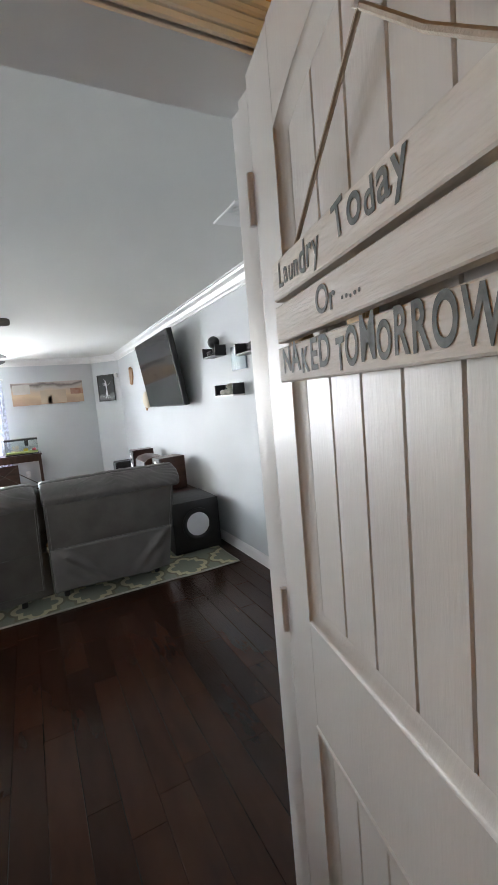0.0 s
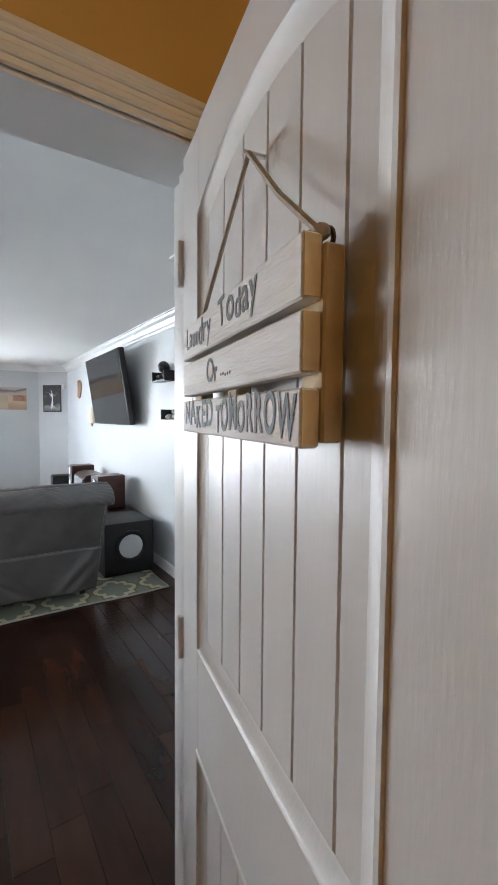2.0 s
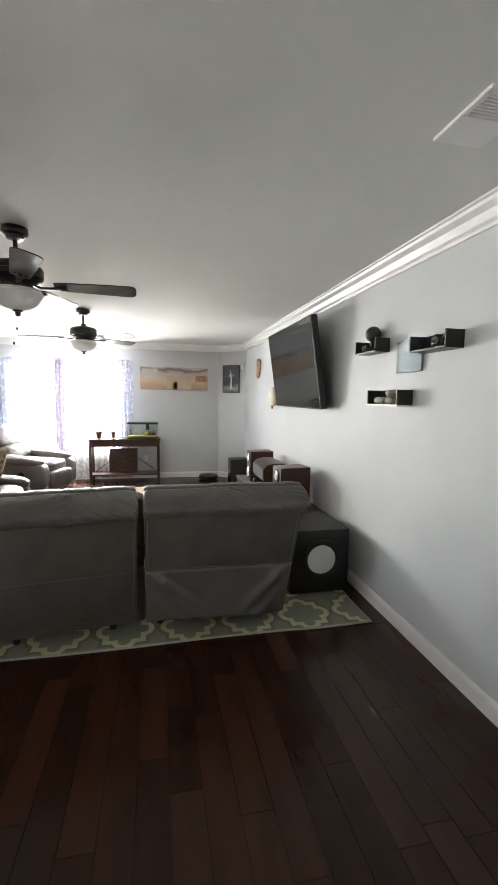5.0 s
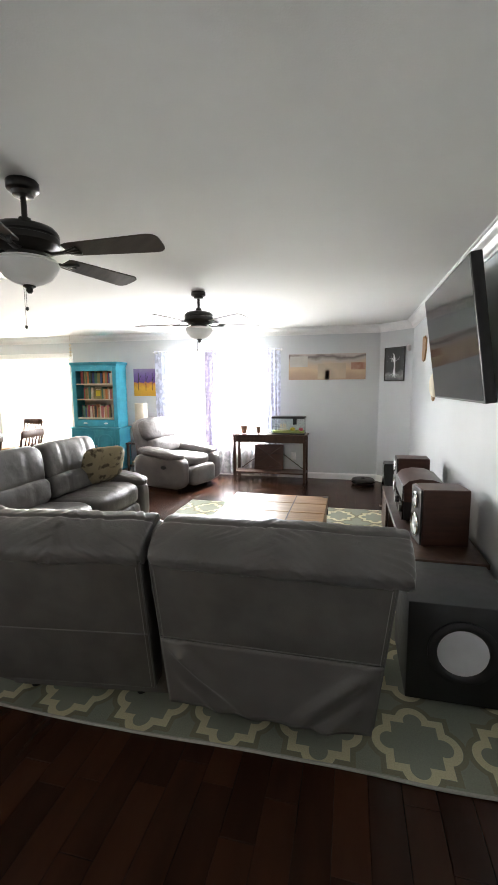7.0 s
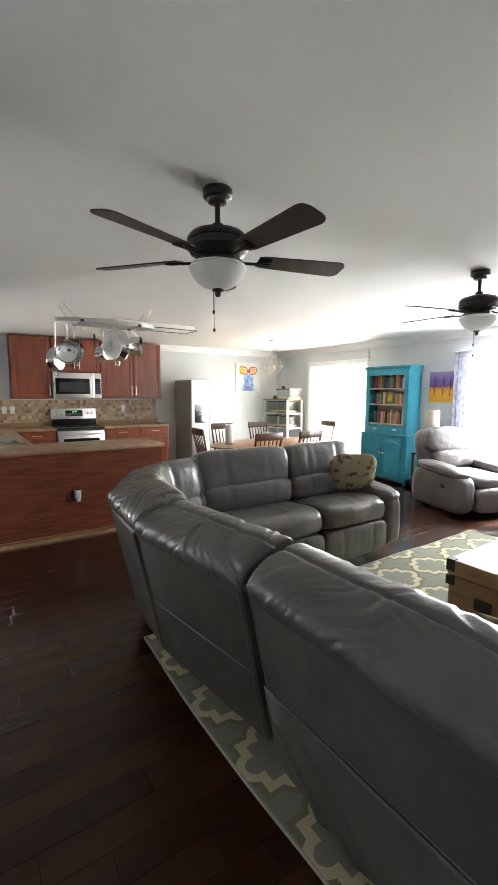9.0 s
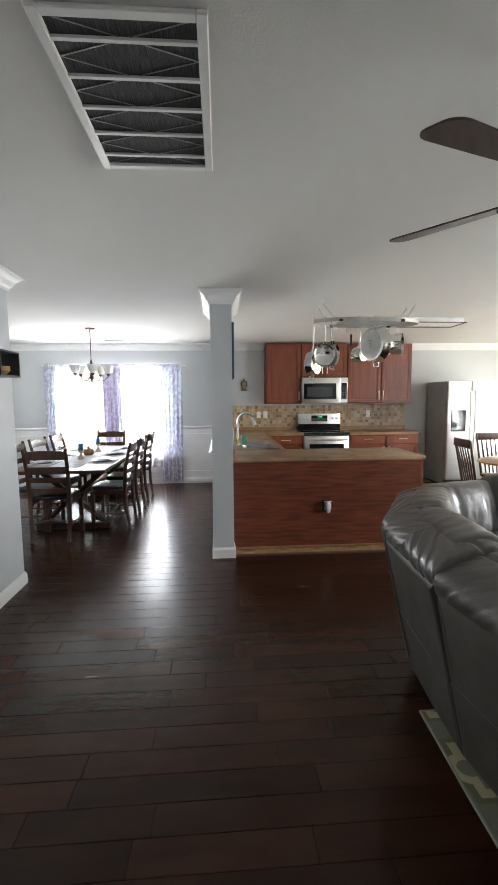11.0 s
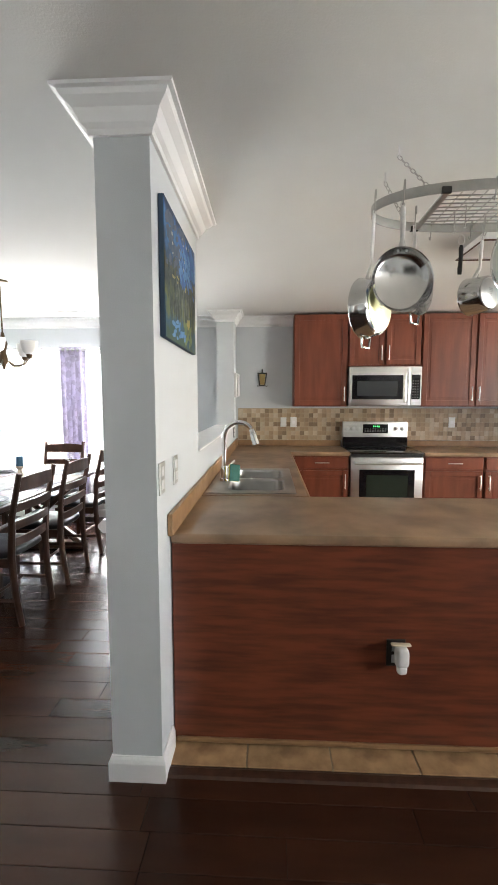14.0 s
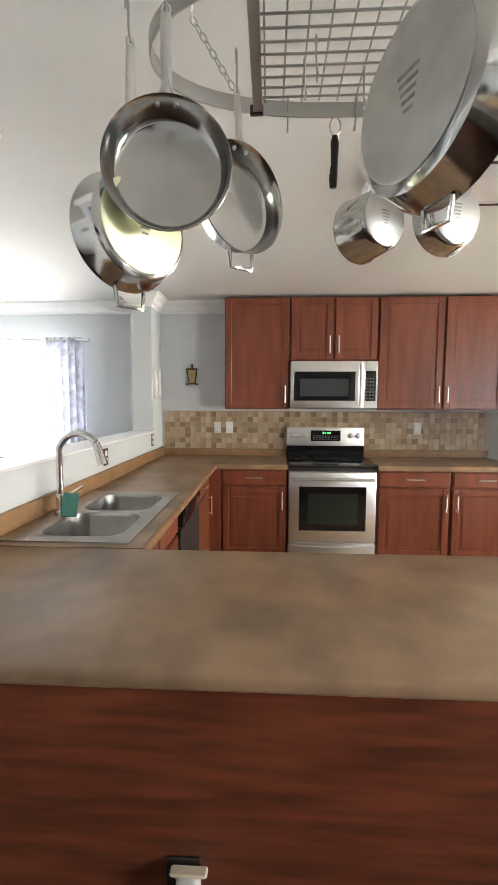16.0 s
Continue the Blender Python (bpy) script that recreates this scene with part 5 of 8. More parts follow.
# ---- kitchen ----
def bar_handle(parent, p, q, out):
    """A slim steel bar from p to q that stands off the door along out."""
    p, q, out = Vector(p), Vector(q), Vector(out)
    bm = tube(bmesh.new(), [p + out, q + out], 0.0055, 8)
    d = (q - p).normalized() * 0.015
    tube(bm, [p + d, p + d + out], 0.0045, 6)
    tube(bm, [q - d, q - d + out], 0.0045, 6)
    return part("handle", bm, STEEL, parent, "brushed steel bar handle")


def shaker(parent, name, x, y0, y1, z0, z1, material=None):
    """A framed cabinet front that faces +x at the plane x."""
    bm = bmesh.new()
    f = 0.055 if z1 - z0 > 0.25 else 0.0
    if f:
        box(bm, x, x + 0.019, y0, y0 + f, z0, z1, bevel=0.003)
        box(bm, x, x + 0.019, y1 - f, y1, z0, z1, bevel=0.003)
        box(bm, x, x + 0.019, y0 + f, y1 - f, z0, z0 + f, bevel=0.003)
        box(bm, x, x + 0.019, y0 + f, y1 - f, z1 - f, z1, bevel=0.003)
        box(bm, x, x + 0.010, y0 + f, y1 - f, z0 + f, z1 - f)
        box(bm, x + 0.0101, x + 0.013, y0 + f + 0.03, y1 - f - 0.03, z0 + f + 0.03, z1 - f - 0.03, bevel=0.0015)
    else:
        box(bm, x, x + 0.019, y0, y1, z0, z1, bevel=0.006, seg=2)
    return part(name, bm, material or CHERRY, parent, smooth=False)


def wall_cabinet(y0, y1, z0, z1, doors, label):
    c = thing("wall_cabinet", label, "cabinet", group="cherry kitchen cabinets")
    part("body", B(XW + 0.002, -6.0, y0 + 0.002, y1 - 0.002, z0, z1, bevel=0.002), CHERRY, c, smooth=False)
    for a, b, hs in doors:
        d = shaker(c, "cabinet_door", -5.999, a + 0.012, b - 0.012, z0 + 0.012, z1 - 0.012)
        hy = b - 0.04 if hs > 0 else a + 0.04
        bar_handle(d, (-5.98, hy, z0 + 0.06), (-5.98, hy, z0 + 0.22), (0.028, 0, 0))
    return c


wall_cabinet(3.60, 4.205, 1.39, 2.41, [(3.60, 4.205, 1)], "cherry stained wall cabinet with one shaker door")
wall_cabinet(4.207, 5.008, 1.84, 2.41, [(4.207, 4.607, 1), (4.607, 5.008, -1)], "short cherry wall cabinet above the microwave")
wall_cabinet(5.010, 6.15, 1.39, 2.41, [(5.010, 5.60, 1), (5.60, 6.15, -1)], "cherry stained double wall cabinet")


def base_cabinet(y0, y1, label, hs):
    c = thing("base_cabinet", label, "cabinet", group="cherry kitchen cabinets")
    part("body", B(XW + 0.002, -5.67, y0 + 0.002, y1 - 0.002, 0.10, 0.872, bevel=0.002), CHERRY, c, smooth=False)
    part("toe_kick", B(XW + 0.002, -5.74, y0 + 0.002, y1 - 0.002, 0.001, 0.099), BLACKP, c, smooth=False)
    d = shaker(c, "drawer_front", -5.669, y0 + 0.014, y1 - 0.014, 0.735, 0.858)
    ym = (y0 + y1) / 2
    bar_handle(d, (-5.65, ym - 0.075, 0.80), (-5.65, ym + 0.075, 0.80), (0.028, 0, 0))
    d = shaker(c, "cabinet_door", -5.669, y0 + 0.014, y1 - 0.014, 0.115, 0.715)
    hy = y1 - 0.045 if hs > 0 else y0 + 0.045
    bar_handle(d, (-5.65, hy, 0.52), (-5.65, hy, 0.68), (0.028, 0, 0))
    return c


base_cabinet(3.60, 4.183, "cherry base cabinet with drawer beside the stove", 1)
base_cabinet(4.962, 5.585, "cherry base cabinet with drawer beside the stove", 1)
base_cabinet(5.587, 6.15, "cherry end base cabinet with drawer", -1)
# sink run, fronts face +y at y = 3.52
sc = thing("sink_cabinet", "cherry sink base cabinets under the worktop", "cabinet", group="cherry kitchen cabinets")
part("body", B(-4.29, -3.45, 2.935, 3.50, 0.10, 0.74), CHERRY, sc, smooth=False)
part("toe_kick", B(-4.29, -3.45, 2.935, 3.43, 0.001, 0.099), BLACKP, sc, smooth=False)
for x0, x1 in ((-4.28, -3.88), (-3.86, -3.46)):
    part("drawer_front", B(x0, x1, 3.501, 3.52, 0.735, 0.858, bevel=0.005), CHERRY, sc, smooth=False)
    part("cabinet_door", B(x0, x1, 3.501, 3.52, 0.115, 0.715, bevel=0.005), CHERRY, sc, smooth=False)
sd = thing("corner_cabinet", "narrow cherry cabinet with drawer in the corner", "cabinet", group="cherry kitchen cabinets")
part("body", B(-6.27, -4.90, 2.935, 3.50, 0.10, 0.872), CHERRY, sd, smooth=False)
dd = part("drawer_front", B(-5.5, -4.92, 3.501, 3.52, 0.735, 0.858, bevel=0.005), CHERRY, sd, smooth=False)
bar_handle(dd, (-5.29, 3.52, 0.80), (-5.14, 3.52, 0.80), (0, 0.028, 0))
dd = part("cabinet_door", B(-5.5, -4.92, 3.501, 3.52, 0.115, 0.715, bevel=0.005), CHERRY, sd, smooth=False)
bar_handle(dd, (-5.44, 3.52, 0.52), (-5.44, 3.52, 0.68), (0, 0.028, 0))
part("filler", B(-5.70, -5.62, 3.505, 3.598, 0.10, 0.872), CHERRY, sd, smooth=False)
dwm = thing("dishwasher", "black built-in dishwasher under the worktop", "dishwasher")
part("body", B(-4.895, -4.45, 2.95, 3.50, 0.10, 0.868), BLACKP, dwm, smooth=False)
part("door", B(-4.89, -4.30, 3.501, 3.535, 0.12, 0.74, bevel=0.006), BLACKP, dwm, smooth=False)
part("control_panel", B(-4.89, -4.30, 3.501, 3.545, 0.75, 0.865, bevel=0.01, seg=2), BLACKG, dwm)
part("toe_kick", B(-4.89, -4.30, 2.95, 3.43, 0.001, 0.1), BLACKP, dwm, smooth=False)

# peninsula
pn = thing("peninsula", "dark cherry veneer peninsula back panel", "kitchen island")
part("back_panel", B(-2.81, -2.79, 2.935, 4.83, 0.02, 0.872, bevel=0.002), CHERRYD, pn, smooth=False)
part("body", B(-3.43, -2.811, 2.935, 4.80, 0.10, 0.872), CHERRY, pn, smooth=False)
part("end_panel", B(-3.44, -2.788, 4.801, 4.822, 0.005, 0.872, bevel=0.002), CHERRY, pn, smooth=False)
part("toe_trim", B(-2.789, -2.775, 2.945, 4.83, 0.012, 0.032, bevel=0.005, seg=2), COUNTEREDGE, pn, smooth=False)
wt = thing("worktop", "tan brown marbled laminate worktop with rounded front edge", "worktop")


def top_piece(x0, x1, y0, y1):
    return part("slab", B(x0, x1, y0, y1, 0.873, 0.915, bevel=0.014, seg=3), COUNTER, wt)


part("slab", B(-3.50, -2.772, 2.933, 4.855, 0.873, 0.915, bevel=0.014, seg=3), COUNTER, wt)
SK = (-4.44, -3.56, 2.98, 3.47)   # sink cut-out
for a in ((-6.276, SK[0], 2.933, 3.55), (SK[1], -3.50, 2.933, 3.55), (SK[0], SK[1], SK[3], 3.55), (SK[0], SK[1], 2.933, SK[2])):
    part("slab", B(a[0], a[1], a[2], a[3], 0.873, 0.9148), COUNTER, wt, smooth=False)
part("front_edge", tube(bmesh.new(), [(-5.63, 3.552, 0.894), (-3.50, 3.552, 0.894)], 0.0195, 12), COUNTEREDGE, wt)
for y0, y1 in ((3.55, 4.186), (4.958, 6.17)):
    part("slab", B(-6.276, -5.63, y0, y1, 0.873, 0.9146, bevel=0.004), COUNTER, wt, smooth=False)
    part("splash_strip", B(-6.276, -6.255, y0, y1, 0.915, 0.985, bevel=0.003), COUNTEREDGE, wt, smooth=False)
part("splash_strip", B(-6.276, -2.74, 2.9315, 2.952, 0.9155, 1.005, bevel=0.003), COUNTEREDGE, wt, "tan splash strip along the wall", smooth=False)
part("splash_strip", B(-6.276, -6.255, 2.953, 3.55, 0.9155, 0.985, bevel=0.003), COUNTEREDGE, wt, smooth=False)

# double sink and tap
sk = thing("sink", "stainless steel double bowl drop-in sink", "sink")
rim = bmesh.new()
X0, X1, Y0, Y1 = SK
xm = (X0 + X1) / 2
bowls = ((X0 + 0.045, xm - 0.015), (xm + 0.015, X1 - 0.045))
yb0, yb1 = Y0 + 0.09, Y1 - 0.04
for a in ((X0 - 0.02, X1 + 0.02, Y0 - 0.02, yb0), (X0 - 0.02, X1 + 0.02, yb1, Y1 + 0.02), (X0 - 0.02, bowls[0][0], yb0, yb1), (bowls[0][1], bowls[1][0], yb0, yb1), (bowls[1][1], X1 + 0.02, yb0, yb1)):
    box(rim, a[0], a[1], a[2], a[3], 0.9155, 0.921)
SINKST = mat("satin_sink_steel", (0.46, 0.46, 0.45), 0.30, 1.0, second=(0.36, 0.36, 0.35), scale=6, bump=0.03, bump_scale=60)
part("rim", rim, SINKST, sk, smooth=False)
for x0, x1 in bowls:
    bw = bmesh.new()
    loops = []
    for z, ins, rr in ((0.9214, -0.002, 0.001), (0.9212, 0.004, 0.075), (0.917, 0.009, 0.075), (0.90, 0.012, 0.07), (0.78, 0.018, 0.07), (0.76, 0.035, 0.08), (0.755, 0.08, 0.05)):
        lp = []
        ax0, ax1, ay0, ay1 = x0 + ins, x1 - ins, yb0 + ins, yb1 - ins
        for cx, cy, a0 in ((ax1 - rr, ay1 - rr, 0), (ax0 + rr, ay1 - rr, 90), (ax0 + rr, ay0 + rr, 180), (ax1 - rr, ay0 + rr, 270)):
            for k in range(6):
                t = radians(a0 + 90 * k / 5)
                lp.append(bw.verts.new((cx + rr * math.cos(t), cy + rr * math.sin(t), z)))
        loops.append(lp)
    for la, lb in zip(loops, loops[1:]):
        for i in range(len(la)):
            j = (i + 1) % len(la)
            bw.faces.new((la[i], la[j], lb[j], lb[i]))
    bw.faces.new(loops[-1])
    bo = part("bowl", bw, SINKST, sk)
    part("drain", lathe(bmesh.new(), [(0.04, 0), (0.038, 0.004), (0.03, 0.001), (0, 0.001)], 20, T(((x0 + x1) / 2, (yb0 + yb1) / 2, 0.756))), CHROME, bo)
fc = thing("faucet", "tall chrome gooseneck pull-down kitchen faucet", "faucet", pose(-3.93, 3.03, 0.9215))
part("base_plate", lathe(bmesh.new(), [(0, 0), (0.03, 0), (0.028, 0.012), (0.02, 0.018), (0.02, 0.09), (0.017, 0.1), (0, 0.1)], 20), CHROME, fc)
neck = [(0, 0, 0.09), (0, 0, 0.29)] + [(0.005, 0.10 - 0.10 * math.cos(t), 0.29 + 0.10 * math.sin(t)) for t in [radians(18 * k) for k in range(1, 9)]]
part("gooseneck", tube(bmesh.new(), neck, 0.0155, 14), CHROME, fc)
part("spray_head", tube(bmesh.new(), [(0.005, 0.183, 0.345), (0.007, 0.198, 0.30), (0.008, 0.215, 0.245)], [0.0165, 0.021, 0.024], 14), CHROME, fc)
part("lever", tube(bmesh.new(), [(-0.015, 0.0, 0.07), (-0.05, 0.02, 0.085), (-0.11, 0.06, 0.115)], [0.009, 0.007, 0.008], 8), CHROME, fc)
SPG, SPY = mat("green_scrub_pad", (0.05, 0.16, 0.13), 0.95, scale=90, bump=0.6, bump_scale=300), mat("yellow_sponge", (0.62, 0.52, 0.05), 0.9, scale=60, bump=0.6, bump_scale=150)
sp = thing("sponge", "yellow and green scrub sponge leaning by the faucet", "sponge", pose(-3.86, 3.10, 0.928, -8, -14, 25))
part("foam", B(-0.012, 0.008, -0.035, 0.035, 0, 0.11, bevel=0.005, seg=2), SPY, sp)
part("scrub_pad", B(0.009, 0.018, -0.035, 0.035, 0, 0.11, bevel=0.003), SPG, sp)

KEYGREY = mat("grey_key_print", (0.16, 0.16, 0.16), 0.5, scale=20)
# range
rg_ = thing("range", "stainless steel electric range with black glass top", "stove")
part("body", B(-6.26, -5.665, 4.193, 4.951, 0.03, 0.895, bevel=0.004), STEEL, rg_, smooth=False)
part("cooktop", B(-6.255, -5.62, 4.19, 4.954, 0.897, 0.915, bevel=0.006, seg=2), BLACKG, rg_, "black glass cooktop")
od = part("oven_door", B(-5.664, -5.635, 4.196, 4.948, 0.24, 0.855, bevel=0.008, seg=2), STEEL, rg_)
part("oven_window", B(-5.636, -5.632, 4.285, 4.862, 0.34, 0.73, bevel=0.002), BLACKG, od, "black oven window", smooth=False)
GREENG = mat("dark_oven_glass", (0.02, 0.028, 0.022), 0.08, scale=3)
part("inner_window", B(-5.6325, -5.630, 4.36, 4.79, 0.40, 0.67), GREENG, od, smooth=False)
hb = tube(bmesh.new(), [(-5.585, 4.225, 0.80), (-5.580, 4.57, 0.803), (-5.585, 4.92, 0.80)], 0.015, 10, 0.8)
tube(hb, [(-5.635, 4.24, 0.80), (-5.585, 4.24, 0.80)], 0.011, 8)
tube(hb, [(-5.635, 4.905, 0.80), (-5.585, 4.905, 0.80)], 0.011, 8)
part("oven_handle", hb, STEEL, od)
dr = part("drawer", B(-5.664, -5.637, 4.196, 4.948, 0.05, 0.225, bevel=0.006, seg=2), STEEL, rg_)
part("drawer_lip", tube(bmesh.new(), [(-5.634, 4.22, 0.205), (-5.625, 4.57, 0.19), (-5.634, 4.925, 0.205)], 0.008, 8), STEEL, dr)
part("vent_strip", B(-5.664, -5.64, 4.2, 4.945, 0.862, 0.893), BLACKP, rg_, smooth=False)
bg = part("backguard", B(-6.262, -6.19, 4.195, 4.949, 0.916, 1.21, bevel=0.008, seg=2), STEEL, rg_)
part("lower_guard", B(-6.189, -6.183, 4.197, 4.947, 0.917, 1.03), BLACKG, rg_, smooth=False)
dpn = part("display", B(-6.189, -6.184, 4.43, 4.72, 1.075, 1.18, bevel=0.002), BLACKG, bg, smooth=False)
GREENL = bpy.data.materials.new("green_led")
GREENL.use_nodes = True
GREENL.node_tree.nodes["Principled BSDF"].inputs["Base Color"].default_value = (0.02, 0.2, 0.05, 1)
GREENL.node_tree.nodes["Principled BSDF"].inputs["Emission Color"].default_value = (0.1, 0.9, 0.25, 1)
GREENL.node_tree.nodes["Principled BSDF"].inputs["Emission Strength"].default_value = 0.35
led = bmesh.new()
for y in (4.545, 4.565, 4.590, 4.610):
    box(led, -6.184, -6.1835, y, y + 0.012, 1.145, 1.165)
part("clock_digits", led, GREENL, bg, smooth=False)
kb = bmesh.new()
for r_ in range(3):
    for c_ in range(9):
        box(kb, -6.184, -6.1832, 4.45 + c_ * 0.029, 4.468 + c_ * 0.029, 1.09 + r_ * 0.016, 1.098 + r_ * 0.016)
part("key_marks", kb, KEYGREY, bg, smooth=False)
for y in (4.245, 4.31, 4.375, 4.82, 4.89):
    part("knob", lathe(bmesh.new(), [(0.026, 0), (0.026, 0.006), (0.02, 0.01), (0.018, 0.03), (0, 0.032)], 18, T((-6.19, y, 1.13)) @ Matrix.Rotation(radians(90), 4, "Y")), STEEL, rg_)
for y0, r in ((4.38, 0.10), (4.76, 0.085)):
    for x in (-6.05, -5.78):
        part("burner_ring", lathe(bmesh.new(), [(r, 0), (r, 0.0006), (r - 0.004, 0.0006), (r - 0.004, 0)], 28, T((x, y0, 0.9152))), BLACKP, rg_)

# microwave
mw = thing("microwave", "stainless over-the-range microwave with black window", "microwave")
part("body", B(-6.27, -5.955, 4.214, 5.004, 1.395, 1.832, bevel=0.004), STEEL, mw, smooth=False)
md = part("door", B(-5.954, -5.93, 4.216, 4.885, 1.40, 1.83, bevel=0.008, seg=2), STEEL, mw)
part("window", B(-5.931, -5.927, 4.245, 4.80, 1.47, 1.735, bevel=0.002), BLACKG, md, smooth=False)
WINDK = mat("dark_mesh_window", (0.045, 0.05, 0.055), 0.22, scale=3)
part("mesh_screen", B(-5.9268, -5.9255, 4.30, 4.74, 1.51, 1.67), WINDK, md, smooth=False)
hb = tube(bmesh.new(), [(-5.895, 4.845, 1.43), (-5.885, 4.845, 1.615), (-5.895, 4.845, 1.80)], 0.014, 10)
for z in (1.44, 1.79):
    tube(hb, [(-5.93, 4.845, z), (-5.895, 4.845, z)], 0.009, 8)
part("handle", hb, STEEL, md)
part("control_frame", B(-5.954, -5.931, 4.887, 5.002, 1.40, 1.83, bevel=0.006), STEEL, mw, smooth=False)
part("control_panel", B(-5.9315, -5.928, 4.892, 4.985, 1.47, 1.74, bevel=0.002), BLACKG, mw, smooth=False)
kb = bmesh.new()
for r_ in range(7):
    for c_ in range(3):
        box(kb, -5.9282, -5.9275, 4.90 + c_ * 0.027, 4.914 + c_ * 0.027, 1.485 + r_ * 0.03, 1.497 + r_ * 0.03)
part("key_marks", kb, KEYGREY, mw, smooth=False)

# refrigerator
fg = thing("refrigerator", "stainless side-by-side refrigerator with ice dispenser and papers", "refrigerator")
SIDEG = mat("grey_fridge_side", (0.30, 0.305, 0.305), 0.45, scale=5, bump=0.15, bump_scale=250)
part("body", B(-6.24, -5.58, 6.55, 7.46, 0.02, 1.745, bevel=0.006), SIDEG, fg, "grey textured sides", smooth=False)
ld = part("freezer_door", B(-5.578, -5.51, 6.553, 6.95, 0.10, 1.75, bevel=0.015, seg=3), STEEL, fg)
rd = part("fridge_door", B(-5.578, -5.51, 6.957, 7.457, 0.10, 1.75, bevel=0.015, seg=3), STEEL, fg)
part("grille", B(-5.57, -5.53, 6.56, 7.45, 0.02, 0.095), BLACKP, fg, smooth=False)
part("dispenser", B(-5.511, -5.503, 6.62, 6.87, 0.92, 1.27, bevel=0.004), BLACKG, ld, "black ice and water dispenser", smooth=False)
part("dispenser_tray", B(-5.504, -5.48, 6.64, 6.85, 0.92, 0.935, bevel=0.003), BLACKP, ld, smooth=False)
for dpart, y in ((ld, 6.915), (rd, 6.995)):
    hb = tube(bmesh.new(), [(-5.465, y, 0.55), (-5.45, y, 0.95), (-5.45, y, 1.2), (-5.465, y, 1.58)], 0.013, 10)
    for z in (0.56, 1.57):
        tube(hb, [(-5.512, y, z), (-5.465, y, z)], 0.01, 8)
    part("handle", hb, STEEL, dpart)
for y0, y1, z0, z1 in ((7.03, 7.35, 1.40, 1.68), (7.06, 7.20, 1.05, 1.3)):
    pp_ = part("paper_sheet", B(-5.5095, -5.5075, y0, y1, z0, z1), WHITEP, rd, "white paper held on the door", smooth=False)
    ln_ = bmesh.new()
    for k in range(6):
        z = z1 - 0.03 - k * (z1 - z0 - 0.05) / 6
        box(ln_, -5.5074, -5.507, y0 + 0.02, y1 - 0.03 - 0.02 * (k % 3), z - 0.004, z)
    part("text_lines", ln_, CONE, rd, smooth=False)

# fluorescent ceiling fixture
kl = thing("kitchen_ceiling_light", "long white fluorescent ceiling fixture with dark rails", "ceiling light")
part("diffuser", B(-4.08, -3.76, 4.58, 5.76, H - 0.06, H - 0.001, bevel=0.012, seg=2), FROST, kl)
for x in (-4.10, -3.74):
    part("rail", tube(bmesh.new(), [(x, 4.56, H - 0.064), (x, 5.78, H - 0.064)], 0.005, 8), CHAIRWOOD, kl)
for y in (4.56, 5.78):
    part("rail", tube(bmesh.new(), [(-4.10, y, H - 0.064), (-3.74, y, H - 0.064)], 0.005, 8), CHAIRWOOD, kl)

# pot rack
RZ, RCX, RCY, RAX, RAY = 2.24, -2.995, 4.29, 0.205, 0.535
GALV = mat("grey_steel_strap", (0.50, 0.50, 0.48), 0.40, 0.85, scale=14, second=(0.42, 0.42, 0.40))
pr = thing("pot_rack", "oval steel pot rack hanging from the ceiling on chains", "pot rack")
ring = bmesh.new()
ov = []
for k in range(48):
    t = 2 * math.pi * k / 48
    cx_, sy_ = math.cos(t), math.sin(t)
    yy = RAY * (abs(sy_) ** 0.75) * (1 if sy_ > 0 else -1)
    ov.append((RCX + RAX * cx_, RCY + yy))
band = []
for i, (a, b) in enumerate(ov):
    pa, pb = ov[i - 1], ov[(i + 1) % 48]
    d = Vector((pb[0] - pa[0], pb[1] - pa[1])).normalized()
    nrm = Vector((d.y, -d.x))
    band.append([ring.verts.new((a + nrm.x * o, b + nrm.y * o, z)) for o, z in ((0.002, RZ - 0.019), (0.002, RZ + 0.019), (-0.002, RZ + 0.019), (-0.002, RZ - 0.019))])
for i in range(48):
    a, b = band[i], band[(i + 1) % 48]
    for j in range(4):
        ring.faces.new((a[j], b[j], b[(j + 1) % 4], a[(j + 1) % 4]))
part("ring", ring, GALV, pr, "flat oval steel band")
for y in (RCY - 0.30, RCY + 0.34):
    part("cross_bar", B(RCX - RAX * 0.84, RCX + RAX * 0.84, y - 0.012, y + 0.012, RZ - 0.018, RZ - 0.012), GALV, pr, smooth=False)
for k in range(9):
    x = RCX - 0.135 + 0.27 * k / 8
    part("grid_wire", tube(bmesh.new(), [(x, RCY - 0.30, RZ - 0.008), (x, RCY + 0.34, RZ - 0.008)], 0.0028, 6), GALV, pr)
for k in range(14):
    y = RCY - 0.28 + 0.60 * k / 13
    part("grid_wire", tube(bmesh.new(), [(RCX - 0.16, y, RZ - 0.003), (RCX + 0.16, y, RZ - 0.003)], 0.0025, 6), GALV, pr)
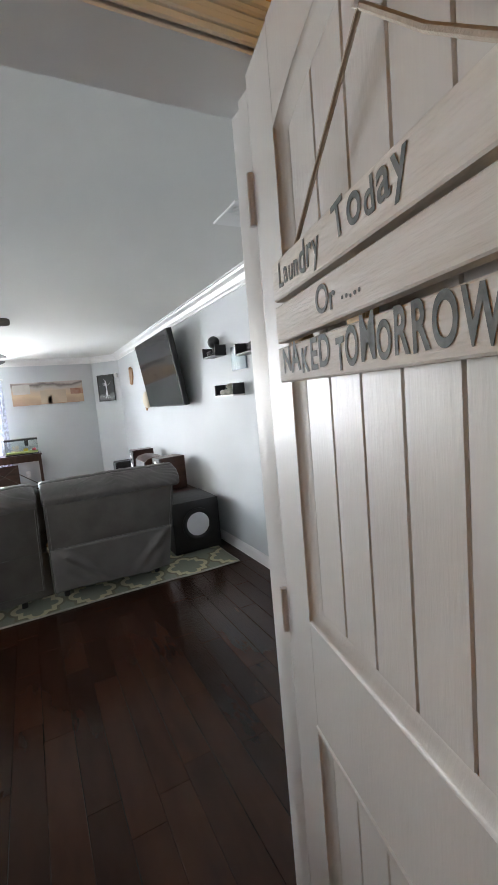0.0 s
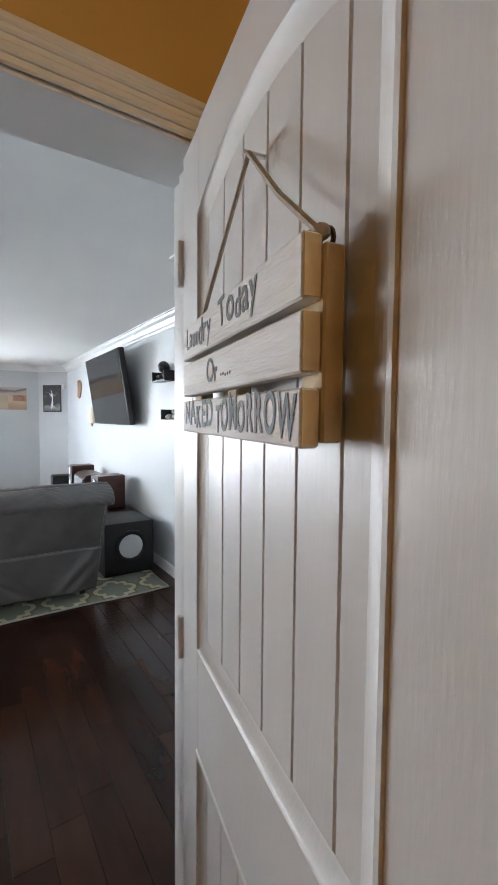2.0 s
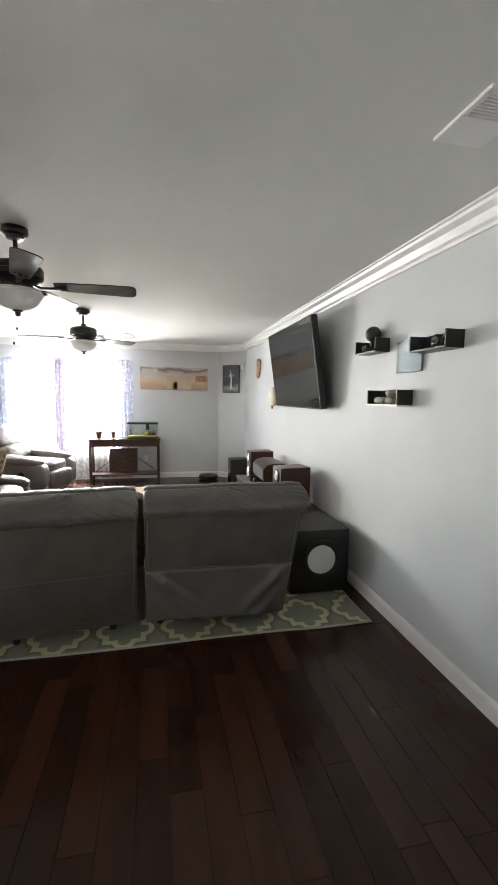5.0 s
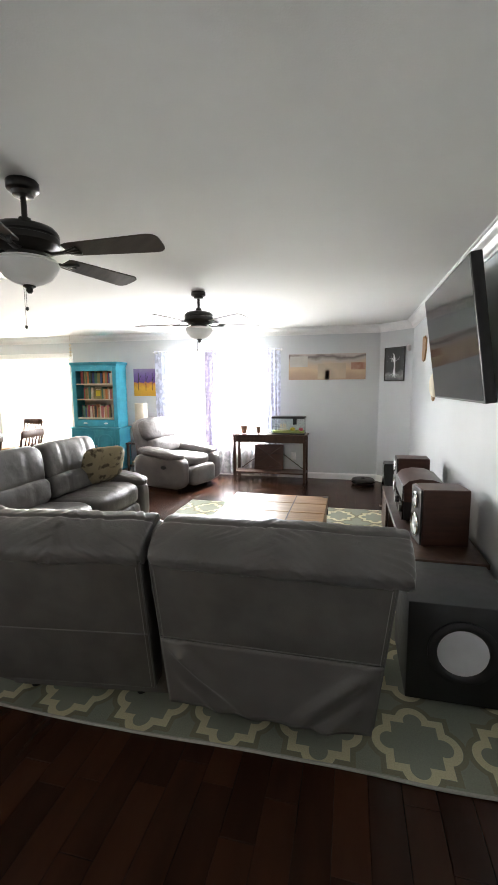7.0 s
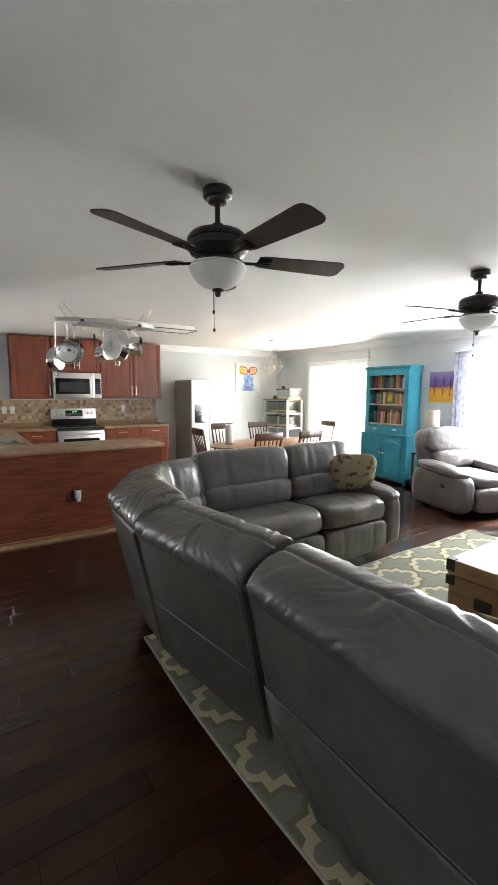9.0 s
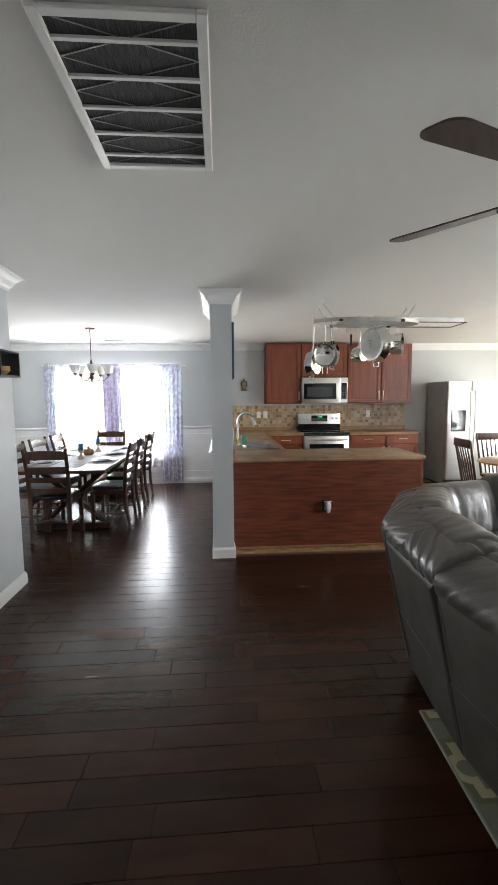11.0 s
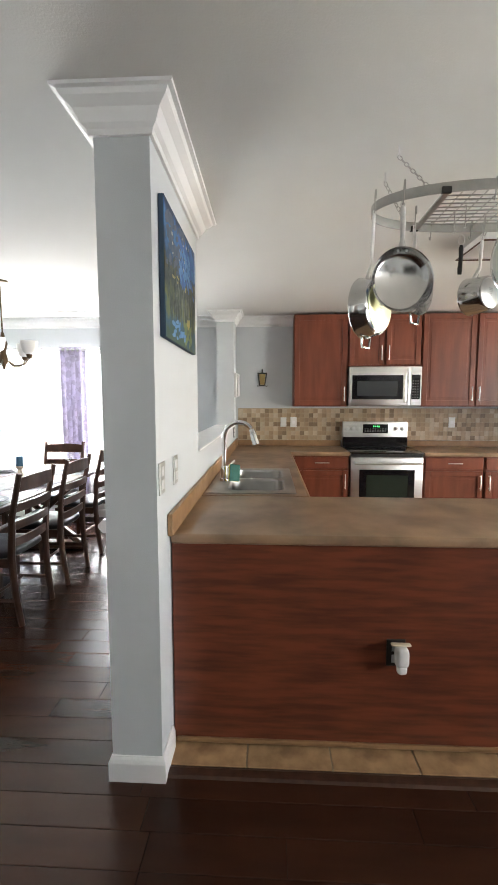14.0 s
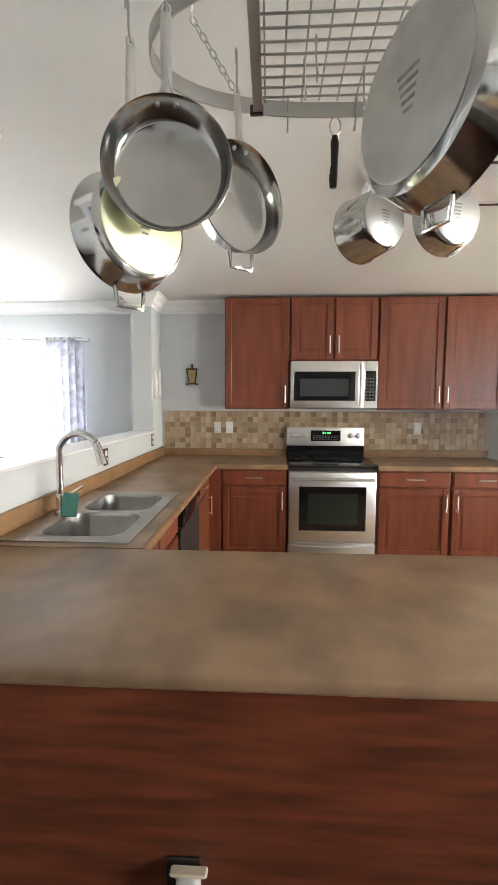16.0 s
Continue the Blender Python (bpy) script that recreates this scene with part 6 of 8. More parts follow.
for sx, sy in ((-1, -1), (1, -1), (-1, 1), (1, 1)):
    p0 = Vector((RCX + sx * RAX * 0.72, RCY + sy * 0.36, RZ + 0.02))
    p1 = Vector((RCX + sx * 0.10, RCY + sy * 0.46, H - 0.045))
    bm = bmesh.new()
    n_ = 9
    for k in range(n_):
        a, b = p0.lerp(p1, k / n_), p0.lerp(p1, (k + 1.25) / n_)
        mid, d = (a + b) / 2, (b - a)
        side = d.cross(Vector((0, 0, 1)) if k % 2 else Vector((1, 0, 0))).normalized() * 0.007
        L = d.length / 2
        dn_ = d.normalized()
        tube(bm, [mid + dn_ * L * math.cos(t) + side * math.sin(t) for t in [radians(45 * q) for q in range(8)]], 0.0018, 5, closed=True)
    part("chain", bm, GALV, pr)
    hk = tube(bmesh.new(), [p1 + Vector((0, 0, 0.044)), p1 + Vector((0, 0, 0.02)), p1 + Vector((0.012, 0, 0.004)), p1 + Vector((0, 0, -0.008)), p1 + Vector((-0.014, 0, 0.004)), p1 + Vector((-0.014, 0, 0.018))], 0.003, 6)
    part("ceiling_hook", hk, WHITEP, pr)


def rack_hook(x, y, drop=0.075):
    z = RZ + 0.02
    bm = tube(bmesh.new(), [(x + 0.012, y, z - 0.03), (x + 0.010, y, z + 0.004), (x, y, z + 0.008), (x - 0.005, y, z - 0.01), (x - 0.004, y, z - drop * 0.7), (x - 0.012, y, z - drop), (x - 0.022, y, z - drop * 0.9), (x - 0.024, y, z - drop * 0.75)], 0.0025, 6)
    part("hook", bm, GALV, pr)


def pan(name, hook, face, radius, depth, handle, label, roll=0.0, helper=True, category="pan", shine=None, disc=None):
    """A pan hanging by its handle from a hook; face: degrees of the way in which its inside looks."""
    hx, hy, hz = hook
    p = thing(name, label, category, T((hx, hy, hz)) @ Matrix.Rotation(radians(face), 4, "Z") @ Matrix.Rotation(radians(roll), 4, "X") @ T((0, 0, 0)), "hanging pans")
    cz = -handle - radius
    mm = T((0, 0, cz)) @ Matrix.Rotation(radians(90), 4, "Y")     # local axis along +x
    r = radius
    part("bowl", lathe(bmesh.new(), [(0, -depth / 2), (r * 0.80, -depth / 2), (r * 0.90, -depth / 2 + 0.008), (r * 0.985, depth / 2 - 0.006), (r * 1.02, depth / 2), (r * 1.01, depth / 2 + 0.002), (r * 0.965, depth / 2 - 0.006), (r * 0.88, -depth / 2 + 0.012), (r * 0.78, -depth / 2 + 0.005), (0, -depth / 2 + 0.004)], 40, mm), shine or POLISH, p)
    part("base_disc", lathe(bmesh.new(), [(0, -depth / 2 - 0.005), (r * 0.76, -depth / 2 - 0.005), (r * 0.79, -depth / 2 - 0.003), (r * 0.79, -depth / 2)], 40, mm), disc or BRUSHED, p, "brushed base with a stamped mark")
    mk = bmesh.new()
    for k in range(5):
        box(mk, -depth / 2 - 0.0056, -depth / 2 - 0.0051, -r * (0.16 - 0.02 * k), r * (0.16 - 0.025 * k), cz + r * (0.20 - 0.09 * k), cz + r * (0.24 - 0.09 * k))
    part("stamp_mark", mk, STAMP, p, smooth=False)
    xo = depth / 2 - 0.012
    hd = tube(bmesh.new(), [(0.0, 0, -0.012), (0.004, 0, -handle * 0.45), (0.006, 0, -handle * 0.8), (xo * 0.8, 0, -handle - 0.002)], [0.010, 0.012, 0.009, 0.008], 8, 0.5)
    tube(hd, [(xo * 0.8, -0.018, -handle - 0.012), (0.006, 0, -handle * 0.72), (xo * 0.8, 0.018, -handle - 0.012)], 0.005, 6)
    part("handle", hd, STEEL, p)
    part("hanging_loop", tube(bmesh.new(), [(0.0, 0.008 * math.cos(t), -0.004 + 0.010 * math.sin(t)) for t in [radians(45 * q) for q in range(8)]], 0.0025, 6, closed=True), STEEL, p)
    if helper:
        hl = tube(bmesh.new(), [(xo, -0.035, cz - r * 0.97), (xo, -0.03, cz - r - 0.035), (xo, 0.03, cz - r - 0.035), (xo, 0.035, cz - r * 0.97)], 0.005, 8)
        part("helper_handle", hl, POLISH, p)
    return p


BRUSHED = mat("scratched_brushed_steel", (0.62, 0.62, 0.60), 0.42, 1.0, second=(0.50, 0.50, 0.48), scale=14, detail=9, bump=0.06, bump_scale=90, spread=(0.3, 0.75))
# plain steel base whose colour holds a yellow-green reflection of the outdoors
REFLECTBASE = mat("steel_with_green_reflection_tint", (0.80, 0.82, 0.56), 0.40, 0.9, second=(0.70, 0.72, 0.50), scale=8, detail=6)
STAMP = mat("grey_stamped_mark", (0.22, 0.22, 0.21), 0.6, 0.5, second=(0.40, 0.40, 0.38), scale=60)
# (name, centre, radius, depth, way the inside looks, label)
PANS = (
    ("frying_pan", (-2.82, 3.83, 1.905), 0.12, 0.045, 8, "polished steel frying pan hanging on the rack"),
    ("saute_pan", (-2.89, 3.740, 1.822), 0.12, 0.07, 229, "deep steel saute pan hanging on the rack"),
    ("saute_pan", (-3.04, 3.945, 1.94), 0.122, 0.055, 42, "steel pan with loop handle hanging on the rack"),
    ("saucepan", (-3.18, 4.295, 1.935), 0.085, 0.10, 209, "small steel saucepan hanging on the rack"),
    ("saute_pan", (-2.80, 4.308, 2.00), 0.174, 0.085, 114, "large steel saute pan with loop handles hanging on the rack"),
    ("saucepan", (-3.18, 4.50, 1.955), 0.095, 0.05, 200, "small dark-bottomed steel pan hanging on the rack"),
    ("saucepan", (-2.98, 4.60, 2.02), 0.11, 0.12, 60, "deep steel pot hanging on the rack"))
for nm_, (hx_, hy_, hz_), r_, d_, face_, lab_ in PANS:
    rack_hook(hx_ + 0.012, hy_)
    top_z = RZ - 0.051
    pan(nm_, (hx_, hy_, top_z), face_, r_, d_, top_z - hz_ - r_, lab_, helper=nm_ == "saute_pan", disc=REFLECTBASE if hy_ < 3.8 else None)
for k in range(7):
    rack_hook(RCX + (0.197 if k % 2 else -0.197), RCY - 0.22 + 0.09 * k, 0.07)
for x, y, up_ in ((-3.02, 4.10, 0.0), (-3.05, 4.24, 0.0), (-2.96, 4.12, 0.004)):
    sh = [(x + 0.011 * math.cos(a), y, RZ - 0.012 + 0.011 * math.sin(a)) for a in (2.8, 2.0, 1.2, 0.4)] + [(x + 0.006, y, RZ - 0.04), (x - 0.006, y + 0.004, RZ - 0.066)] + [(x + 0.012 * math.cos(a), y + 0.004, RZ - 0.078 + 0.012 * math.sin(a)) for a in (3.5, 4.4, 5.3, 6.2)]
    part("s_hook", tube(bmesh.new(), sh, 0.0022, 6), GALV, pr)
for k in range(4):
    t = radians((28, 152, 208, 332)[k])
    yy = RCY + RAY * (abs(math.sin(t)) ** 0.75) * (1 if math.sin(t) > 0 else -1)
    part("clamp", B(RCX + RAX * math.cos(t) - 0.007, RCX + RAX * math.cos(t) + 0.007, yy - 0.018, yy + 0.018, RZ - 0.021, RZ + 0.003, bevel=0.002), BLACKM, pr, "black wire clamp", smooth=False)
ut = thing("kitchen_tool", "black handled kitchen tool hanging on a ring", "utensil", pose(-3.15, 4.19, RZ - 0.05))
part("split_ring", tube(bmesh.new(), [(0, 0.014 * math.cos(t), -0.02 + 0.022 * math.sin(t)) for t in [radians(36 * q) for q in range(10)]], 0.0022, 6, closed=True), STEEL, ut)
part("handle", tube(bmesh.new(), [(0, 0, -0.042), (0, 0, -0.06), (0, 0, -0.11), (0, -0.002, -0.145), (0, -0.002, -0.17)], [0.007, 0.011, 0.009, 0.011, 0.009], 10, 0.6), BLACKP, ut)

# small things on kitchen walls
def plate(name, label, x, y, z, w, h, normal, material=None, slots=2, category="outlet"):
    """A wall plate centred at a point; normal: '+x' or '+y'."""
    m = pose(x, y, z, 0, 0, 0 if normal == "+x" else (90 if normal == "+y" else -90))
    p = thing(name, label, category, m)
    part("cover", B(0, 0.006, -w / 2, w / 2, -h / 2, h / 2, bevel=0.002), material or WHITEP, p, smooth=False)
    for k in range(slots):
        zc = (k - (slots - 1) / 2) * h * 0.42
        part("socket", B(0.006, 0.0075, -w * 0.23, w * 0.23, zc - h * 0.15, zc + h * 0.15, bevel=0.0005), WHITEP if material else CONE, p, smooth=False)
    return p


plate("wall_outlet", "steel outlet cover on the grey wall", -2.66, 2.931, 1.165, 0.075, 0.12, "+y", GALV)
plate("wall_outlet", "steel outlet cover on the grey wall", -2.89, 2.931, 1.16, 0.075, 0.12, "+y", GALV)
plate("wall_outlet", "dark outlet cover above the splash strip", -4.75, 2.931, 1.09, 0.075, 0.115, "+y", BLACKM)
plate("wall_outlet", "dark outlet cover above the splash strip", -5.9, 2.931, 1.10, 0.075, 0.115, "+y", BLACKM)
plate("wall_outlet", "steel switch plate on the tile backsplash", -6.262, 3.50, 1.20, 0.07, 0.115, "+x", STEEL)
plate("wall_switch", "white switch plate on the tile backsplash", -6.262, 3.62, 1.20, 0.075, 0.12, "+x", slots=1)
plate("wall_outlet", "white outlet plate on the tile backsplash", -6.262, 5.48, 1.20, 0.075, 0.12, "+x", slots=1)
po = plate("wall_outlet", "steel outlet on the peninsula panel", -2.7895, 3.85, 0.43, 0.075, 0.115, "+x", BLACKM)
af = thing("air_freshener", "white plug-in air freshener on the peninsula outlet", "air freshener", pose(-2.782, 3.865, 0.40))
part("body", puff(bmesh.new(), T((0.025, 0, 0.03)), 0.05, 0.055, 0.085, 3.5, 8), WHITEP, af)
part("refill", puff(bmesh.new(), T((0.03, 0, -0.018)), 0.035, 0.04, 0.04, 3, 8), FROST, af)
part("cap", B(0.0, 0.025, -0.04, 0.04, 0.07, 0.078, bevel=0.004), CREAM, af, "tan cap", smooth=False)
sc_ = thing("wall_sconce", "small black and amber lantern shaped wall ornament", "ornament", pose(-6.278, 3.245, 1.71))
AMBER = mat("amber_glass", (0.30, 0.22, 0.08), 0.3, scale=30)
part("panel", lathe(bmesh.new(), [(0, -0.065), (0.036, -0.065), (0.052, 0.06), (0, 0.06)], 4, T((0.012, 0, 0)) @ Matrix.Rotation(radians(45), 4, "Z"), 1.0, 1.0), AMBER, sc_)
fr_ = bmesh.new()
for s in (-1, 1):
    tube(fr_, [(0.03, s * 0.028, -0.075), (0.03, s * 0.052, 0.07)], 0.006, 6)
    tube(fr_, [(0.03, s * 0.028, -0.075), (0.03, s * 0.055, -0.085), (0.03, s * 0.058, -0.07)], 0.005, 6)
tube(fr_, [(0.03, -0.056, 0.07), (0.03, 0.056, 0.07)], 0.008, 6)
tube(fr_, [(0.03, -0.03, -0.075), (0.03, 0.03, -0.075)], 0.006, 6)
tube(fr_, [(0.02, 0, 0.07), (0.02, 0, 0.12)], 0.009, 6)
for k in range(3):
    tube(fr_, [(0.035, -0.03, -0.04 + k * 0.035), (0.035, 0, -0.025 + k * 0.035), (0.035, 0.03, -0.04 + k * 0.035)], 0.003, 5)
part("frame", fr_, BLACKM, sc_)
ph = thing("wall_phone", "white slim wall phone on the end wall", "phone", pose(-6.03, 2.931, 1.62))
part("cradle", B(-0.05, 0.05, 0.0, 0.03, -0.13, 0.15, bevel=0.008, seg=2), WHITEP, ph)
part("handset", B(-0.025, 0.03, 0.031, 0.055, -0.12, 0.14, bevel=0.01, seg=2), WHITEP, ph)


def canvas(name, label, m, w, h, material, depth=0.03, side=None):
    """A stretched canvas; local face towards +x, width along y."""
    p = thing(name, label, "painting", m)
    part("stretcher", B(0.0005, depth - 0.002, -w / 2, w / 2, -h / 2, h / 2, bevel=0.002), side or WHITEP, p, smooth=False)
    part("canvas", B(depth - 0.002, depth, -w / 2 + 0.001, w / 2 - 0.001, -h / 2 + 0.001, h / 2 - 0.001), material, p, smooth=False)
    return p


def painted(name, bands, scale, warp=1.5, axis=2):
    """Brushed colours laid in bands along one axis of the object, broken up by noise. bands: (place, colour)."""
    m = bpy.data.materials.new(name)
    m.use_nodes = True
    n, link = m.node_tree.nodes, m.node_tree.links.new
    b = n["Principled BSDF"]
    b.inputs["Roughness"].default_value = 0.6
    co = n.new("ShaderNodeTexCoord")
    sep = n.new("ShaderNodeSeparateXYZ")
    link(co.outputs["Generated"], sep.inputs[0])
    nz = n.new("ShaderNodeTexNoise")
    nz.inputs["Scale"].default_value, nz.inputs["Detail"].default_value = scale, 6
    link(co.outputs["Object"], nz.inputs["Vector"])
    ma = n.new("ShaderNodeMath")
    ma.operation = "MULTIPLY_ADD"
    sb = n.new("ShaderNodeMath")
    sb.operation = "SUBTRACT"
    sb.inputs[1].default_value = 0.5
    link(nz.outputs[0], sb.inputs[0])
    link(sb.outputs[0], ma.inputs[0])
    ma.inputs[1].default_value = warp
    link(sep.outputs[axis], ma.inputs[2])
    ramp = n.new("ShaderNodeValToRGB")
    e = ramp.color_ramp.elements
    while len(e) < len(bands):
        e.new(0.5)
    for el, (pos, col) in zip(e, bands):
        el.position, el.color = pos, (*col, 1)
    link(ma.outputs[0], ramp.inputs[0])
    link(ramp.outputs[0], b.inputs["Base Color"])
    return m


NIGHT = painted("blue_townscape_paint", [(0.0, (0.04, 0.07, 0.04)), (0.14, (0.02, 0.075, 0.14)), (0.28, (0.13, 0.15, 0.045)), (0.42, (0.028, 0.04, 0.045)), (0.54, (0.055, 0.065, 0.055)), (0.62, (0.085, 0.075, 0.03)), (0.68, (0.02, 0.045, 0.09)), (0.8, (0.05, 0.17, 0.35)), (0.9, (0.025, 0.08, 0.22)), (1.0, (0.015, 0.03, 0.07))], 13, 0.6)
NAVY = mat("dark_blue_canvas_edge", (0.02, 0.045, 0.085), 0.7, second=(0.03, 0.06, 0.09), scale=12)
SLATEP = mat("grey_brush_strokes", (0.085, 0.10, 0.095), 0.7, second=(0.03, 0.04, 0.04), scale=40)
cv = canvas("canvas_painting", "blue and green night townscape canvas on the grey wall", pose(-3.0, 2.931, 1.935, 0, 0, 90), 0.63, 0.50, NIGHT, 0.022, NAVY)
STONEP = mat("grey_green_oil_paint", (0.16, 0.18, 0.15), 0.6, second=(0.11, 0.13, 0.11), scale=30)
r7 = random.Random(3)


def daubs(name, parent, colour, count, y_range, z_range, size, lean, height):
    """Short thick brush strokes laid over the canvas."""
    bm = bmesh.new()
    for k in range(count):
        y, z = r7.uniform(*y_range), r7.uniform(*z_range)
        ln, wd_ = size[0] * r7.uniform(0.6, 1.3), size[1] * r7.uniform(0.7, 1.3)
        a = radians(lean + r7.uniform(-14, 14))
        u, v_ = Vector((0, math.cos(a), math.sin(a))), Vector((0, -math.sin(a), math.cos(a)))
        x = 0.0221 + height * (k + 1) / count
        ring_ = [bm.verts.new(Vector((x, y, z)) + u * ln * c0 + v_ * wd_ * c1) for c0, c1 in ((-0.5, 0.1), (-0.3, 0.5), (0.3, 0.5), (0.5, 0.0), (0.3, -0.5), (-0.35, -0.45))]
        bm.faces.new(ring_)
    return tagged(part(name, bm, colour, parent, smooth=False), kind="stuff")


PALEBLUE = mat("pale_blue_oil_paint", (0.06, 0.17, 0.38), 0.55, second=(0.12, 0.26, 0.46), scale=30)
DEEPBLUE = mat("deep_blue_oil_paint", (0.025, 0.08, 0.26), 0.55, second=(0.04, 0.13, 0.36), scale=30)
DUSK = mat("slate_oil_paint", (0.10, 0.115, 0.15), 0.6, second=(0.06, 0.08, 0.12), scale=30)
LAMPS = mat("lamp_yellow_oil_paint", (0.40, 0.32, 0.08), 0.55, second=(0.30, 0.26, 0.10), scale=40)
MOSS = mat("moss_oil_paint", (0.10, 0.15, 0.07), 0.55, second=(0.17, 0.21, 0.07), scale=30)
daubs("painted_sky", cv, DUSK, 60, (-0.27, 0.05), (0.03, 0.23), (0.09, 0.022), 20, 0.0006)
daubs("painted_sky", cv, DEEPBLUE, 60, (-0.05, 0.28), (0.00, 0.22), (0.08, 0.020), -24, 0.0010)
daubs("painted_sky", cv, PALEBLUE, 46, (-0.06, 0.18), (0.03, 0.16), (0.06, 0.018), -30, 0.0014)
daubs("painted_stars", cv, CREAM, 12, (-0.2, 0.24), (0.06, 0.21), (0.014, 0.012), 0, 0.0017)
daubs("painted_wall", cv, SLATEP, 60, (-0.28, 0.28), (-0.13, 0.01), (0.12, 0.014), 88, 0.0008)
daubs("painted_reflections", cv, STONEP, 16, (-0.20, 0.20), (-0.10, -0.03), (0.11, 0.010), 90, 0.0012)
daubs("painted_lamps", cv, LAMPS, 14, (-0.26, 0.16), (-0.005, 0.022), (0.020, 0.010), 10, 0.0018)
daubs("painted_water", cv, PALEBLUE, 22, (-0.18, 0.04), (-0.23, -0.16), (0.06, 0.016), 10, 0.0012)
daubs("painted_bank", cv, MOSS, 34, (0.02, 0.20), (-0.23, -0.14), (0.05, 0.018), 50, 0.0016)
daubs("painted_moon", cv, LAMPS, 9, (0.10, 0.16), (-0.15, -0.12), (0.035, 0.02), 20, 0.0022)


# ---- living room: along the north wall ----
cs = thing("console_table", "dark stained console table with X side frame by the window", "console table", pose(0.26, 8.94, 0))
CW, CD = 0.60, 0.185
part("top", B(-CW, CW, -CD, CD, 0.735, 0.762, bevel=0.004), DARKWOOD, cs, smooth=False)
part("apron", B(-CW + 0.04, CW - 0.04, -CD + 0.02, CD - 0.02, 0.63, 0.734, bevel=0.002), DARKWOOD, cs, smooth=False)
part("lower_shelf", B(-CW + 0.02, CW - 0.02, -CD + 0.02, CD - 0.02, 0.13, 0.155, bevel=0.003), DARKWOOD, cs, smooth=False)
for sx in (-1, 1):
    for sy in (-1, 1):
        x0, x1 = sorted((sx * (CW - 0.015), sx * (CW - 0.06)))
        y0, y1 = sorted((sy * (CD - 0.012), sy * (CD - 0.055)))
        part("leg", B(x0, x1, y0, y1, 0, 0.733, bevel=0.003), DARKWOOD, cs, smooth=False)
xp = bmesh.new()
for s in (-1, 1):
    tube(xp, [(s * 0.52, CD - 0.04, 0.16), (-s * 0.52 * 0.2, CD - 0.04, 0.62)], 0.012, 6, 0.6)
part("cross_brace", xp, DARKWOOD, cs)
sg = thing("folded_tray", "dark brown wooden panel leaning under the console table", "panel", pose(0.22, 8.98, 0.156, -6, 0, 0))
part("panel", B(-0.24, 0.24, -0.01, 0.01, 0.06, 0.42, bevel=0.003), WALNUT, sg, smooth=False)
part("foot_rail", B(-0.24, 0.24, -0.02, 0.02, 0.0, 0.06, bevel=0.003), WALNUT, sg, smooth=False)
xp = tube(bmesh.new(), [(-0.22, -0.013, 0.08), (0.22, -0.013, 0.40)], 0.007, 6, 0.5)
tube(xp, [(0.22, -0.014, 0.08), (-0.22, -0.014, 0.40)], 0.007, 6, 0.5)
part("x_trim", xp, DARKWOOD, sg)

aq = thing("aquarium", "small glass fish tank with black lid and gravel on the console", "aquarium", pose(0.56, 8.93, 0.7625))
AW, AD, AH = 0.255, 0.13, 0.27
for a in ((-AW, AW, -AD, -AD + 0.004), (-AW, AW, AD - 0.004, AD), (-AW, -AW + 0.004, -AD + 0.004, AD - 0.004), (AW - 0.004, AW, -AD + 0.004, AD - 0.004)):
    gpn = part("glass_side", B(a[0], a[1], a[2], a[3], 0.02, AH - 0.02), GLASS, aq, smooth=False)
    gpn.visible_shadow = False
part("base_trim", B(-AW - 0.004, AW + 0.004, -AD - 0.004, AD + 0.004, 0, 0.02, bevel=0.003), BLACKP, aq, smooth=False)
part("lid", B(-AW - 0.006, AW + 0.006, -AD - 0.006, AD + 0.006, AH - 0.02, AH + 0.01, bevel=0.006, seg=2), BLACKP, aq)
GRAV = mat("yellow_green_gravel", (0.42, 0.40, 0.10), 0.9, second=(0.2, 0.3, 0.12), scale=90, bump=0.8, bump_scale=120)
part("gravel", puff(bmesh.new(), T((0, 0, 0.038)), AW * 1.95, AD * 1.9, 0.036, 8, 12, 0.004, 20), GRAV, aq)
part("filter", B(0.05, 0.11, 0.06, 0.12, 0.14, AH - 0.021, bevel=0.006), BLACKP, aq)
YEL, PNK = mat("yellow_ornament", (0.65, 0.5, 0.05), 0.5, scale=20), mat("pink_ornament", (0.65, 0.12, 0.16), 0.5, scale=20)
part("ornament", puff(bmesh.new(), T((0.06, -0.03, 0.078)), 0.08, 0.07, 0.06, 2.2, 8, 0.006, 20), YEL, aq, "yellow ornament")
part("ornament", puff(bmesh.new(), T((0.19, -0.03, 0.075)), 0.07, 0.06, 0.055, 2.2, 8, 0.006, 20), PNK, aq, "pink ornament")
shp = tube(bmesh.new(), [(-0.17, 0, 0.07), (-0.10, 0, 0.06), (-0.03, 0, 0.075)], [0.012, 0.02, 0.008], 8)
for x in (-0.13, -0.09, -0.06):
    tube(shp, [(x, 0, 0.07), (x, 0, 0.17)], 0.004, 5)
    box(shp, x - 0.015, x + 0.015, -0.002, 0.002, 0.10, 0.155)
part("sunken_ship", shp, CREAM, aq, "pale model ship")


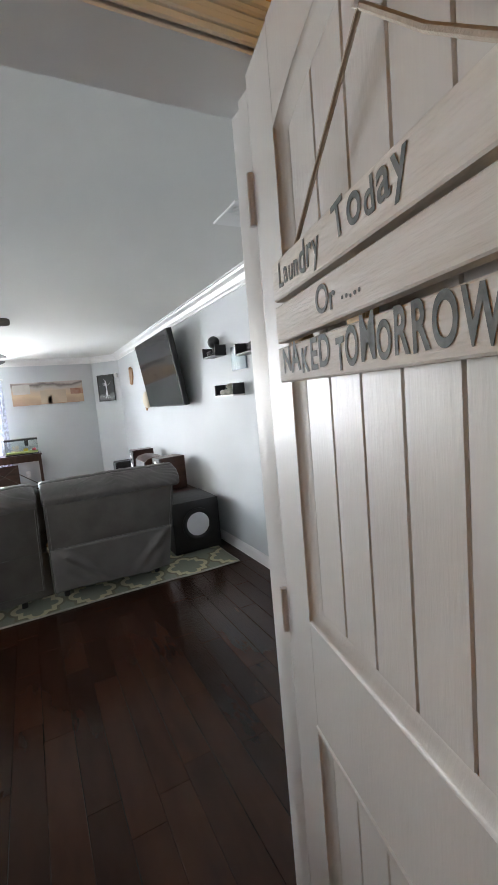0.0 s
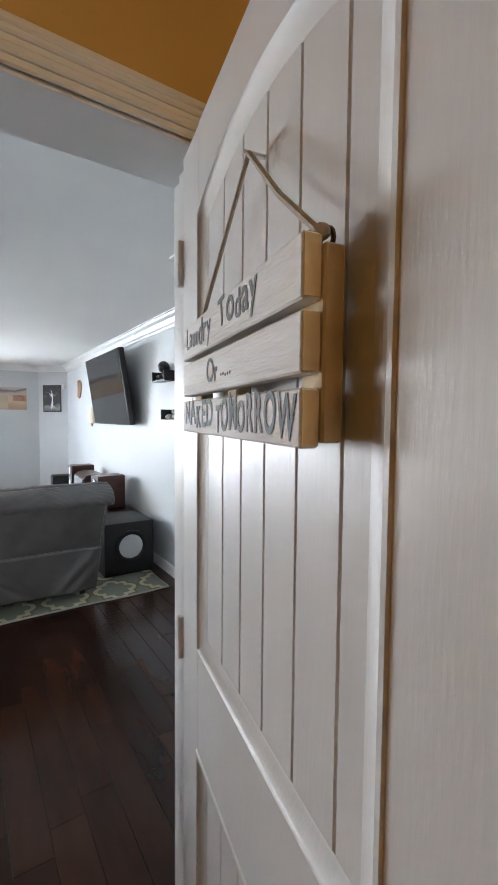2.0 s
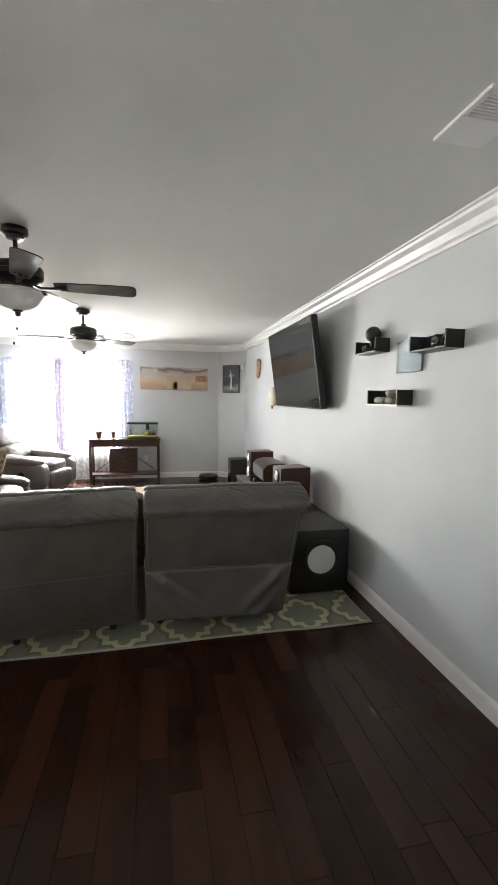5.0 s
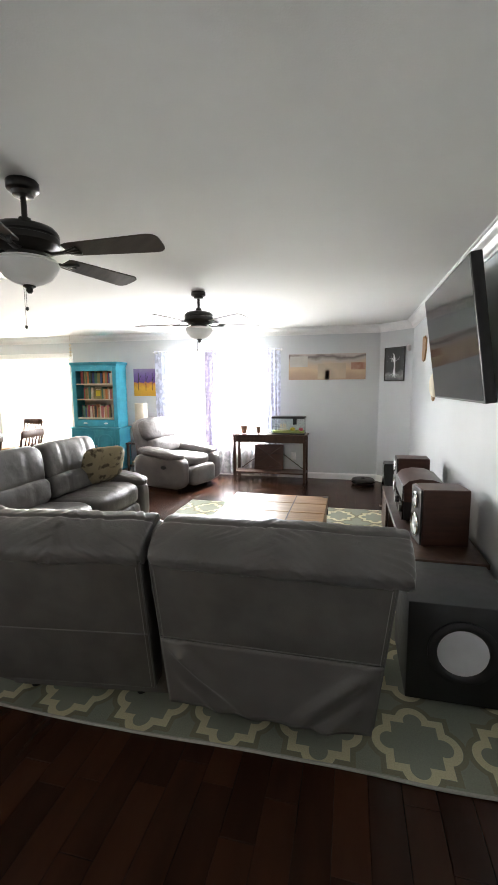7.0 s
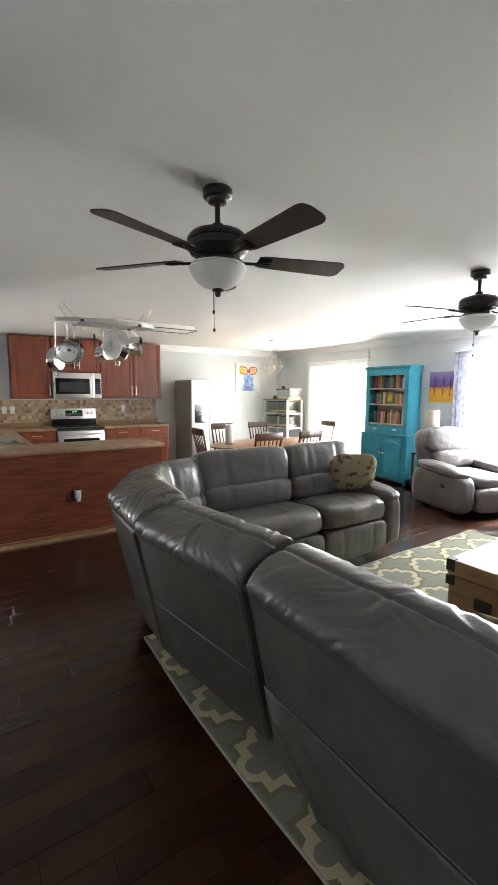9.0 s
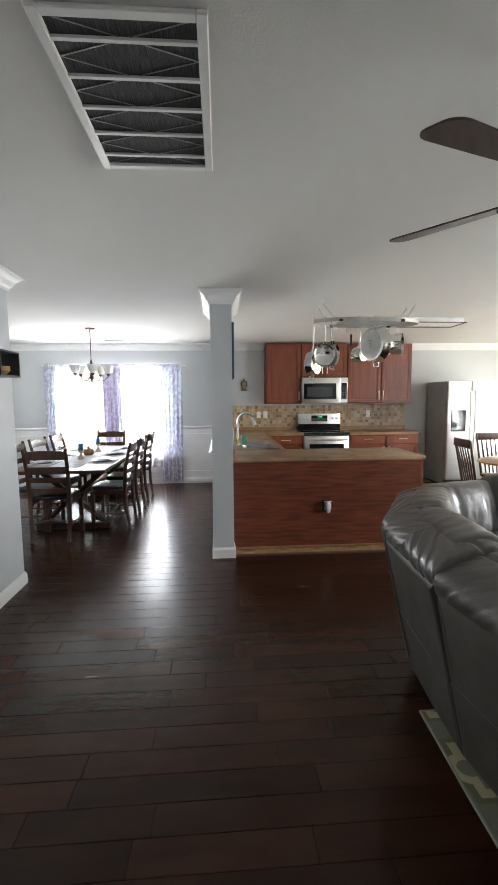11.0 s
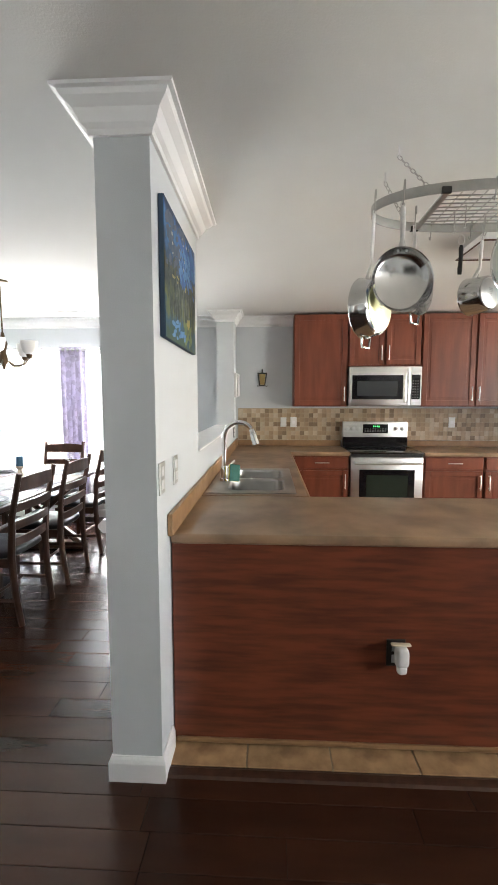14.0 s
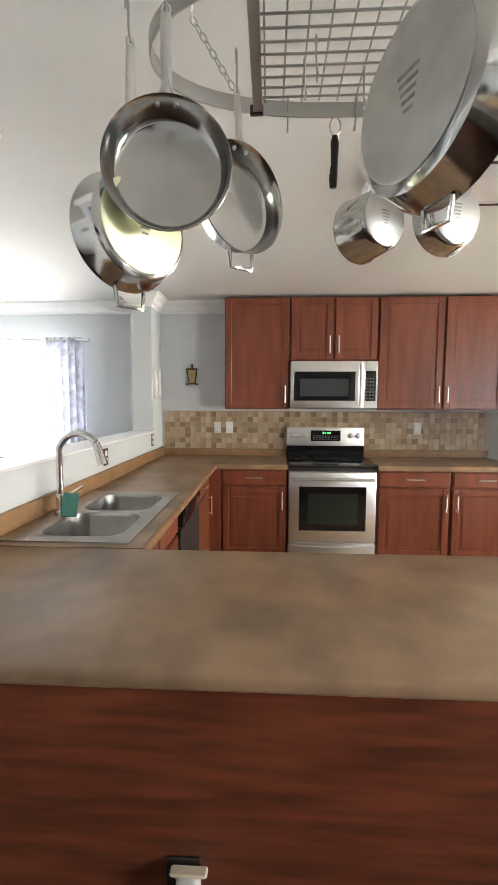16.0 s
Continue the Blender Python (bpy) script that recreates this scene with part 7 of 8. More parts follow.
def pot_plant(x, y, z, r, h, label, seed):
    p = thing("potted_plant", label, "plant", pose(x, y, z))
    part("pot", lathe(bmesh.new(), [(0, 0), (r * 0.66, 0), (r * 0.95, h * 0.8), (r * 1.06, h * 0.8), (r * 1.08, h), (r * 0.95, h), (r * 0.9, h * 0.9), (0, h * 0.88)], 20), TERRA, p)
    rr = random.Random(seed)
    st_, lf = bmesh.new(), bmesh.new()
    for k in range(5):
        a, ln = rr.uniform(0, 6.28), rr.uniform(0.05, 0.10)
        tip = Vector((math.cos(a) * 0.02, math.sin(a) * 0.02, h * 0.88 + ln))
        tube(st_, [(0, 0, h * 0.86), tip], 0.002, 5)
        for j in range(3):
            b = a + rr.uniform(-1, 1)
            q = tip + Vector((math.cos(b) * 0.018, math.sin(b) * 0.018, rr.uniform(0, 0.02)))
            s_ = Vector((-math.sin(b), math.cos(b), 0)) * 0.006
            vs = [lf.verts.new(v) for v in (tip, (tip + q) / 2 + s_, q, (tip + q) / 2 - s_)]
            lf.faces.new(vs)
    part("stems", st_, LEAF, p)
    part("leaves", lf, LEAF, p, smooth=False)
    return p


pot_plant(-0.18, 8.93, 0.7625, 0.058, 0.12, "small seedling in a brown clay pot on the console", 1)
pot_plant(0.06, 8.93, 0.7625, 0.042, 0.115, "small seedling in a slim brown pot on the console", 2)

SAND = painted("sand_abstract_paint", [(0.0, (0.40, 0.28, 0.20)), (0.2, (0.46, 0.33, 0.22)), (0.4, (0.56, 0.42, 0.27)), (0.6, (0.52, 0.40, 0.30)), (0.78, (0.42, 0.38, 0.35)), (0.9, (0.16, 0.14, 0.13)), (1.0, (0.48, 0.42, 0.40))], 3.5, 0.5)
sandp = canvas("canvas_painting", "long beige and grey abstract canvas on the wall", pose(1.12, YN - 0.001, 1.82, 0, 0, -90), 1.21, 0.41, SAND)
for y0, y1, z0, z1, m_ in ((-0.60, -0.38, -0.05, 0.06, mat("sienna_paint", (0.30, 0.13, 0.08), 0.7, second=(0.45, 0.30, 0.22), scale=8)), (0.30, 0.58, 0.0, 0.17, mat("pale_grey_paint", (0.52, 0.50, 0.47), 0.7, scale=6)), (-0.30, 0.14, -0.19, 0.05, mat("ochre_paint", (0.50, 0.40, 0.29), 0.7, second=(0.44, 0.36, 0.27), scale=5)), (-0.05, 0.02, -0.19, -0.06, mat("umber_paint", (0.22, 0.12, 0.06), 0.7, scale=8))):
    part("paint_patch", B(0.0301, 0.0306, -y1, -y0, z0, z1), m_, sandp, smooth=False)
GARDEN = painted("purple_orange_paint", [(0.0, (0.65, 0.35, 0.03)), (0.3, (0.75, 0.42, 0.03)), (0.46, (0.60, 0.22, 0.04)), (0.52, (0.12, 0.05, 0.22)), (0.75, (0.16, 0.10, 0.34)), (1.0, (0.26, 0.22, 0.40))], 16, 0.35)
gp = canvas("canvas_painting", "purple tree and orange ground canvas beside the bookcase", pose(-2.04, YN - 0.001, 1.60, 0, 0, -90), 0.42, 0.48, GARDEN)
tr = bmesh.new()
for y in (-0.12, 0.02, 0.14):
    tube(tr, [(0.0305, y, -0.14), (0.0305, y + 0.01, 0.16)], 0.006, 5, 0.2)
    tube(tr, [(0.0305, y + 0.005, 0.02), (0.0305, y + 0.05, 0.12)], 0.004, 5, 0.2)
part("painted_trunks", tr, BLACKP, gp)
DARKPIC = painted("slate_print", [(0.0, (0.10, 0.105, 0.11)), (0.15, (0.25, 0.26, 0.26)), (0.3, (0.04, 0.042, 0.045)), (0.6, (0.05, 0.052, 0.055)), (1.0, (0.035, 0.037, 0.04))], 14, 0.3)
tp = thing("tree_picture", "dark framed print of a white tree on the angled wall", "picture", pose(2.137, 8.983, 1.83, 0, 0, 225))
part("print", B(0.004, 0.014, -0.17, 0.17, -0.235, 0.235, bevel=0.002), DARKPIC, tp, smooth=False)
for a in ((-0.185, -0.17, -0.25, 0.25), (0.17, 0.185, -0.25, 0.25), (-0.17, 0.17, 0.235, 0.25), (-0.17, 0.17, -0.25, -0.235)):
    part("frame_bar", B(0.002, 0.022, a[0], a[1], a[2], a[3], bevel=0.002), BLACKM, tp, smooth=False)
trn = tube(bmesh.new(), [(0.0145, 0, -0.14), (0.0145, 0.005, -0.02), (0.0145, 0, 0.06)], [0.022, 0.012, 0.014], 6, 0.1)
r5 = random.Random(9)
for k in range(26):
    a, ln = r5.uniform(0.15, 2.99), r5.uniform(0.06, 0.16)
    b = (0.0145, r5.uniform(-0.02, 0.02), 0.04)
    m1 = (0.0145, b[1] + math.cos(a) * ln * 0.6, b[2] + math.sin(a) * ln * 0.5)
    tube(trn, [b, m1, (0.0145, m1[1] + math.cos(a + 0.6) * ln * 0.4, m1[2] + math.sin(a + 0.6) * ln * 0.4)], [0.006, 0.004, 0.002], 5, 0.1)
for k in range(12):
    a = r5.uniform(3.3, 6.1)
    tube(trn, [(0.0145, 0, -0.13), (0.0145, math.cos(a) * 0.10, -0.15 + math.sin(a) * 0.05)], [0.006, 0.002], 5, 0.1)
part("white_tree", trn, CONE, tp, "pale tree drawing")
ms = tagged(new("alarm_sensor", finish(puff(bmesh.new(), pose(2.30, 8.79, 2.05, 0, 0, 45), 0.06, 0.05, 0.09, 3, 8), "alarm_sensor", WHITEP, True)), "small white alarm sensor in the corner", "sensor")

# bookcase hutch
hu = thing("bookcase_hutch", "turquoise painted hutch with open book shelves above two doors", "bookcase", pose(-2.83, 8.985, 0))
part("lower_body", B(-0.47, 0.47, -0.19, 0.19, 0.09, 0.80, bevel=0.004), BLUE, hu, smooth=False)
part("counter", B(-0.50, 0.50, -0.215, 0.195, 0.80, 0.825, bevel=0.006), BLUE, hu, smooth=False)
for sx in (-1, 1):
    for sy in (-1, 1):
        part("foot", tube(bmesh.new(), [(sx * 0.43, sy * 0.15, 0.09), (sx * 0.435, sy * 0.155, 0.04), (sx * 0.425, sy * 0.15, 0.0)], [0.035, 0.028, 0.02], 10), BLUE, hu)
ap = bmesh.new()
for k in range(12):
    x0, x1 = -0.40 + 0.80 * k / 12, -0.40 + 0.80 * (k + 1) / 12
    dz = 0.035 * math.sin(math.pi * (k + 0.5) / 12)
    box(ap, x0, x1, -0.187, -0.17, 0.04 + dz, 0.0905)
part("shaped_apron", ap, BLUE, hu, smooth=False)
for s in (-1, 1):
    d = part("cabinet_door", B(min(s * 0.01, s * 0.39), max(s * 0.01, s * 0.39), -0.205, -0.1905, 0.14, 0.77, bevel=0.004), BLUE, hu, smooth=False)
    pts = [(s * 0.06, -0.207, 0.19), (s * 0.34, -0.207, 0.19), (s * 0.34, -0.207, 0.60)] + [(s * (0.20 + 0.14 * math.cos(t)), -0.207, 0.60 + 0.11 * math.sin(t)) for t in [radians(30 * q) for q in range(1, 6)]] + [(s * 0.06, -0.207, 0.60)]
    part("arched_bead", tube(bmesh.new(), pts, 0.008, 6, closed=True), BLUE, d)
    part("knob", lathe(bmesh.new(), [(0, 0.03), (0.014, 0.025), (0.016, 0.018), (0.007, 0.008), (0.007, 0), (0, 0)], 14, T((s * 0.035, -0.205, 0.50)) @ RX), STEEL, d)
UX, UZ0, UZ1 = 0.43, 0.826, 1.93
part("upper_side", B(-UX, -UX + 0.02, -0.13, 0.19, UZ0, UZ1, bevel=0.002), BLUE, hu, smooth=False)
part("upper_side", B(UX - 0.02, UX, -0.13, 0.19, UZ0, UZ1, bevel=0.002), BLUE, hu, smooth=False)
part("upper_back", B(-UX + 0.02, UX - 0.02, 0.17, 0.189, UZ0, UZ1), CREAM, hu, smooth=False)
part("cornice", sweep(bmesh.new(), [(-UX, 0.19), (-UX, -0.13), (UX, -0.13), (UX, 0.19)], [(0, UZ1 - 0.06), (0.008, UZ1 - 0.06), (0.012, UZ1 - 0.03), (0.035, UZ1 - 0.005), (0.04, UZ1 + 0.02), (0, UZ1 + 0.02)]), BLUE, hu, smooth=False)
part("upper_top", B(-UX, UX, -0.129, 0.189, UZ1 + 0.001, UZ1 + 0.019), BLUE, hu, smooth=False)
for x0, x1 in ((-UX + 0.0, -UX + 0.075), (UX - 0.075, UX - 0.0)):
    part("face_stile", B(x0, x1, -0.148, -0.131, UZ0, UZ1 - 0.061, bevel=0.003), BLUE, hu, smooth=False)
part("face_rail", B(-UX + 0.076, UX - 0.076, -0.148, -0.131, UZ1 - 0.13, UZ1 - 0.061, bevel=0.003), BLUE, hu, smooth=False)
bd = part("drawer_front", B(-UX + 0.076, UX - 0.076, -0.15, -0.05, UZ0 + 0.01, UZ0 + 0.13, bevel=0.004), BLUE, hu, smooth=False)
for s in (-1, 1):
    part("cup_pull", puff(bmesh.new(), T((s * 0.20, -0.158, UZ0 + 0.07)), 0.08, 0.03, 0.03, 2.5, 8), STEEL, bd)
SHZ = [UZ0 + 0.145, UZ0 + 0.47, UZ0 + 0.74]
for z in SHZ:
    part("shelf", B(-UX + 0.02, UX - 0.02, -0.125, 0.169, z, z + 0.02, bevel=0.002), CREAM, hu, smooth=False)
COVERS = [mat("book_cloth_" + nme, col, 0.65, second=tuple(c * 0.8 for c in col), scale=30) for nme, col in (("maroon", (0.22, 0.03, 0.04)), ("navy", (0.03, 0.06, 0.20)), ("tan", (0.42, 0.30, 0.16)), ("black", (0.02, 0.02, 0.022)), ("rose", (0.42, 0.14, 0.14)), ("cream", (0.60, 0.54, 0.42)), ("olive", (0.20, 0.18, 0.07)), ("white", (0.68, 0.66, 0.62)), ("green", (0.05, 0.14, 0.10)), ("orange", (0.5, 0.18, 0.06)))]
rb = random.Random(21)


def book(x, y, z, w, d, h, cover, lean=0.0):
    b = thing("book", "upright book in a cloth cover on the hutch shelf", "book", pose(x, y, z, 0, lean, 0), "books on the hutch")
    cb_ = bmesh.new()
    box(cb_, 0, 0.003, 0, d, 0, h)
    box(cb_, w - 0.003, w, 0, d, 0, h)
    box(cb_, 0.003, w - 0.003, 0, 0.004, 0, h)
    part("cover", cb_, cover, b, smooth=False)
    part("pages", B(0.0032, w - 0.0032, 0.0045, d - 0.004, 0.004, h - 0.005), PAPER, b, smooth=False)
    return b


for si, z in enumerate(SHZ):
    x = -2.83 - UX + 0.10 + (0.02 if si != 1 else 0.07)
    while x < -2.83 + UX - 0.12:
        w, h, d = rb.uniform(0.018, 0.042), rb.uniform(0.17, 0.235), rb.uniform(0.12, 0.16)
        if si == 1 and abs(x - (-2.83)) < 0.09:
            pc = thing("picture_book", "book standing face out on the hutch shelf", "book", pose(-2.90, 8.93, z + 0.0205, -8, 0, 0), "books on the hutch")
            part("cover", B(0, 0.15, 0, 0.012, 0, 0.20, bevel=0.001), COVERS[6], pc, smooth=False)
            part("title_patch", B(0.03, 0.12, -0.0008, 0.0, 0.05, 0.15), SPY, pc, smooth=False)
            part("title_bar", B(0.03, 0.12, -0.0008, 0.0, 0.165, 0.18), CREAM, pc, smooth=False)
            x = -2.83 + 0.10
            continue
        book(x, 8.985 - 0.085 + rb.uniform(0, 0.02), z + 0.0205, w, d, h, COVERS[rb.randrange(10)])
        x += w + 0.0015

# lamp and side table behind the recliner
st_ = thing("side_table", "small dark side table with a lower shelf behind the recliner", "side table", pose(-1.98, 8.86, 0))
part("top", B(-0.2, 0.2, -0.2, 0.2, 0.56, 0.585, bevel=0.004), DARKWOOD, st_, smooth=False)
part("shelf", B(-0.18, 0.18, -0.18, 0.18, 0.18, 0.2), DARKWOOD, st_, smooth=False)
for sx in (-1, 1):
    for sy in (-1, 1):
        part("leg", B(sx * 0.17 - 0.018, sx * 0.17 + 0.018, sy * 0.17 - 0.018, sy * 0.17 + 0.018, 0, 0.559, bevel=0.002), DARKWOOD, st_, smooth=False)
SHADE = mat("cream_linen_shade", (0.62, 0.57, 0.46), 0.9, second=(0.56, 0.51, 0.40), scale=8, bump=0.3, bump_scale=300)
tl = thing("table_lamp", "cream drum shade table lamp on the side table", "lamp", pose(-1.98, 8.88, 0.5855))
part("base", lathe(bmesh.new(), [(0, 0), (0.07, 0), (0.07, 0.015), (0.02, 0.03), (0.035, 0.1), (0.045, 0.17), (0.02, 0.26), (0.01, 0.30), (0.01, 0.38), (0, 0.38)], 20), BRASS, tl)
part("shade", lathe(bmesh.new(), [(0.105, 0.36), (0.105, 0.66), (0.102, 0.66), (0.102, 0.36)], 28), SHADE, tl)
for k in range(3):
    bk = tagged(new("magazine", finish(B(-0.15, 0.15, -0.11, 0.11, 0, 0.018, bevel=0.002), "magazine", COVERS[(5, 7, 2)[k]])), "magazine stacked on the side table's shelf", "magazine", "magazines")
    bk.matrix_basis = pose(-1.98, 8.86, 0.2005 + 0.0185 * k, 0, 0, 5 * k)

# ---- east wall shelves ----
def ledge(y0, y1, z0, z1, label, pale=False):
    """A U-shaped wall shelf: tray with a tall block at each end; runs along y."""
    s = thing("wall_shelf", label, "shelf")
    edge_m = WHITEP if pale else BLACKM
    part("tray", B(XE - 0.11, XE - 0.001, y0, y1, z0, z0 + 0.012, bevel=0.001), edge_m, s, smooth=False)
    part("back", B(XE - 0.012, XE - 0.001, y0 + 0.01, y1 - 0.01, z0 + 0.012, z1), BLACKP, s, smooth=False)
    part("end_block", B(XE - 0.11, XE - 0.001, y0, y0 + 0.012 if pale else y0 + 0.012, z0 + 0.012, z1, bevel=0.001), BLACKP, s, smooth=False)
    part("end_block", B(XE - 0.11, XE - 0.001, y1 - 0.012, y1, z0 + 0.012, z1, bevel=0.001), BLACKP, s, smooth=False)
    if pale:
        part("edge", B(XE - 0.114, XE - 0.1105, y0, y1, z0, z0 + 0.012), WHITEP, s, smooth=False)
    return s


ledge(3.90, 4.20, 1.83, 1.925, "black U-shaped wall shelf holding a globe figure")
ledge(3.17, 3.50, 1.78, 1.875, "black U-shaped wall shelf holding a small figure")
ledge(3.60, 3.985, 1.465, 1.57, "black wall shelf with pale edge holding stones", True)
g1 = thing("globe_figure", "dark round globe ornament on a little stand", "ornament", pose(2.30, 4.03, 1.8425))
part("stand", tube(bmesh.new(), [(0, 0, 0), (0.005, 0.01, 0.03), (0, 0, 0.07)], [0.045, 0.015, 0.02], 10), BLACKM, g1)
part("globe", lathe(bmesh.new(), [(0.055 * math.sin(radians(a)), 0.12 - 0.055 * math.cos(radians(a))) for a in range(0, 181, 15)], 20), BLACKP, g1)
part("leaf_cluster", puff(bmesh.new(), T((-0.01, 0.07, 0.025)), 0.05, 0.09, 0.05, 2.2, 8, 0.02, 40), BLACKM, g1)
g2 = tagged(new("small_figure", finish(puff(bmesh.new(), pose(2.30, 3.30, 1.825), 0.05, 0.10, 0.065, 2.2, 10, 0.025, 40, 2), "small_figure", BLACKM, True)), "small dark metal ornament on the wall shelf", "ornament")
STONE = mat("pale_grey_stone", (0.36, 0.35, 0.30), 0.8, second=(0.25, 0.24, 0.21), scale=30, bump=0.3, bump_scale=60)
for y, sx_, sz_, zz in ((3.87, 0.13, 0.05, 1.5025), (3.74, 0.10, 0.05, 1.5025)):
    tagged(new("stone", finish(puff(bmesh.new(), pose(2.30, y, zz), 0.07, sx_, sz_, 3.0, 8, 0.004, 20, y), "stone", STONE, True)), "smooth grey stone on the wall shelf", "stone", "stones on the shelf")
gl = lathe(bmesh.new(), [(0.035, 0), (0.05, 0.02), (0.035, 0.045), (0.022, 0.04), (0.022, 0.01)], 16, pose(2.30, 3.73, 1.527))
tagged(new("stone_ring", finish(gl, "stone_ring", STONE, True)), "grey ring shaped stone on the wall shelf", "stone", "stones on the shelf")
PRT = painted("pale_blue_print", [(0.0, (0.22, 0.28, 0.32)), (0.4, (0.34, 0.40, 0.43)), (0.55, (0.28, 0.38, 0.44)), (0.8, (0.36, 0.38, 0.40)), (1.0, (0.24, 0.27, 0.30))], 6, 0.4)
wp_ = thing("wall_picture", "pale blue glass covered picture on the wall", "picture", pose(XE - 0.001, 3.645, 1.78, 0, 0, 180))
part("print", B(0.001, 0.016, -0.135, 0.135, -0.10, 0.10, bevel=0.002), PRT, wp_, smooth=False)
part("glass", B(0.0165, 0.019, -0.135, 0.135, -0.10, 0.10), GLASS, wp_, smooth=False)
OAKD = mat("honey_wood_cutout", (0.34, 0.18, 0.07), 0.5, second=(0.22, 0.11, 0.04), scale=4, stretch=(1, 5, 1), detail=6)


def cutout(name, label, outline, m, category="ornament"):
    bm = bmesh.new()
    f = [bm.verts.new((0.001, y, z)) for y, z in outline]
    g = [bm.verts.new((0.018, y, z)) for y, z in outline]
    bm.faces.new(f), bm.faces.new(g[::-1])
    for i in range(len(f)):
        j = (i + 1) % len(f)
        bm.faces.new((f[i], g[i], g[j], f[j]))
    ob = tagged(new(name, finish(bm, name, OAKD)), label, category)
    ob.matrix_basis = m
    return ob


cutout("wooden_cutout", "honey wood state shaped cut-out on the wall", [(-0.12, -0.12), (-0.03, -0.15), (0.05, -0.13), (0.13, -0.02), (0.12, 0.12), (0.07, 0.10), (0.04, 0.15), (-0.02, 0.09), (-0.06, 0.15), (-0.12, 0.13), (-0.10, 0.02)], pose(XE - 0.0005, 7.74, 1.95, 0, 0, 180))
fm = thing("fish_mount", "tan carved wooden fish on the wall beside the television", "ornament", pose(XE - 0.07, 6.62, 1.52))
part("body", puff(bmesh.new(), T((0, 0, 0)), 0.10, 0.24, 0.24, 2.3, 12, 0.008, 12), CREAM, fm)
part("backing", B(0.045, 0.068, -0.10, 0.10, -0.11, 0.11, bevel=0.01), OAKD, fm, smooth=False)
part("fin", puff(bmesh.new(), T((-0.01, 0.03, -0.11)), 0.03, 0.08, 0.10, 2.5, 8, 0.006, 20), OAKD, fm)
sb = thing("box_shelf", "black open box shelf with a clay bowl on the south wall", "shelf", pose(-1.85, YS, 1.66))
BX, BD_ = 0.14, 0.15
for a in ((-BX, BX, 0.001, BD_, 0, 0.012), (-BX, BX, 0.001, BD_, 0.168, 0.18), (-BX, -BX + 0.012, 0.001, BD_, 0.012, 0.168), (BX - 0.012, BX, 0.001, BD_, 0.012, 0.168)):
    part("panel", B(*a), BLACKP, sb, smooth=False)
bl = tagged(new("clay_bowl", finish(lathe(bmesh.new(), [(0, 0), (0.03, 0), (0.06, 0.03), (0.06, 0.06), (0.055, 0.06), (0.052, 0.032), (0.02, 0.008), (0, 0.008)], 20, T((-1.85, YS + 0.08, 1.6725))), "clay_bowl", OAKD, True)), "small tan clay bowl inside the box shelf", "bowl")

# ---- dining room ----
def dining_chair(m, label):
    """A ladder-back chair; local back at y = 0, seat to +y."""
    c = thing("dining_chair", label, "chair", m, "chairs round the dining table")
    for s in (-1, 1):
        part("back_post", tube(bmesh.new(), [(s * 0.19, 0.0, 0), (s * 0.195, 0.03, 0.22), (s * 0.20, 0.04, 0.45), (s * 0.205, 0.02, 0.72), (s * 0.21, -0.045, 1.0)], [0.019, 0.022, 0.024, 0.021, 0.017], 8), CHAIRWOOD, c)
        part("front_leg", B(s * 0.20 - 0.02, s * 0.20 + 0.02, 0.39, 0.43, 0, 0.44, bevel=0.003), CHAIRWOOD, c, smooth=False)
        part("side_rail", B(s * 0.20 - 0.011, s * 0.20 + 0.011, 0.06, 0.39, 0.39, 0.45, bevel=0.002), CHAIRWOOD, c, smooth=False)
        part("stretcher", tube(bmesh.new(), [(s * 0.195, 0.03, 0.17), (s * 0.20, 0.40, 0.17)], 0.012, 8), CHAIRWOOD, c)
    part("front_rail", B(-0.18, 0.18, 0.395, 0.42, 0.39, 0.45, bevel=0.002), CHAIRWOOD, c, smooth=False)
    part("cross_stretcher", tube(bmesh.new(), [(-0.197, 0.22, 0.17), (0.197, 0.22, 0.17)], 0.011, 8), CHAIRWOOD, c)
    for z, h in ((0.55, 0.055), (0.665, 0.055), (0.78, 0.055), (0.925, 0.085)):
        bm = bmesh.new()
        y = 0.04 - max(0, z - 0.5) * 0.155
        cols = []
        for k in range(9):
            f = k / 8
            bow = -0.022 * math.sin(math.pi * f)
            up = 0.012 * math.sin(math.pi * f) if h > 0.06 else 0
            x = -0.20 + 0.40 * f
            cols.append([bm.verts.new(v) for v in ((x, y + bow - 0.008, z - h / 2), (x, y + bow + 0.008, z - h / 2), (x, y + bow + 0.006, z + h / 2 + up), (x, y + bow - 0.01, z + h / 2 + up))])
        for a, b in zip(cols, cols[1:]):
            for j in range(4):
                bm.faces.new((a[j], a[(j + 1) % 4], b[(j + 1) % 4], b[j]))
        bm.faces.new(cols[0]), bm.faces.new(cols[-1][::-1])
        part("ladder_slat", bm, CHAIRWOOD, c)
    part("seat", puff(bmesh.new(), T((0, 0.235, 0.468)), 0.43, 0.41, 0.055, 4.5, 12, 0.003, 8), SEATBLK, c, "black padded seat")
    return c


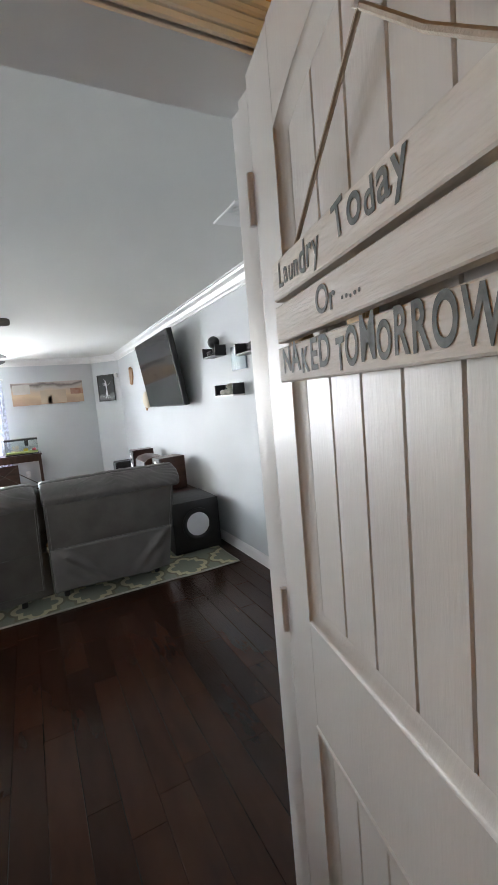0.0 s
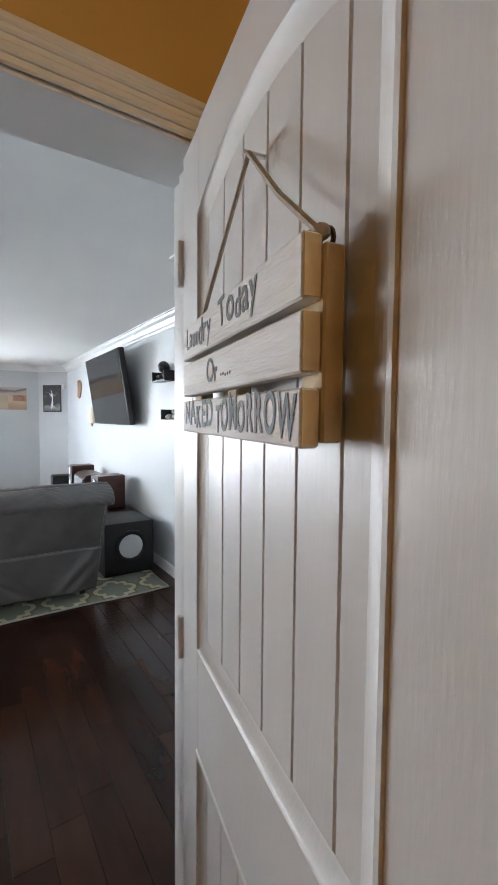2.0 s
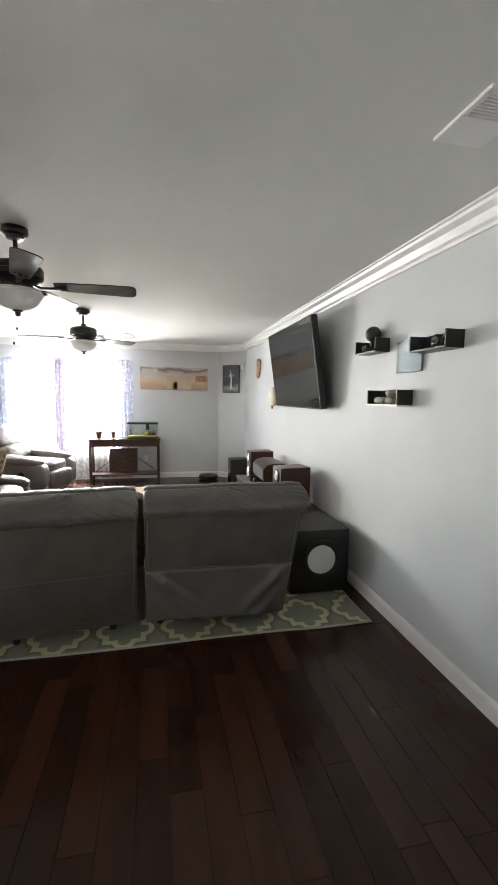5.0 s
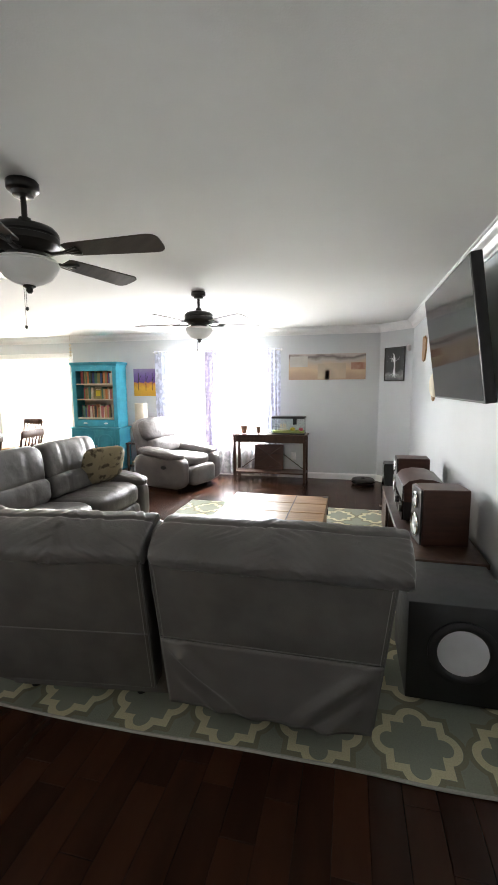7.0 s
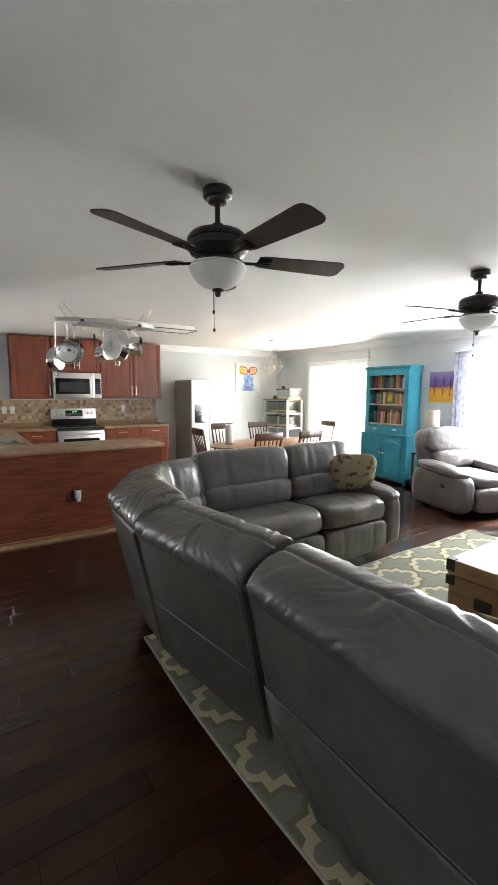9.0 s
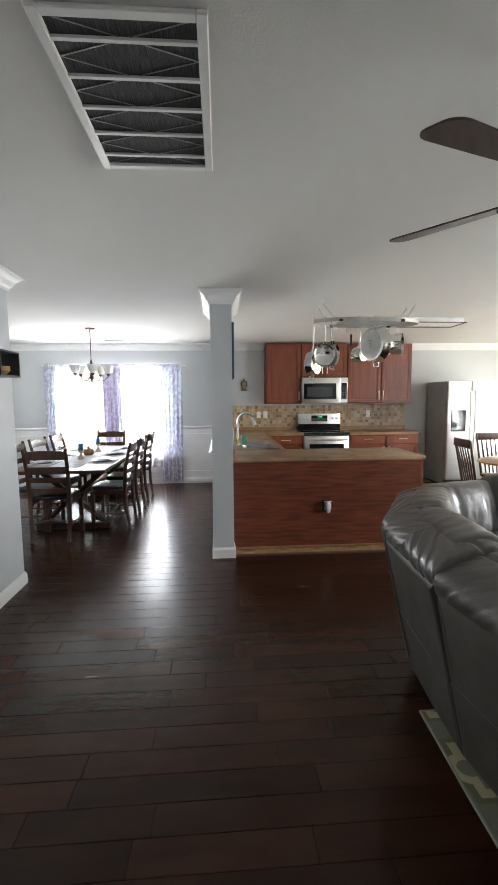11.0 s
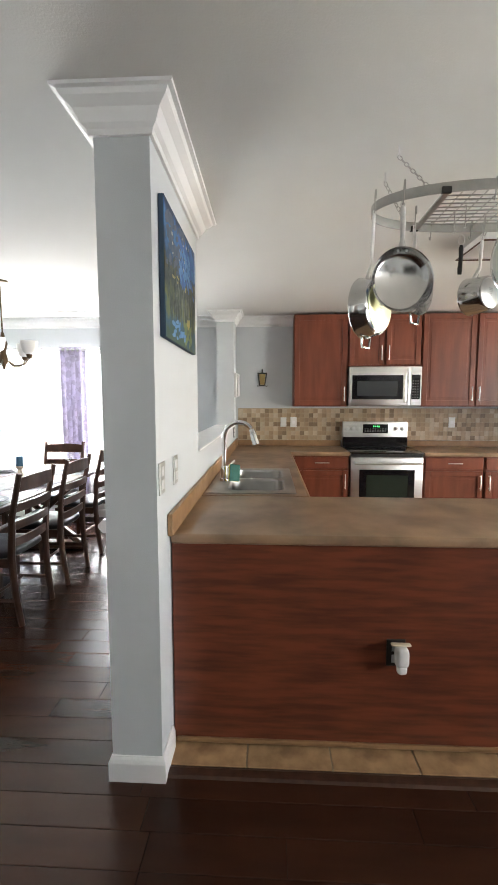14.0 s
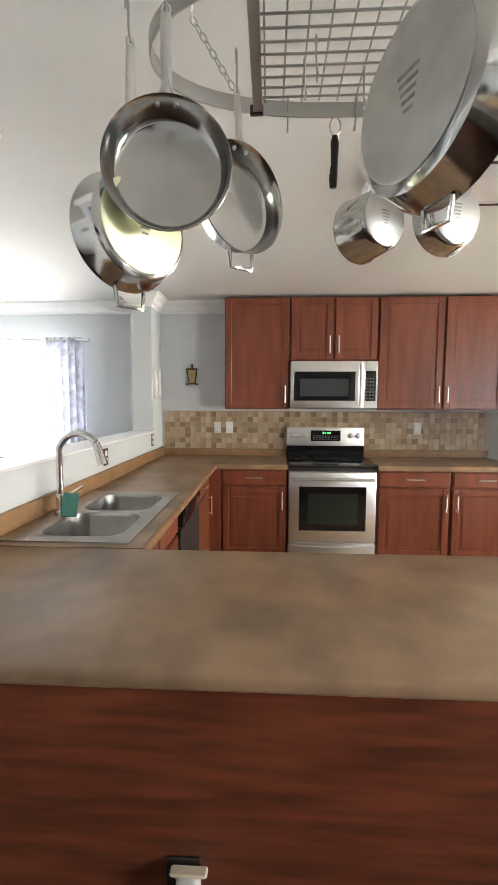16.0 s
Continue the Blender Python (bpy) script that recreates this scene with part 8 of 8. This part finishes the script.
LBL = "brown ladder-back dining chair with black padded seat"
first = dining_chair(pose(-3.19, 1.02, 0, 0, 0, 90), LBL + " at the table end")
for x_ in (-3.87, -4.50, -5.20):
    copy_thing(first, pose(x_, 1.74, 0, 0, 0, 180 + rb.uniform(-3, 3)))["label"] = LBL + " along the table"
for x_ in (-3.80, -4.45, -5.10):
    copy_thing(first, pose(x_, 0.46, 0, 0, 0, rb.uniform(-4, 4)))["label"] = LBL + " along the table"
copy_thing(first, pose(-5.72, 1.05, 0, 0, 0, -90))["label"] = LBL + " by the window"
dt = thing("dining_table", "dark wood trestle dining table laid for a meal", "table", pose(-4.43, 1.10, 0))
for k in range(5):
    y0 = -0.50 + 0.2 * k
    part("top_board", B(-1.12, 1.12, y0 + 0.001, y0 + 0.199, 0.725, 0.76, bevel=0.003), CHAIRWOOD, dt, smooth=False)
for s in (-1, 1):
    part("breadboard_end", B(min(s * 1.122, s * 1.22), max(s * 1.122, s * 1.22), -0.50, 0.50, 0.722, 0.76, bevel=0.004), CHAIRWOOD, dt, smooth=False)
    xb = tube(bmesh.new(), [(s * 0.72, -0.36, 0.06), (s * 0.72, 0.36, 0.68)], 0.04, 6, 0.8)
    tube(xb, [(s * 0.72, 0.36, 0.06), (s * 0.72, -0.36, 0.68)], 0.04, 6, 0.8)
    part("trestle_cross", xb, CHAIRWOOD, dt)
    part("foot", B(s * 0.72 - 0.05, s * 0.72 + 0.05, -0.42, 0.42, 0, 0.07, bevel=0.008), CHAIRWOOD, dt, smooth=False)
    part("cleat", B(s * 0.72 - 0.04, s * 0.72 + 0.04, -0.42, 0.42, 0.66, 0.724, bevel=0.004), CHAIRWOOD, dt, smooth=False)
part("stretcher", B(-0.72, 0.72, -0.035, 0.035, 0.32, 0.40, bevel=0.004), CHAIRWOOD, dt, smooth=False)
CLOTH = mat("grey_white_runner_cloth", (0.56, 0.56, 0.58), 0.95, second=(0.42, 0.42, 0.45), scale=12, bump=0.4, bump_scale=300)
tagged(new("table_runner", finish(B(-5.45, -3.40, 0.93, 1.27, 0.7605, 0.7625), "table_runner", CLOTH)), "pale grey cloth runner on the dining table", "runner")
CERAM = mat("pale_grey_stoneware", (0.50, 0.51, 0.53), 0.25, scale=8)
for x_, y_ in [(-3.87, 1.42), (-4.50, 1.42), (-5.20, 1.42), (-3.80, 0.76), (-4.45, 0.76), (-5.10, 0.76)]:
    tagged(new("placemat", finish(B(x_ - 0.2, x_ + 0.2, y_ - 0.135, y_ + 0.135, 0.7607, 0.7635), "placemat", CLOTH)), "woven grey placemat on the dining table", "placemat", "place settings")
    pl_ = lathe(bmesh.new(), [(0, 0), (0.08, 0), (0.13, 0.014), (0.132, 0.017), (0.08, 0.006), (0, 0.006)], 28, T((x_, y_, 0.764)))
    tagged(new("dinner_plate", finish(pl_, "dinner_plate", CERAM, True)), "pale grey dinner plate on a placemat", "plate", "place settings")
    nap = puff(bmesh.new(), pose(x_, y_, 0.782, 0, 0, 20), 0.09, 0.16, 0.018, 3, 8, 0.003, 14, x_)
    tagged(new("napkin", finish(nap, "napkin", CLOTH, True)), "folded grey napkin on a dinner plate", "napkin", "place settings")
    gy_ = 1.28 if y_ > 1.1 else 0.92
    wg = lathe(bmesh.new(), [(0.032, 0), (0.03, 0.003), (0.004, 0.006), (0.004, 0.075), (0.025, 0.09), (0.036, 0.12), (0.032, 0.165), (0.031, 0.165), (0.034, 0.12), (0.02, 0.093), (0, 0.085)], 18, T((x_ - 0.17, gy_, 0.763)))
    tagged(new("wine_glass", finish(wg, "wine_glass", GLASS, True)), "clear stemmed wine glass on the dining table", "glass", "place settings")
BLUEC = mat("blue_candle_wax", (0.05, 0.15, 0.25), 0.5, scale=20)
for x_ in (-4.05, -4.80):
    cn = thing("candle_holder", "white wooden pillar holder with a blue candle", "candle", pose(x_, 1.10, 0.763), "table candles")
    part("holder", lathe(bmesh.new(), [(0, 0), (0.04, 0), (0.042, 0.02), (0.02, 0.05), (0.018, 0.08), (0.035, 0.1), (0.035, 0.11), (0, 0.11)], 16), CREAM, cn)
    part("candle", lathe(bmesh.new(), [(0, 0.11), (0.03, 0.11), (0.03, 0.19), (0.026, 0.195), (0, 0.19)], 16), BLUEC, cn, "blue candle")
gd = lathe(bmesh.new(), [(0, 0), (0.05, 0.005), (0.075, 0.04), (0.06, 0.08), (0.02, 0.1), (0.012, 0.13), (0, 0.132)], 18, T((-4.42, 1.08, 0.763)))
tagged(new("gourd", finish(gd, "gourd", OAK, True)), "tan dried gourd on the table runner", "gourd")
chn = thing("chandelier", "bronze five-arm chandelier with white glass shades", "chandelier", pose(-4.65, 1.10, 0))
part("canopy", lathe(bmesh.new(), [(0, H - 0.001), (0.065, H - 0.001), (0.06, H - 0.015), (0.015, H - 0.025), (0, H - 0.025)], 20), BRASS, chn)
part("chain", tube(bmesh.new(), [(0, 0, H - 0.02), (0, 0, 2.02)], 0.006, 8), BRASS, chn)
part("body", lathe(bmesh.new(), [(0, 2.03), (0.012, 2.02), (0.018, 1.98), (0.035, 1.93), (0.02, 1.86), (0.03, 1.82), (0.035, 1.78), (0.015, 1.745), (0.012, 1.72), (0, 1.71)], 18), BRASS, chn)
for k in range(5):
    R = Matrix.Rotation(radians(72 * k + 20), 4, "Z")
    am = tube(bmesh.new(), [R @ Vector(v) for v in ((0.02, 0, 1.80), (0.09, 0, 1.75), (0.17, 0, 1.755), (0.215, 0, 1.80), (0.22, 0, 1.83))], 0.007, 8)
    arm_ = part("arm", am, BRASS, chn)
    part("cup", lathe(bmesh.new(), [(0, 1.80), (0.02, 1.81), (0.028, 1.84), (0, 1.845)], 14, T(R @ Vector((0.22, 0, 0)))), BRASS, arm_)
    part("glass_shade", lathe(bmesh.new(), [(0.025, 1.84), (0.05, 1.86), (0.062, 1.90), (0.068, 1.95), (0.066, 1.95), (0.058, 1.90), (0.046, 1.863), (0.022, 1.844)], 20, T(R @ Vector((0.22, 0, 0)))), FROST, arm_, "white bell glass shade")

# ---- breakfast nook ----
nt = thing("breakfast_table", "oval honey wood breakfast table", "table", pose(-3.32, 6.78, 0, 0, 0, 90))
HONEY = mat("honey_wood", (0.36, 0.17, 0.06), 0.35, second=(0.26, 0.11, 0.04), scale=3, stretch=(1, 7, 1), detail=6)
part("top", lathe(bmesh.new(), [(0, 0.725), (0.60, 0.725), (0.615, 0.735), (0.615, 0.748), (0.60, 0.755), (0, 0.755)], 40, Matrix.Identity(4), 1.62, 0.92), HONEY, nt)
part("pedestal", lathe(bmesh.new(), [(0, 0.724), (0.11, 0.72), (0.06, 0.62), (0.09, 0.45), (0.07, 0.3), (0.12, 0.22), (0.12, 0.14), (0, 0.14)], 24), HONEY, nt)
for k in range(4):
    R = Matrix.Rotation(radians(90 * k + 45), 4, "Z")
    part("foot", tube(bmesh.new(), [R @ Vector(v) for v in ((0.08, 0, 0.2), (0.25, 0, 0.12), (0.42, 0, 0.03))], [0.04, 0.035, 0.028], 8), HONEY, nt)


def spindle_chair(m):
    c = thing("spindle_chair", "brown spindle-back kitchen chair with shaped crest rail", "chair", m, "breakfast chairs")
    part("seat", puff(bmesh.new(), T((0, 0.22, 0.445)), 0.44, 0.42, 0.04, 5, 10), CHAIRWOOD, c)
    for s in (-1, 1):
        part("leg", tube(bmesh.new(), [(s * 0.21, 0.02, 0), (s * 0.16, 0.08, 0.43)], [0.014, 0.021], 8), CHAIRWOOD, c)
        part("leg", tube(bmesh.new(), [(s * 0.20, 0.42, 0), (s * 0.16, 0.36, 0.43)], [0.014, 0.021], 8), CHAIRWOOD, c)
        part("back_post", tube(bmesh.new(), [(s * 0.17, 0.04, 0.45), (s * 0.20, -0.06, 0.98)], [0.016, 0.013], 8), CHAIRWOOD, c)
    part("crest_rail", B(-0.21, 0.21, -0.075, -0.053, 0.90, 1.0, bevel=0.012, seg=2), CHAIRWOOD, c)
    for k in range(5):
        x = -0.12 + 0.06 * k
        part("spindle", tube(bmesh.new(), [(x * 0.85, 0.04, 0.46), (x, -0.008, 0.70), (x * 1.05, -0.06, 0.91)], [0.008, 0.012, 0.007], 7), CHAIRWOOD, c)
    return c


s1 = spindle_chair(pose(-3.52, 5.72, 0, 0, 0, -6))
for x_, y_, turn_ in ((-3.82, 8.42, 172), (-2.48, 6.10, 88), (-2.46, 6.78, 93), (-4.22, 6.50, -90), (-4.20, 7.22, -86)):
    copy_thing(s1, pose(x_, y_, 0, 0, 0, turn_))
rk = thing("tank_rack", "white metal rack with glass tanks in the corner", "rack", pose(-5.72, 8.93, 0))
for sx in (-1, 1):
    for sy in (-1, 1):
        part("post", B(sx * 0.42 - 0.02, sx * 0.42 + 0.02, sy * 0.2 - 0.02, sy * 0.2 + 0.02, 0, 1.36, bevel=0.003), WHITEP, rk, smooth=False)
for z in (0.30, 0.72, 1.04, 1.34):
    part("shelf", B(-0.44, 0.44, -0.22, 0.22, z, z + 0.025, bevel=0.002), WHITEP if z < 1.3 else HONEY, rk, smooth=False)


def tank(x, z, w, h):
    t_ = thing("glass_tank", "glass reptile tank with dark rim on the rack", "tank", pose(x, 8.93, z), "tanks on the rack")
    for a in ((-w, w, -0.17, -0.166), (-w, w, 0.166, 0.17), (-w, -w + 0.004, -0.166, 0.166), (w - 0.004, w, -0.166, 0.166)):
        g_ = part("glass_side", B(*a, 0.012, h - 0.02), GLASS, t_, smooth=False)
        g_.visible_shadow = False
    rim_ = bmesh.new()
    for a in ((-w - 0.004, w + 0.004, -0.174, -0.160), (-w - 0.004, w + 0.004, 0.160, 0.174), (-w - 0.004, -w + 0.010, -0.160, 0.160), (w - 0.010, w + 0.004, -0.160, 0.160)):
        box(rim_, *a, h - 0.02, h)
    part("rim", rim_, BLACKP, t_, "black plastic rim", smooth=False)
    part("base", B(-w - 0.003, w + 0.003, -0.173, 0.173, 0, 0.012), BLACKP, t_, smooth=False)
    part("substrate", puff(bmesh.new(), T((0, 0, 0.03)), w * 1.95, 0.325, 0.034, 8, 8, 0.004, 14), SAND_, t_)
    return t_


SAND_ = mat("pale_sand", (0.55, 0.44, 0.27), 0.95, scale=40, bump=0.4)
tank(-5.72, 1.0655, 0.36, 0.25)
tank(-5.72, 0.7455, 0.36, 0.26)
tank(-5.50, 1.3655, 0.24, 0.23)
rf = tagged(new("dark_ornament", finish(puff(bmesh.new(), pose(-5.5, 8.78, 1.625), 0.12, 0.06, 0.06, 2.5, 8, 0.02, 20), "dark_ornament", BLACKP, True)), "small dark ornament on top of the tank", "ornament")
rf = tagged(new("heat_lamp", finish(lathe(bmesh.new(), [(0, 0.09), (0.03, 0.085), (0.06, 0.05), (0.07, 0.0), (0.066, 0.0), (0.05, 0.045), (0, 0.07)], 18, T((-5.98, 8.93, 1.366))), "heat_lamp", BLACKM, True)), "black dome lamp on the rack", "lamp")
GLSART = mat("white_paper_art", (0.70, 0.70, 0.70), 0.8, scale=4)
ga = canvas("canvas_painting", "white canvas with red glasses and a blue patch", pose(XW + 0.001, 8.35, 1.85), 0.64, 0.64, GLSART)
REDP, BLUP, YELP = mat("red_paint", (0.55, 0.06, 0.04), 0.6, scale=14), mat("blue_paint", (0.10, 0.25, 0.62), 0.6, second=(0.35, 0.5, 0.7), scale=10), mat("yellow_paint", (0.72, 0.5, 0.05), 0.6, scale=12)
NAVYP = mat("navy_paint", (0.10, 0.16, 0.42), 0.6, second=(0.22, 0.32, 0.62), scale=12)
RIMP = mat("dark_red_rim_paint", (0.10, 0.03, 0.03), 0.6, second=(0.36, 0.06, 0.05), scale=10)
PINKP = mat("pink_paint", (0.62, 0.28, 0.24), 0.6, second=(0.70, 0.50, 0.20), scale=9)
for sgn in (-1, 1):
    ringp = [(0.0312, sgn * 0.125 + 0.098 * abs(math.cos(t)) ** 0.6 * (1 if math.cos(t) > 0 else -1), 0.15 + 0.015 * sgn * math.cos(t) + 0.078 * abs(math.sin(t)) ** 0.6 * (1 if math.sin(t) > 0 else -1)) for t in [radians(18 * q + 9) for q in range(20)]]
    part("painted_lens_rim", tube(bmesh.new(), ringp, 0.011, 6, 0.12, closed=True), RIMP, ga, "dark red painted rim")
    part("painted_lens", lathe(bmesh.new(), [(0.082, 0), (0, 0.0008)], 18, T((0.0302, sgn * 0.125, 0.15)) @ Matrix.Rotation(radians(90), 4, "Y"), 0.85, 1.0), PINKP if sgn > 0 else YELP, ga)
part("painted_bridge", B(0.0301, 0.0309, -0.04, 0.05, 0.10, 0.17), REDP, ga, smooth=False)
body_ = bmesh.new()
for z0, z1, w0, w1 in ((-0.02, 0.07, 0.13, 0.09), (-0.10, -0.02, 0.10, 0.12), (-0.20, -0.10, 0.14, 0.10), (-0.305, -0.20, 0.17, 0.14)):
    body_.faces.new([body_.verts.new((0.0304, y, z)) for y, z in ((-w0, z0), (w0 + 0.02, z0), (w1 + 0.02, z1), (-w1, z1))])
part("painted_body", body_, BLUP, ga, smooth=False)
for y0, z0, w0 in ((-0.09, -0.305, 0.05), (0.06, -0.305, 0.06), (-0.04, -0.12, 0.04)):
    part("painted_stroke", B(0.0305, 0.0309, y0, y0 + w0, z0, z0 + 0.16, bevel=0.0), NAVYP, ga, smooth=False)
part("painted_stroke", B(0.0305, 0.0309, -0.02, 0.03, -0.26, -0.20), REDP, ga, smooth=False)
nc = thing("orb_chandelier", "thin pale metal orb chandelier over the breakfast table", "chandelier", pose(-4.40, 7.62, 0))
part("canopy", lathe(bmesh.new(), [(0, H - 0.001), (0.055, H - 0.001), (0.05, H - 0.02), (0, H - 0.025)], 18), STEEL, nc)
part("rod", tube(bmesh.new(), [(0, 0, H - 0.02), (0, 0, 1.82)], 0.005, 8), STEEL, nc)
for k in range(3):
    R = Matrix.Rotation(radians(60 * k), 4, "Z") @ Matrix.Rotation(radians(12 * k - 8), 4, "X")
    part("hoop", tube(bmesh.new(), [Vector((0, 0, 1.99)) + R @ Vector((0.17 * math.cos(t), 0, 0.17 * math.sin(t))) for t in [radians(15 * q) for q in range(24)]], 0.006, 6, closed=True), CREAM, nc)
part("level_hoop", tube(bmesh.new(), [(0.2 * math.cos(t), 0.2 * math.sin(t), 1.98) for t in [radians(15 * q) for q in range(24)]], 0.006, 6, closed=True), CREAM, nc)
for k in range(3):
    a = radians(120 * k)
    part("bulb", puff(bmesh.new(), T((0.06 * math.cos(a), 0.06 * math.sin(a), 1.96)), 0.035, 0.035, 0.07, 2.2, 8), FROST, nc)
mc = thing("hanging_ornament", "small cream macrame hanging beside the patio door", "ornament", pose(-3.40, 9.04, 0))
part("cord", tube(bmesh.new(), [(0, 0, H), (0, 0, 2.1)], 0.003, 6), STRING, mc)
for k in range(4):
    part("bead", puff(bmesh.new(), T((0, 0, 2.27 - 0.06 * k)), 0.04, 0.04, 0.045, 2.2, 8), CREAM, mc)

tw = thing("paper_towel_roll", "white paper towel roll on a wooden stand on the breakfast table", "paper towel", pose(-3.42, 6.12, 0.7555))
part("stand", lathe(bmesh.new(), [(0, 0), (0.075, 0), (0.075, 0.012), (0.012, 0.016), (0.012, 0.30), (0.02, 0.315), (0, 0.325)], 20), HONEY, tw)
part("roll", lathe(bmesh.new(), [(0.022, 0.018), (0.058, 0.018), (0.06, 0.022), (0.06, 0.282), (0.058, 0.286), (0.022, 0.286), (0.022, 0.018)], 28), WHITEP, tw, "white paper roll")
wo = plate("wall_outlet", "white outlet plate on the wall under the console table", 0.60, YN - 0.001, 0.36, 0.075, 0.12, "-y")


# ---- tiles ----
SPLASH = [mat("stone_mosaic_" + nme, c, 0.45, second=tuple(v * 0.85 for v in c), scale=18, bump=0.2, bump_scale=60, per_object=0.10) for nme, c in (("beige", (0.42, 0.31, 0.20)), ("tan", (0.33, 0.23, 0.14)), ("brown", (0.22, 0.15, 0.09)), ("cream", (0.48, 0.38, 0.27)))]
bs = thing("backsplash", "beige and brown stone mosaic tile backsplash", "backsplash", kind="structure")
part("grout_bed", B(XW + 0.0005, XW + 0.011, 2.955, 6.15, 0.986, 1.366), GROUT, bs, smooth=False)
rt = random.Random(5)
TS = 0.0528
tile_mesh = [finish(B(0, 0.006, 0.0012, TS - 0.0012, 0.0012, TS - 0.0012, bevel=0.0012), "tile", m_) for m_ in SPLASH]
joined = [bmesh.new() for _ in SPLASH]
count = 0
for r_ in range(7):
    for c_ in range(60):
        y, z = 2.957 + c_ * TS, 0.989 + r_ * TS
        if 4.2 < y < 4.94 and z + TS < 1.20:
            continue
        k = rt.choices(range(4), (5, 4, 2, 3))[0]
        if 3.0 < y < 5.6 and count < 300:
            ob = new("tile", tile_mesh[k])
            ob.parent = bs
            ob.location = (XW + 0.0108, y, z)
            count += 1
        else:
            box(joined[k], XW + 0.0108, XW + 0.0168, y + 0.0012, y + TS - 0.0012, z + 0.0012, z + TS - 0.0012)
for k, bm in enumerate(joined):
    tagged(part("tiles", bm, SPLASH[k], bs, smooth=False), kind="stuff")
kf = thing("floor_kitchen", "tan ceramic tile kitchen floor", "floor", kind="structure")
part("grout_bed", B(XW, -2.665, 2.93, 6.55, -0.0115, -0.003), GROUT, kf, smooth=False)
KT = 0.342
tmesh = finish(B(0.003, KT - 0.003, 0.003, KT - 0.003, -0.010, 0.003, bevel=0.002), "tile", CTILE)
x = -2.67 - KT
while x > XW + 0.05:
    y = 2.905
    while y < 6.3:
        ob = new("tile", tmesh)
        ob.parent = kf
        ob.location = (x, y, 0)
        y += KT
    x -= KT
solid("trim_floor_transition", sweep(bmesh.new(), [(-2.64, 6.55), (-2.64, 2.945)], [(-0.03, 0.0), (-0.022, 0.009), (0.012, 0.009), (0.03, 0.001), (0.03, 0.0)]), DARKWOOD, "dark wood floor transition strip", "trim")


# ---- floor planks and tiles ----
fl = thing("floor", "dark walnut hand-scraped hardwood plank floor", "floor", kind="structure")
PW = 0.125


def plank_bm(bm, x, y, w, ln):
    g, d = 0.0005, 0.0022
    z0, z1 = -0.012, 0.0
    lo = [(x + g, y + g), (x + w - g, y + g), (x + w - g, y + ln - g), (x + g, y + ln - g)]
    hi = [(x + g + d, y + g + d), (x + w - g - d, y + g + d), (x + w - g - d, y + ln - g - d), (x + g + d, y + ln - g - d)]
    a = [bm.verts.new((px, py, z1 - 0.0013)) for px, py in lo]
    b = [bm.verts.new((px, py, z1)) for px, py in hi]
    c = [bm.verts.new((px, py, z0)) for px, py in lo]
    bm.faces.new(b)
    for i in range(4):
        j = (i + 1) % 4
        bm.faces.new((a[i], a[j], b[j], b[i]))
        bm.faces.new((c[i], c[j], a[j], a[i]))
    return bm


rnd = random.Random(7)
LENGTHS = [0.46, 0.62, 0.80, 0.95, 1.22]
shared = {}
rest = bmesh.new()
near_count = 0
x = XW
while x < XE - 0.01:
    w = min(PW, XE - x)
    y = -2.6 - rnd.random() * 0.9
    while y < YN:
        ln = rnd.choice(LENGTHS)
        y0, y1 = max(y, -2.6), min(y + ln, YN)
        y += ln
        if y1 - y0 < 0.05:
            continue
        cx, cy = x + w / 2, (y0 + y1) / 2
        if cx < -2.66 and 2.93 < cy < 6.55:
            if y0 < 2.93 < y1:
                y1 = 2.93
            else:
                continue
        if cx < -2.05 and cy < -2.6:
            continue
        if cx < -2.66 and y0 < 2.93 < y1 and cy < 2.93:
            y1 = 2.93
        near = (-0.9 < cx < 2.3 and 1.2 < y0 and y1 < 3.9) or (-2.5 < cx < -0.7 and 1.6 < y0 and y1 < 4.6)
        if near and near_count < 300 and y1 - y0 == ln and w == PW:
            if ln not in shared:
                shared[ln] = finish(plank_bm(bmesh.new(), 0, 0, PW, ln), "plank", PLANK)
            ob = new("plank", shared[ln])
            ob.parent = fl
            ob.location = (x, y0, rnd.uniform(-0.0006, 0.0006))
            near_count += 1
        else:
            plank_bm(rest, x, y0, w, y1 - y0)
    x += PW
PLANKS = PLANK.copy()
PLANKS.name = "dark_walnut_floor_planks_joined"
for nd in PLANKS.node_tree.nodes:
    if nd.type == "OBJECT_INFO":
        geo = PLANKS.node_tree.nodes.new("ShaderNodeNewGeometry")
        tgt = nd.outputs["Random"].links[0].to_socket
        PLANKS.node_tree.links.new(geo.outputs["Random Per Island"], tgt)
        break
ps = part("planks", rest, PLANKS, fl, "more dark walnut planks", smooth=False)
tagged(ps, kind="stuff")
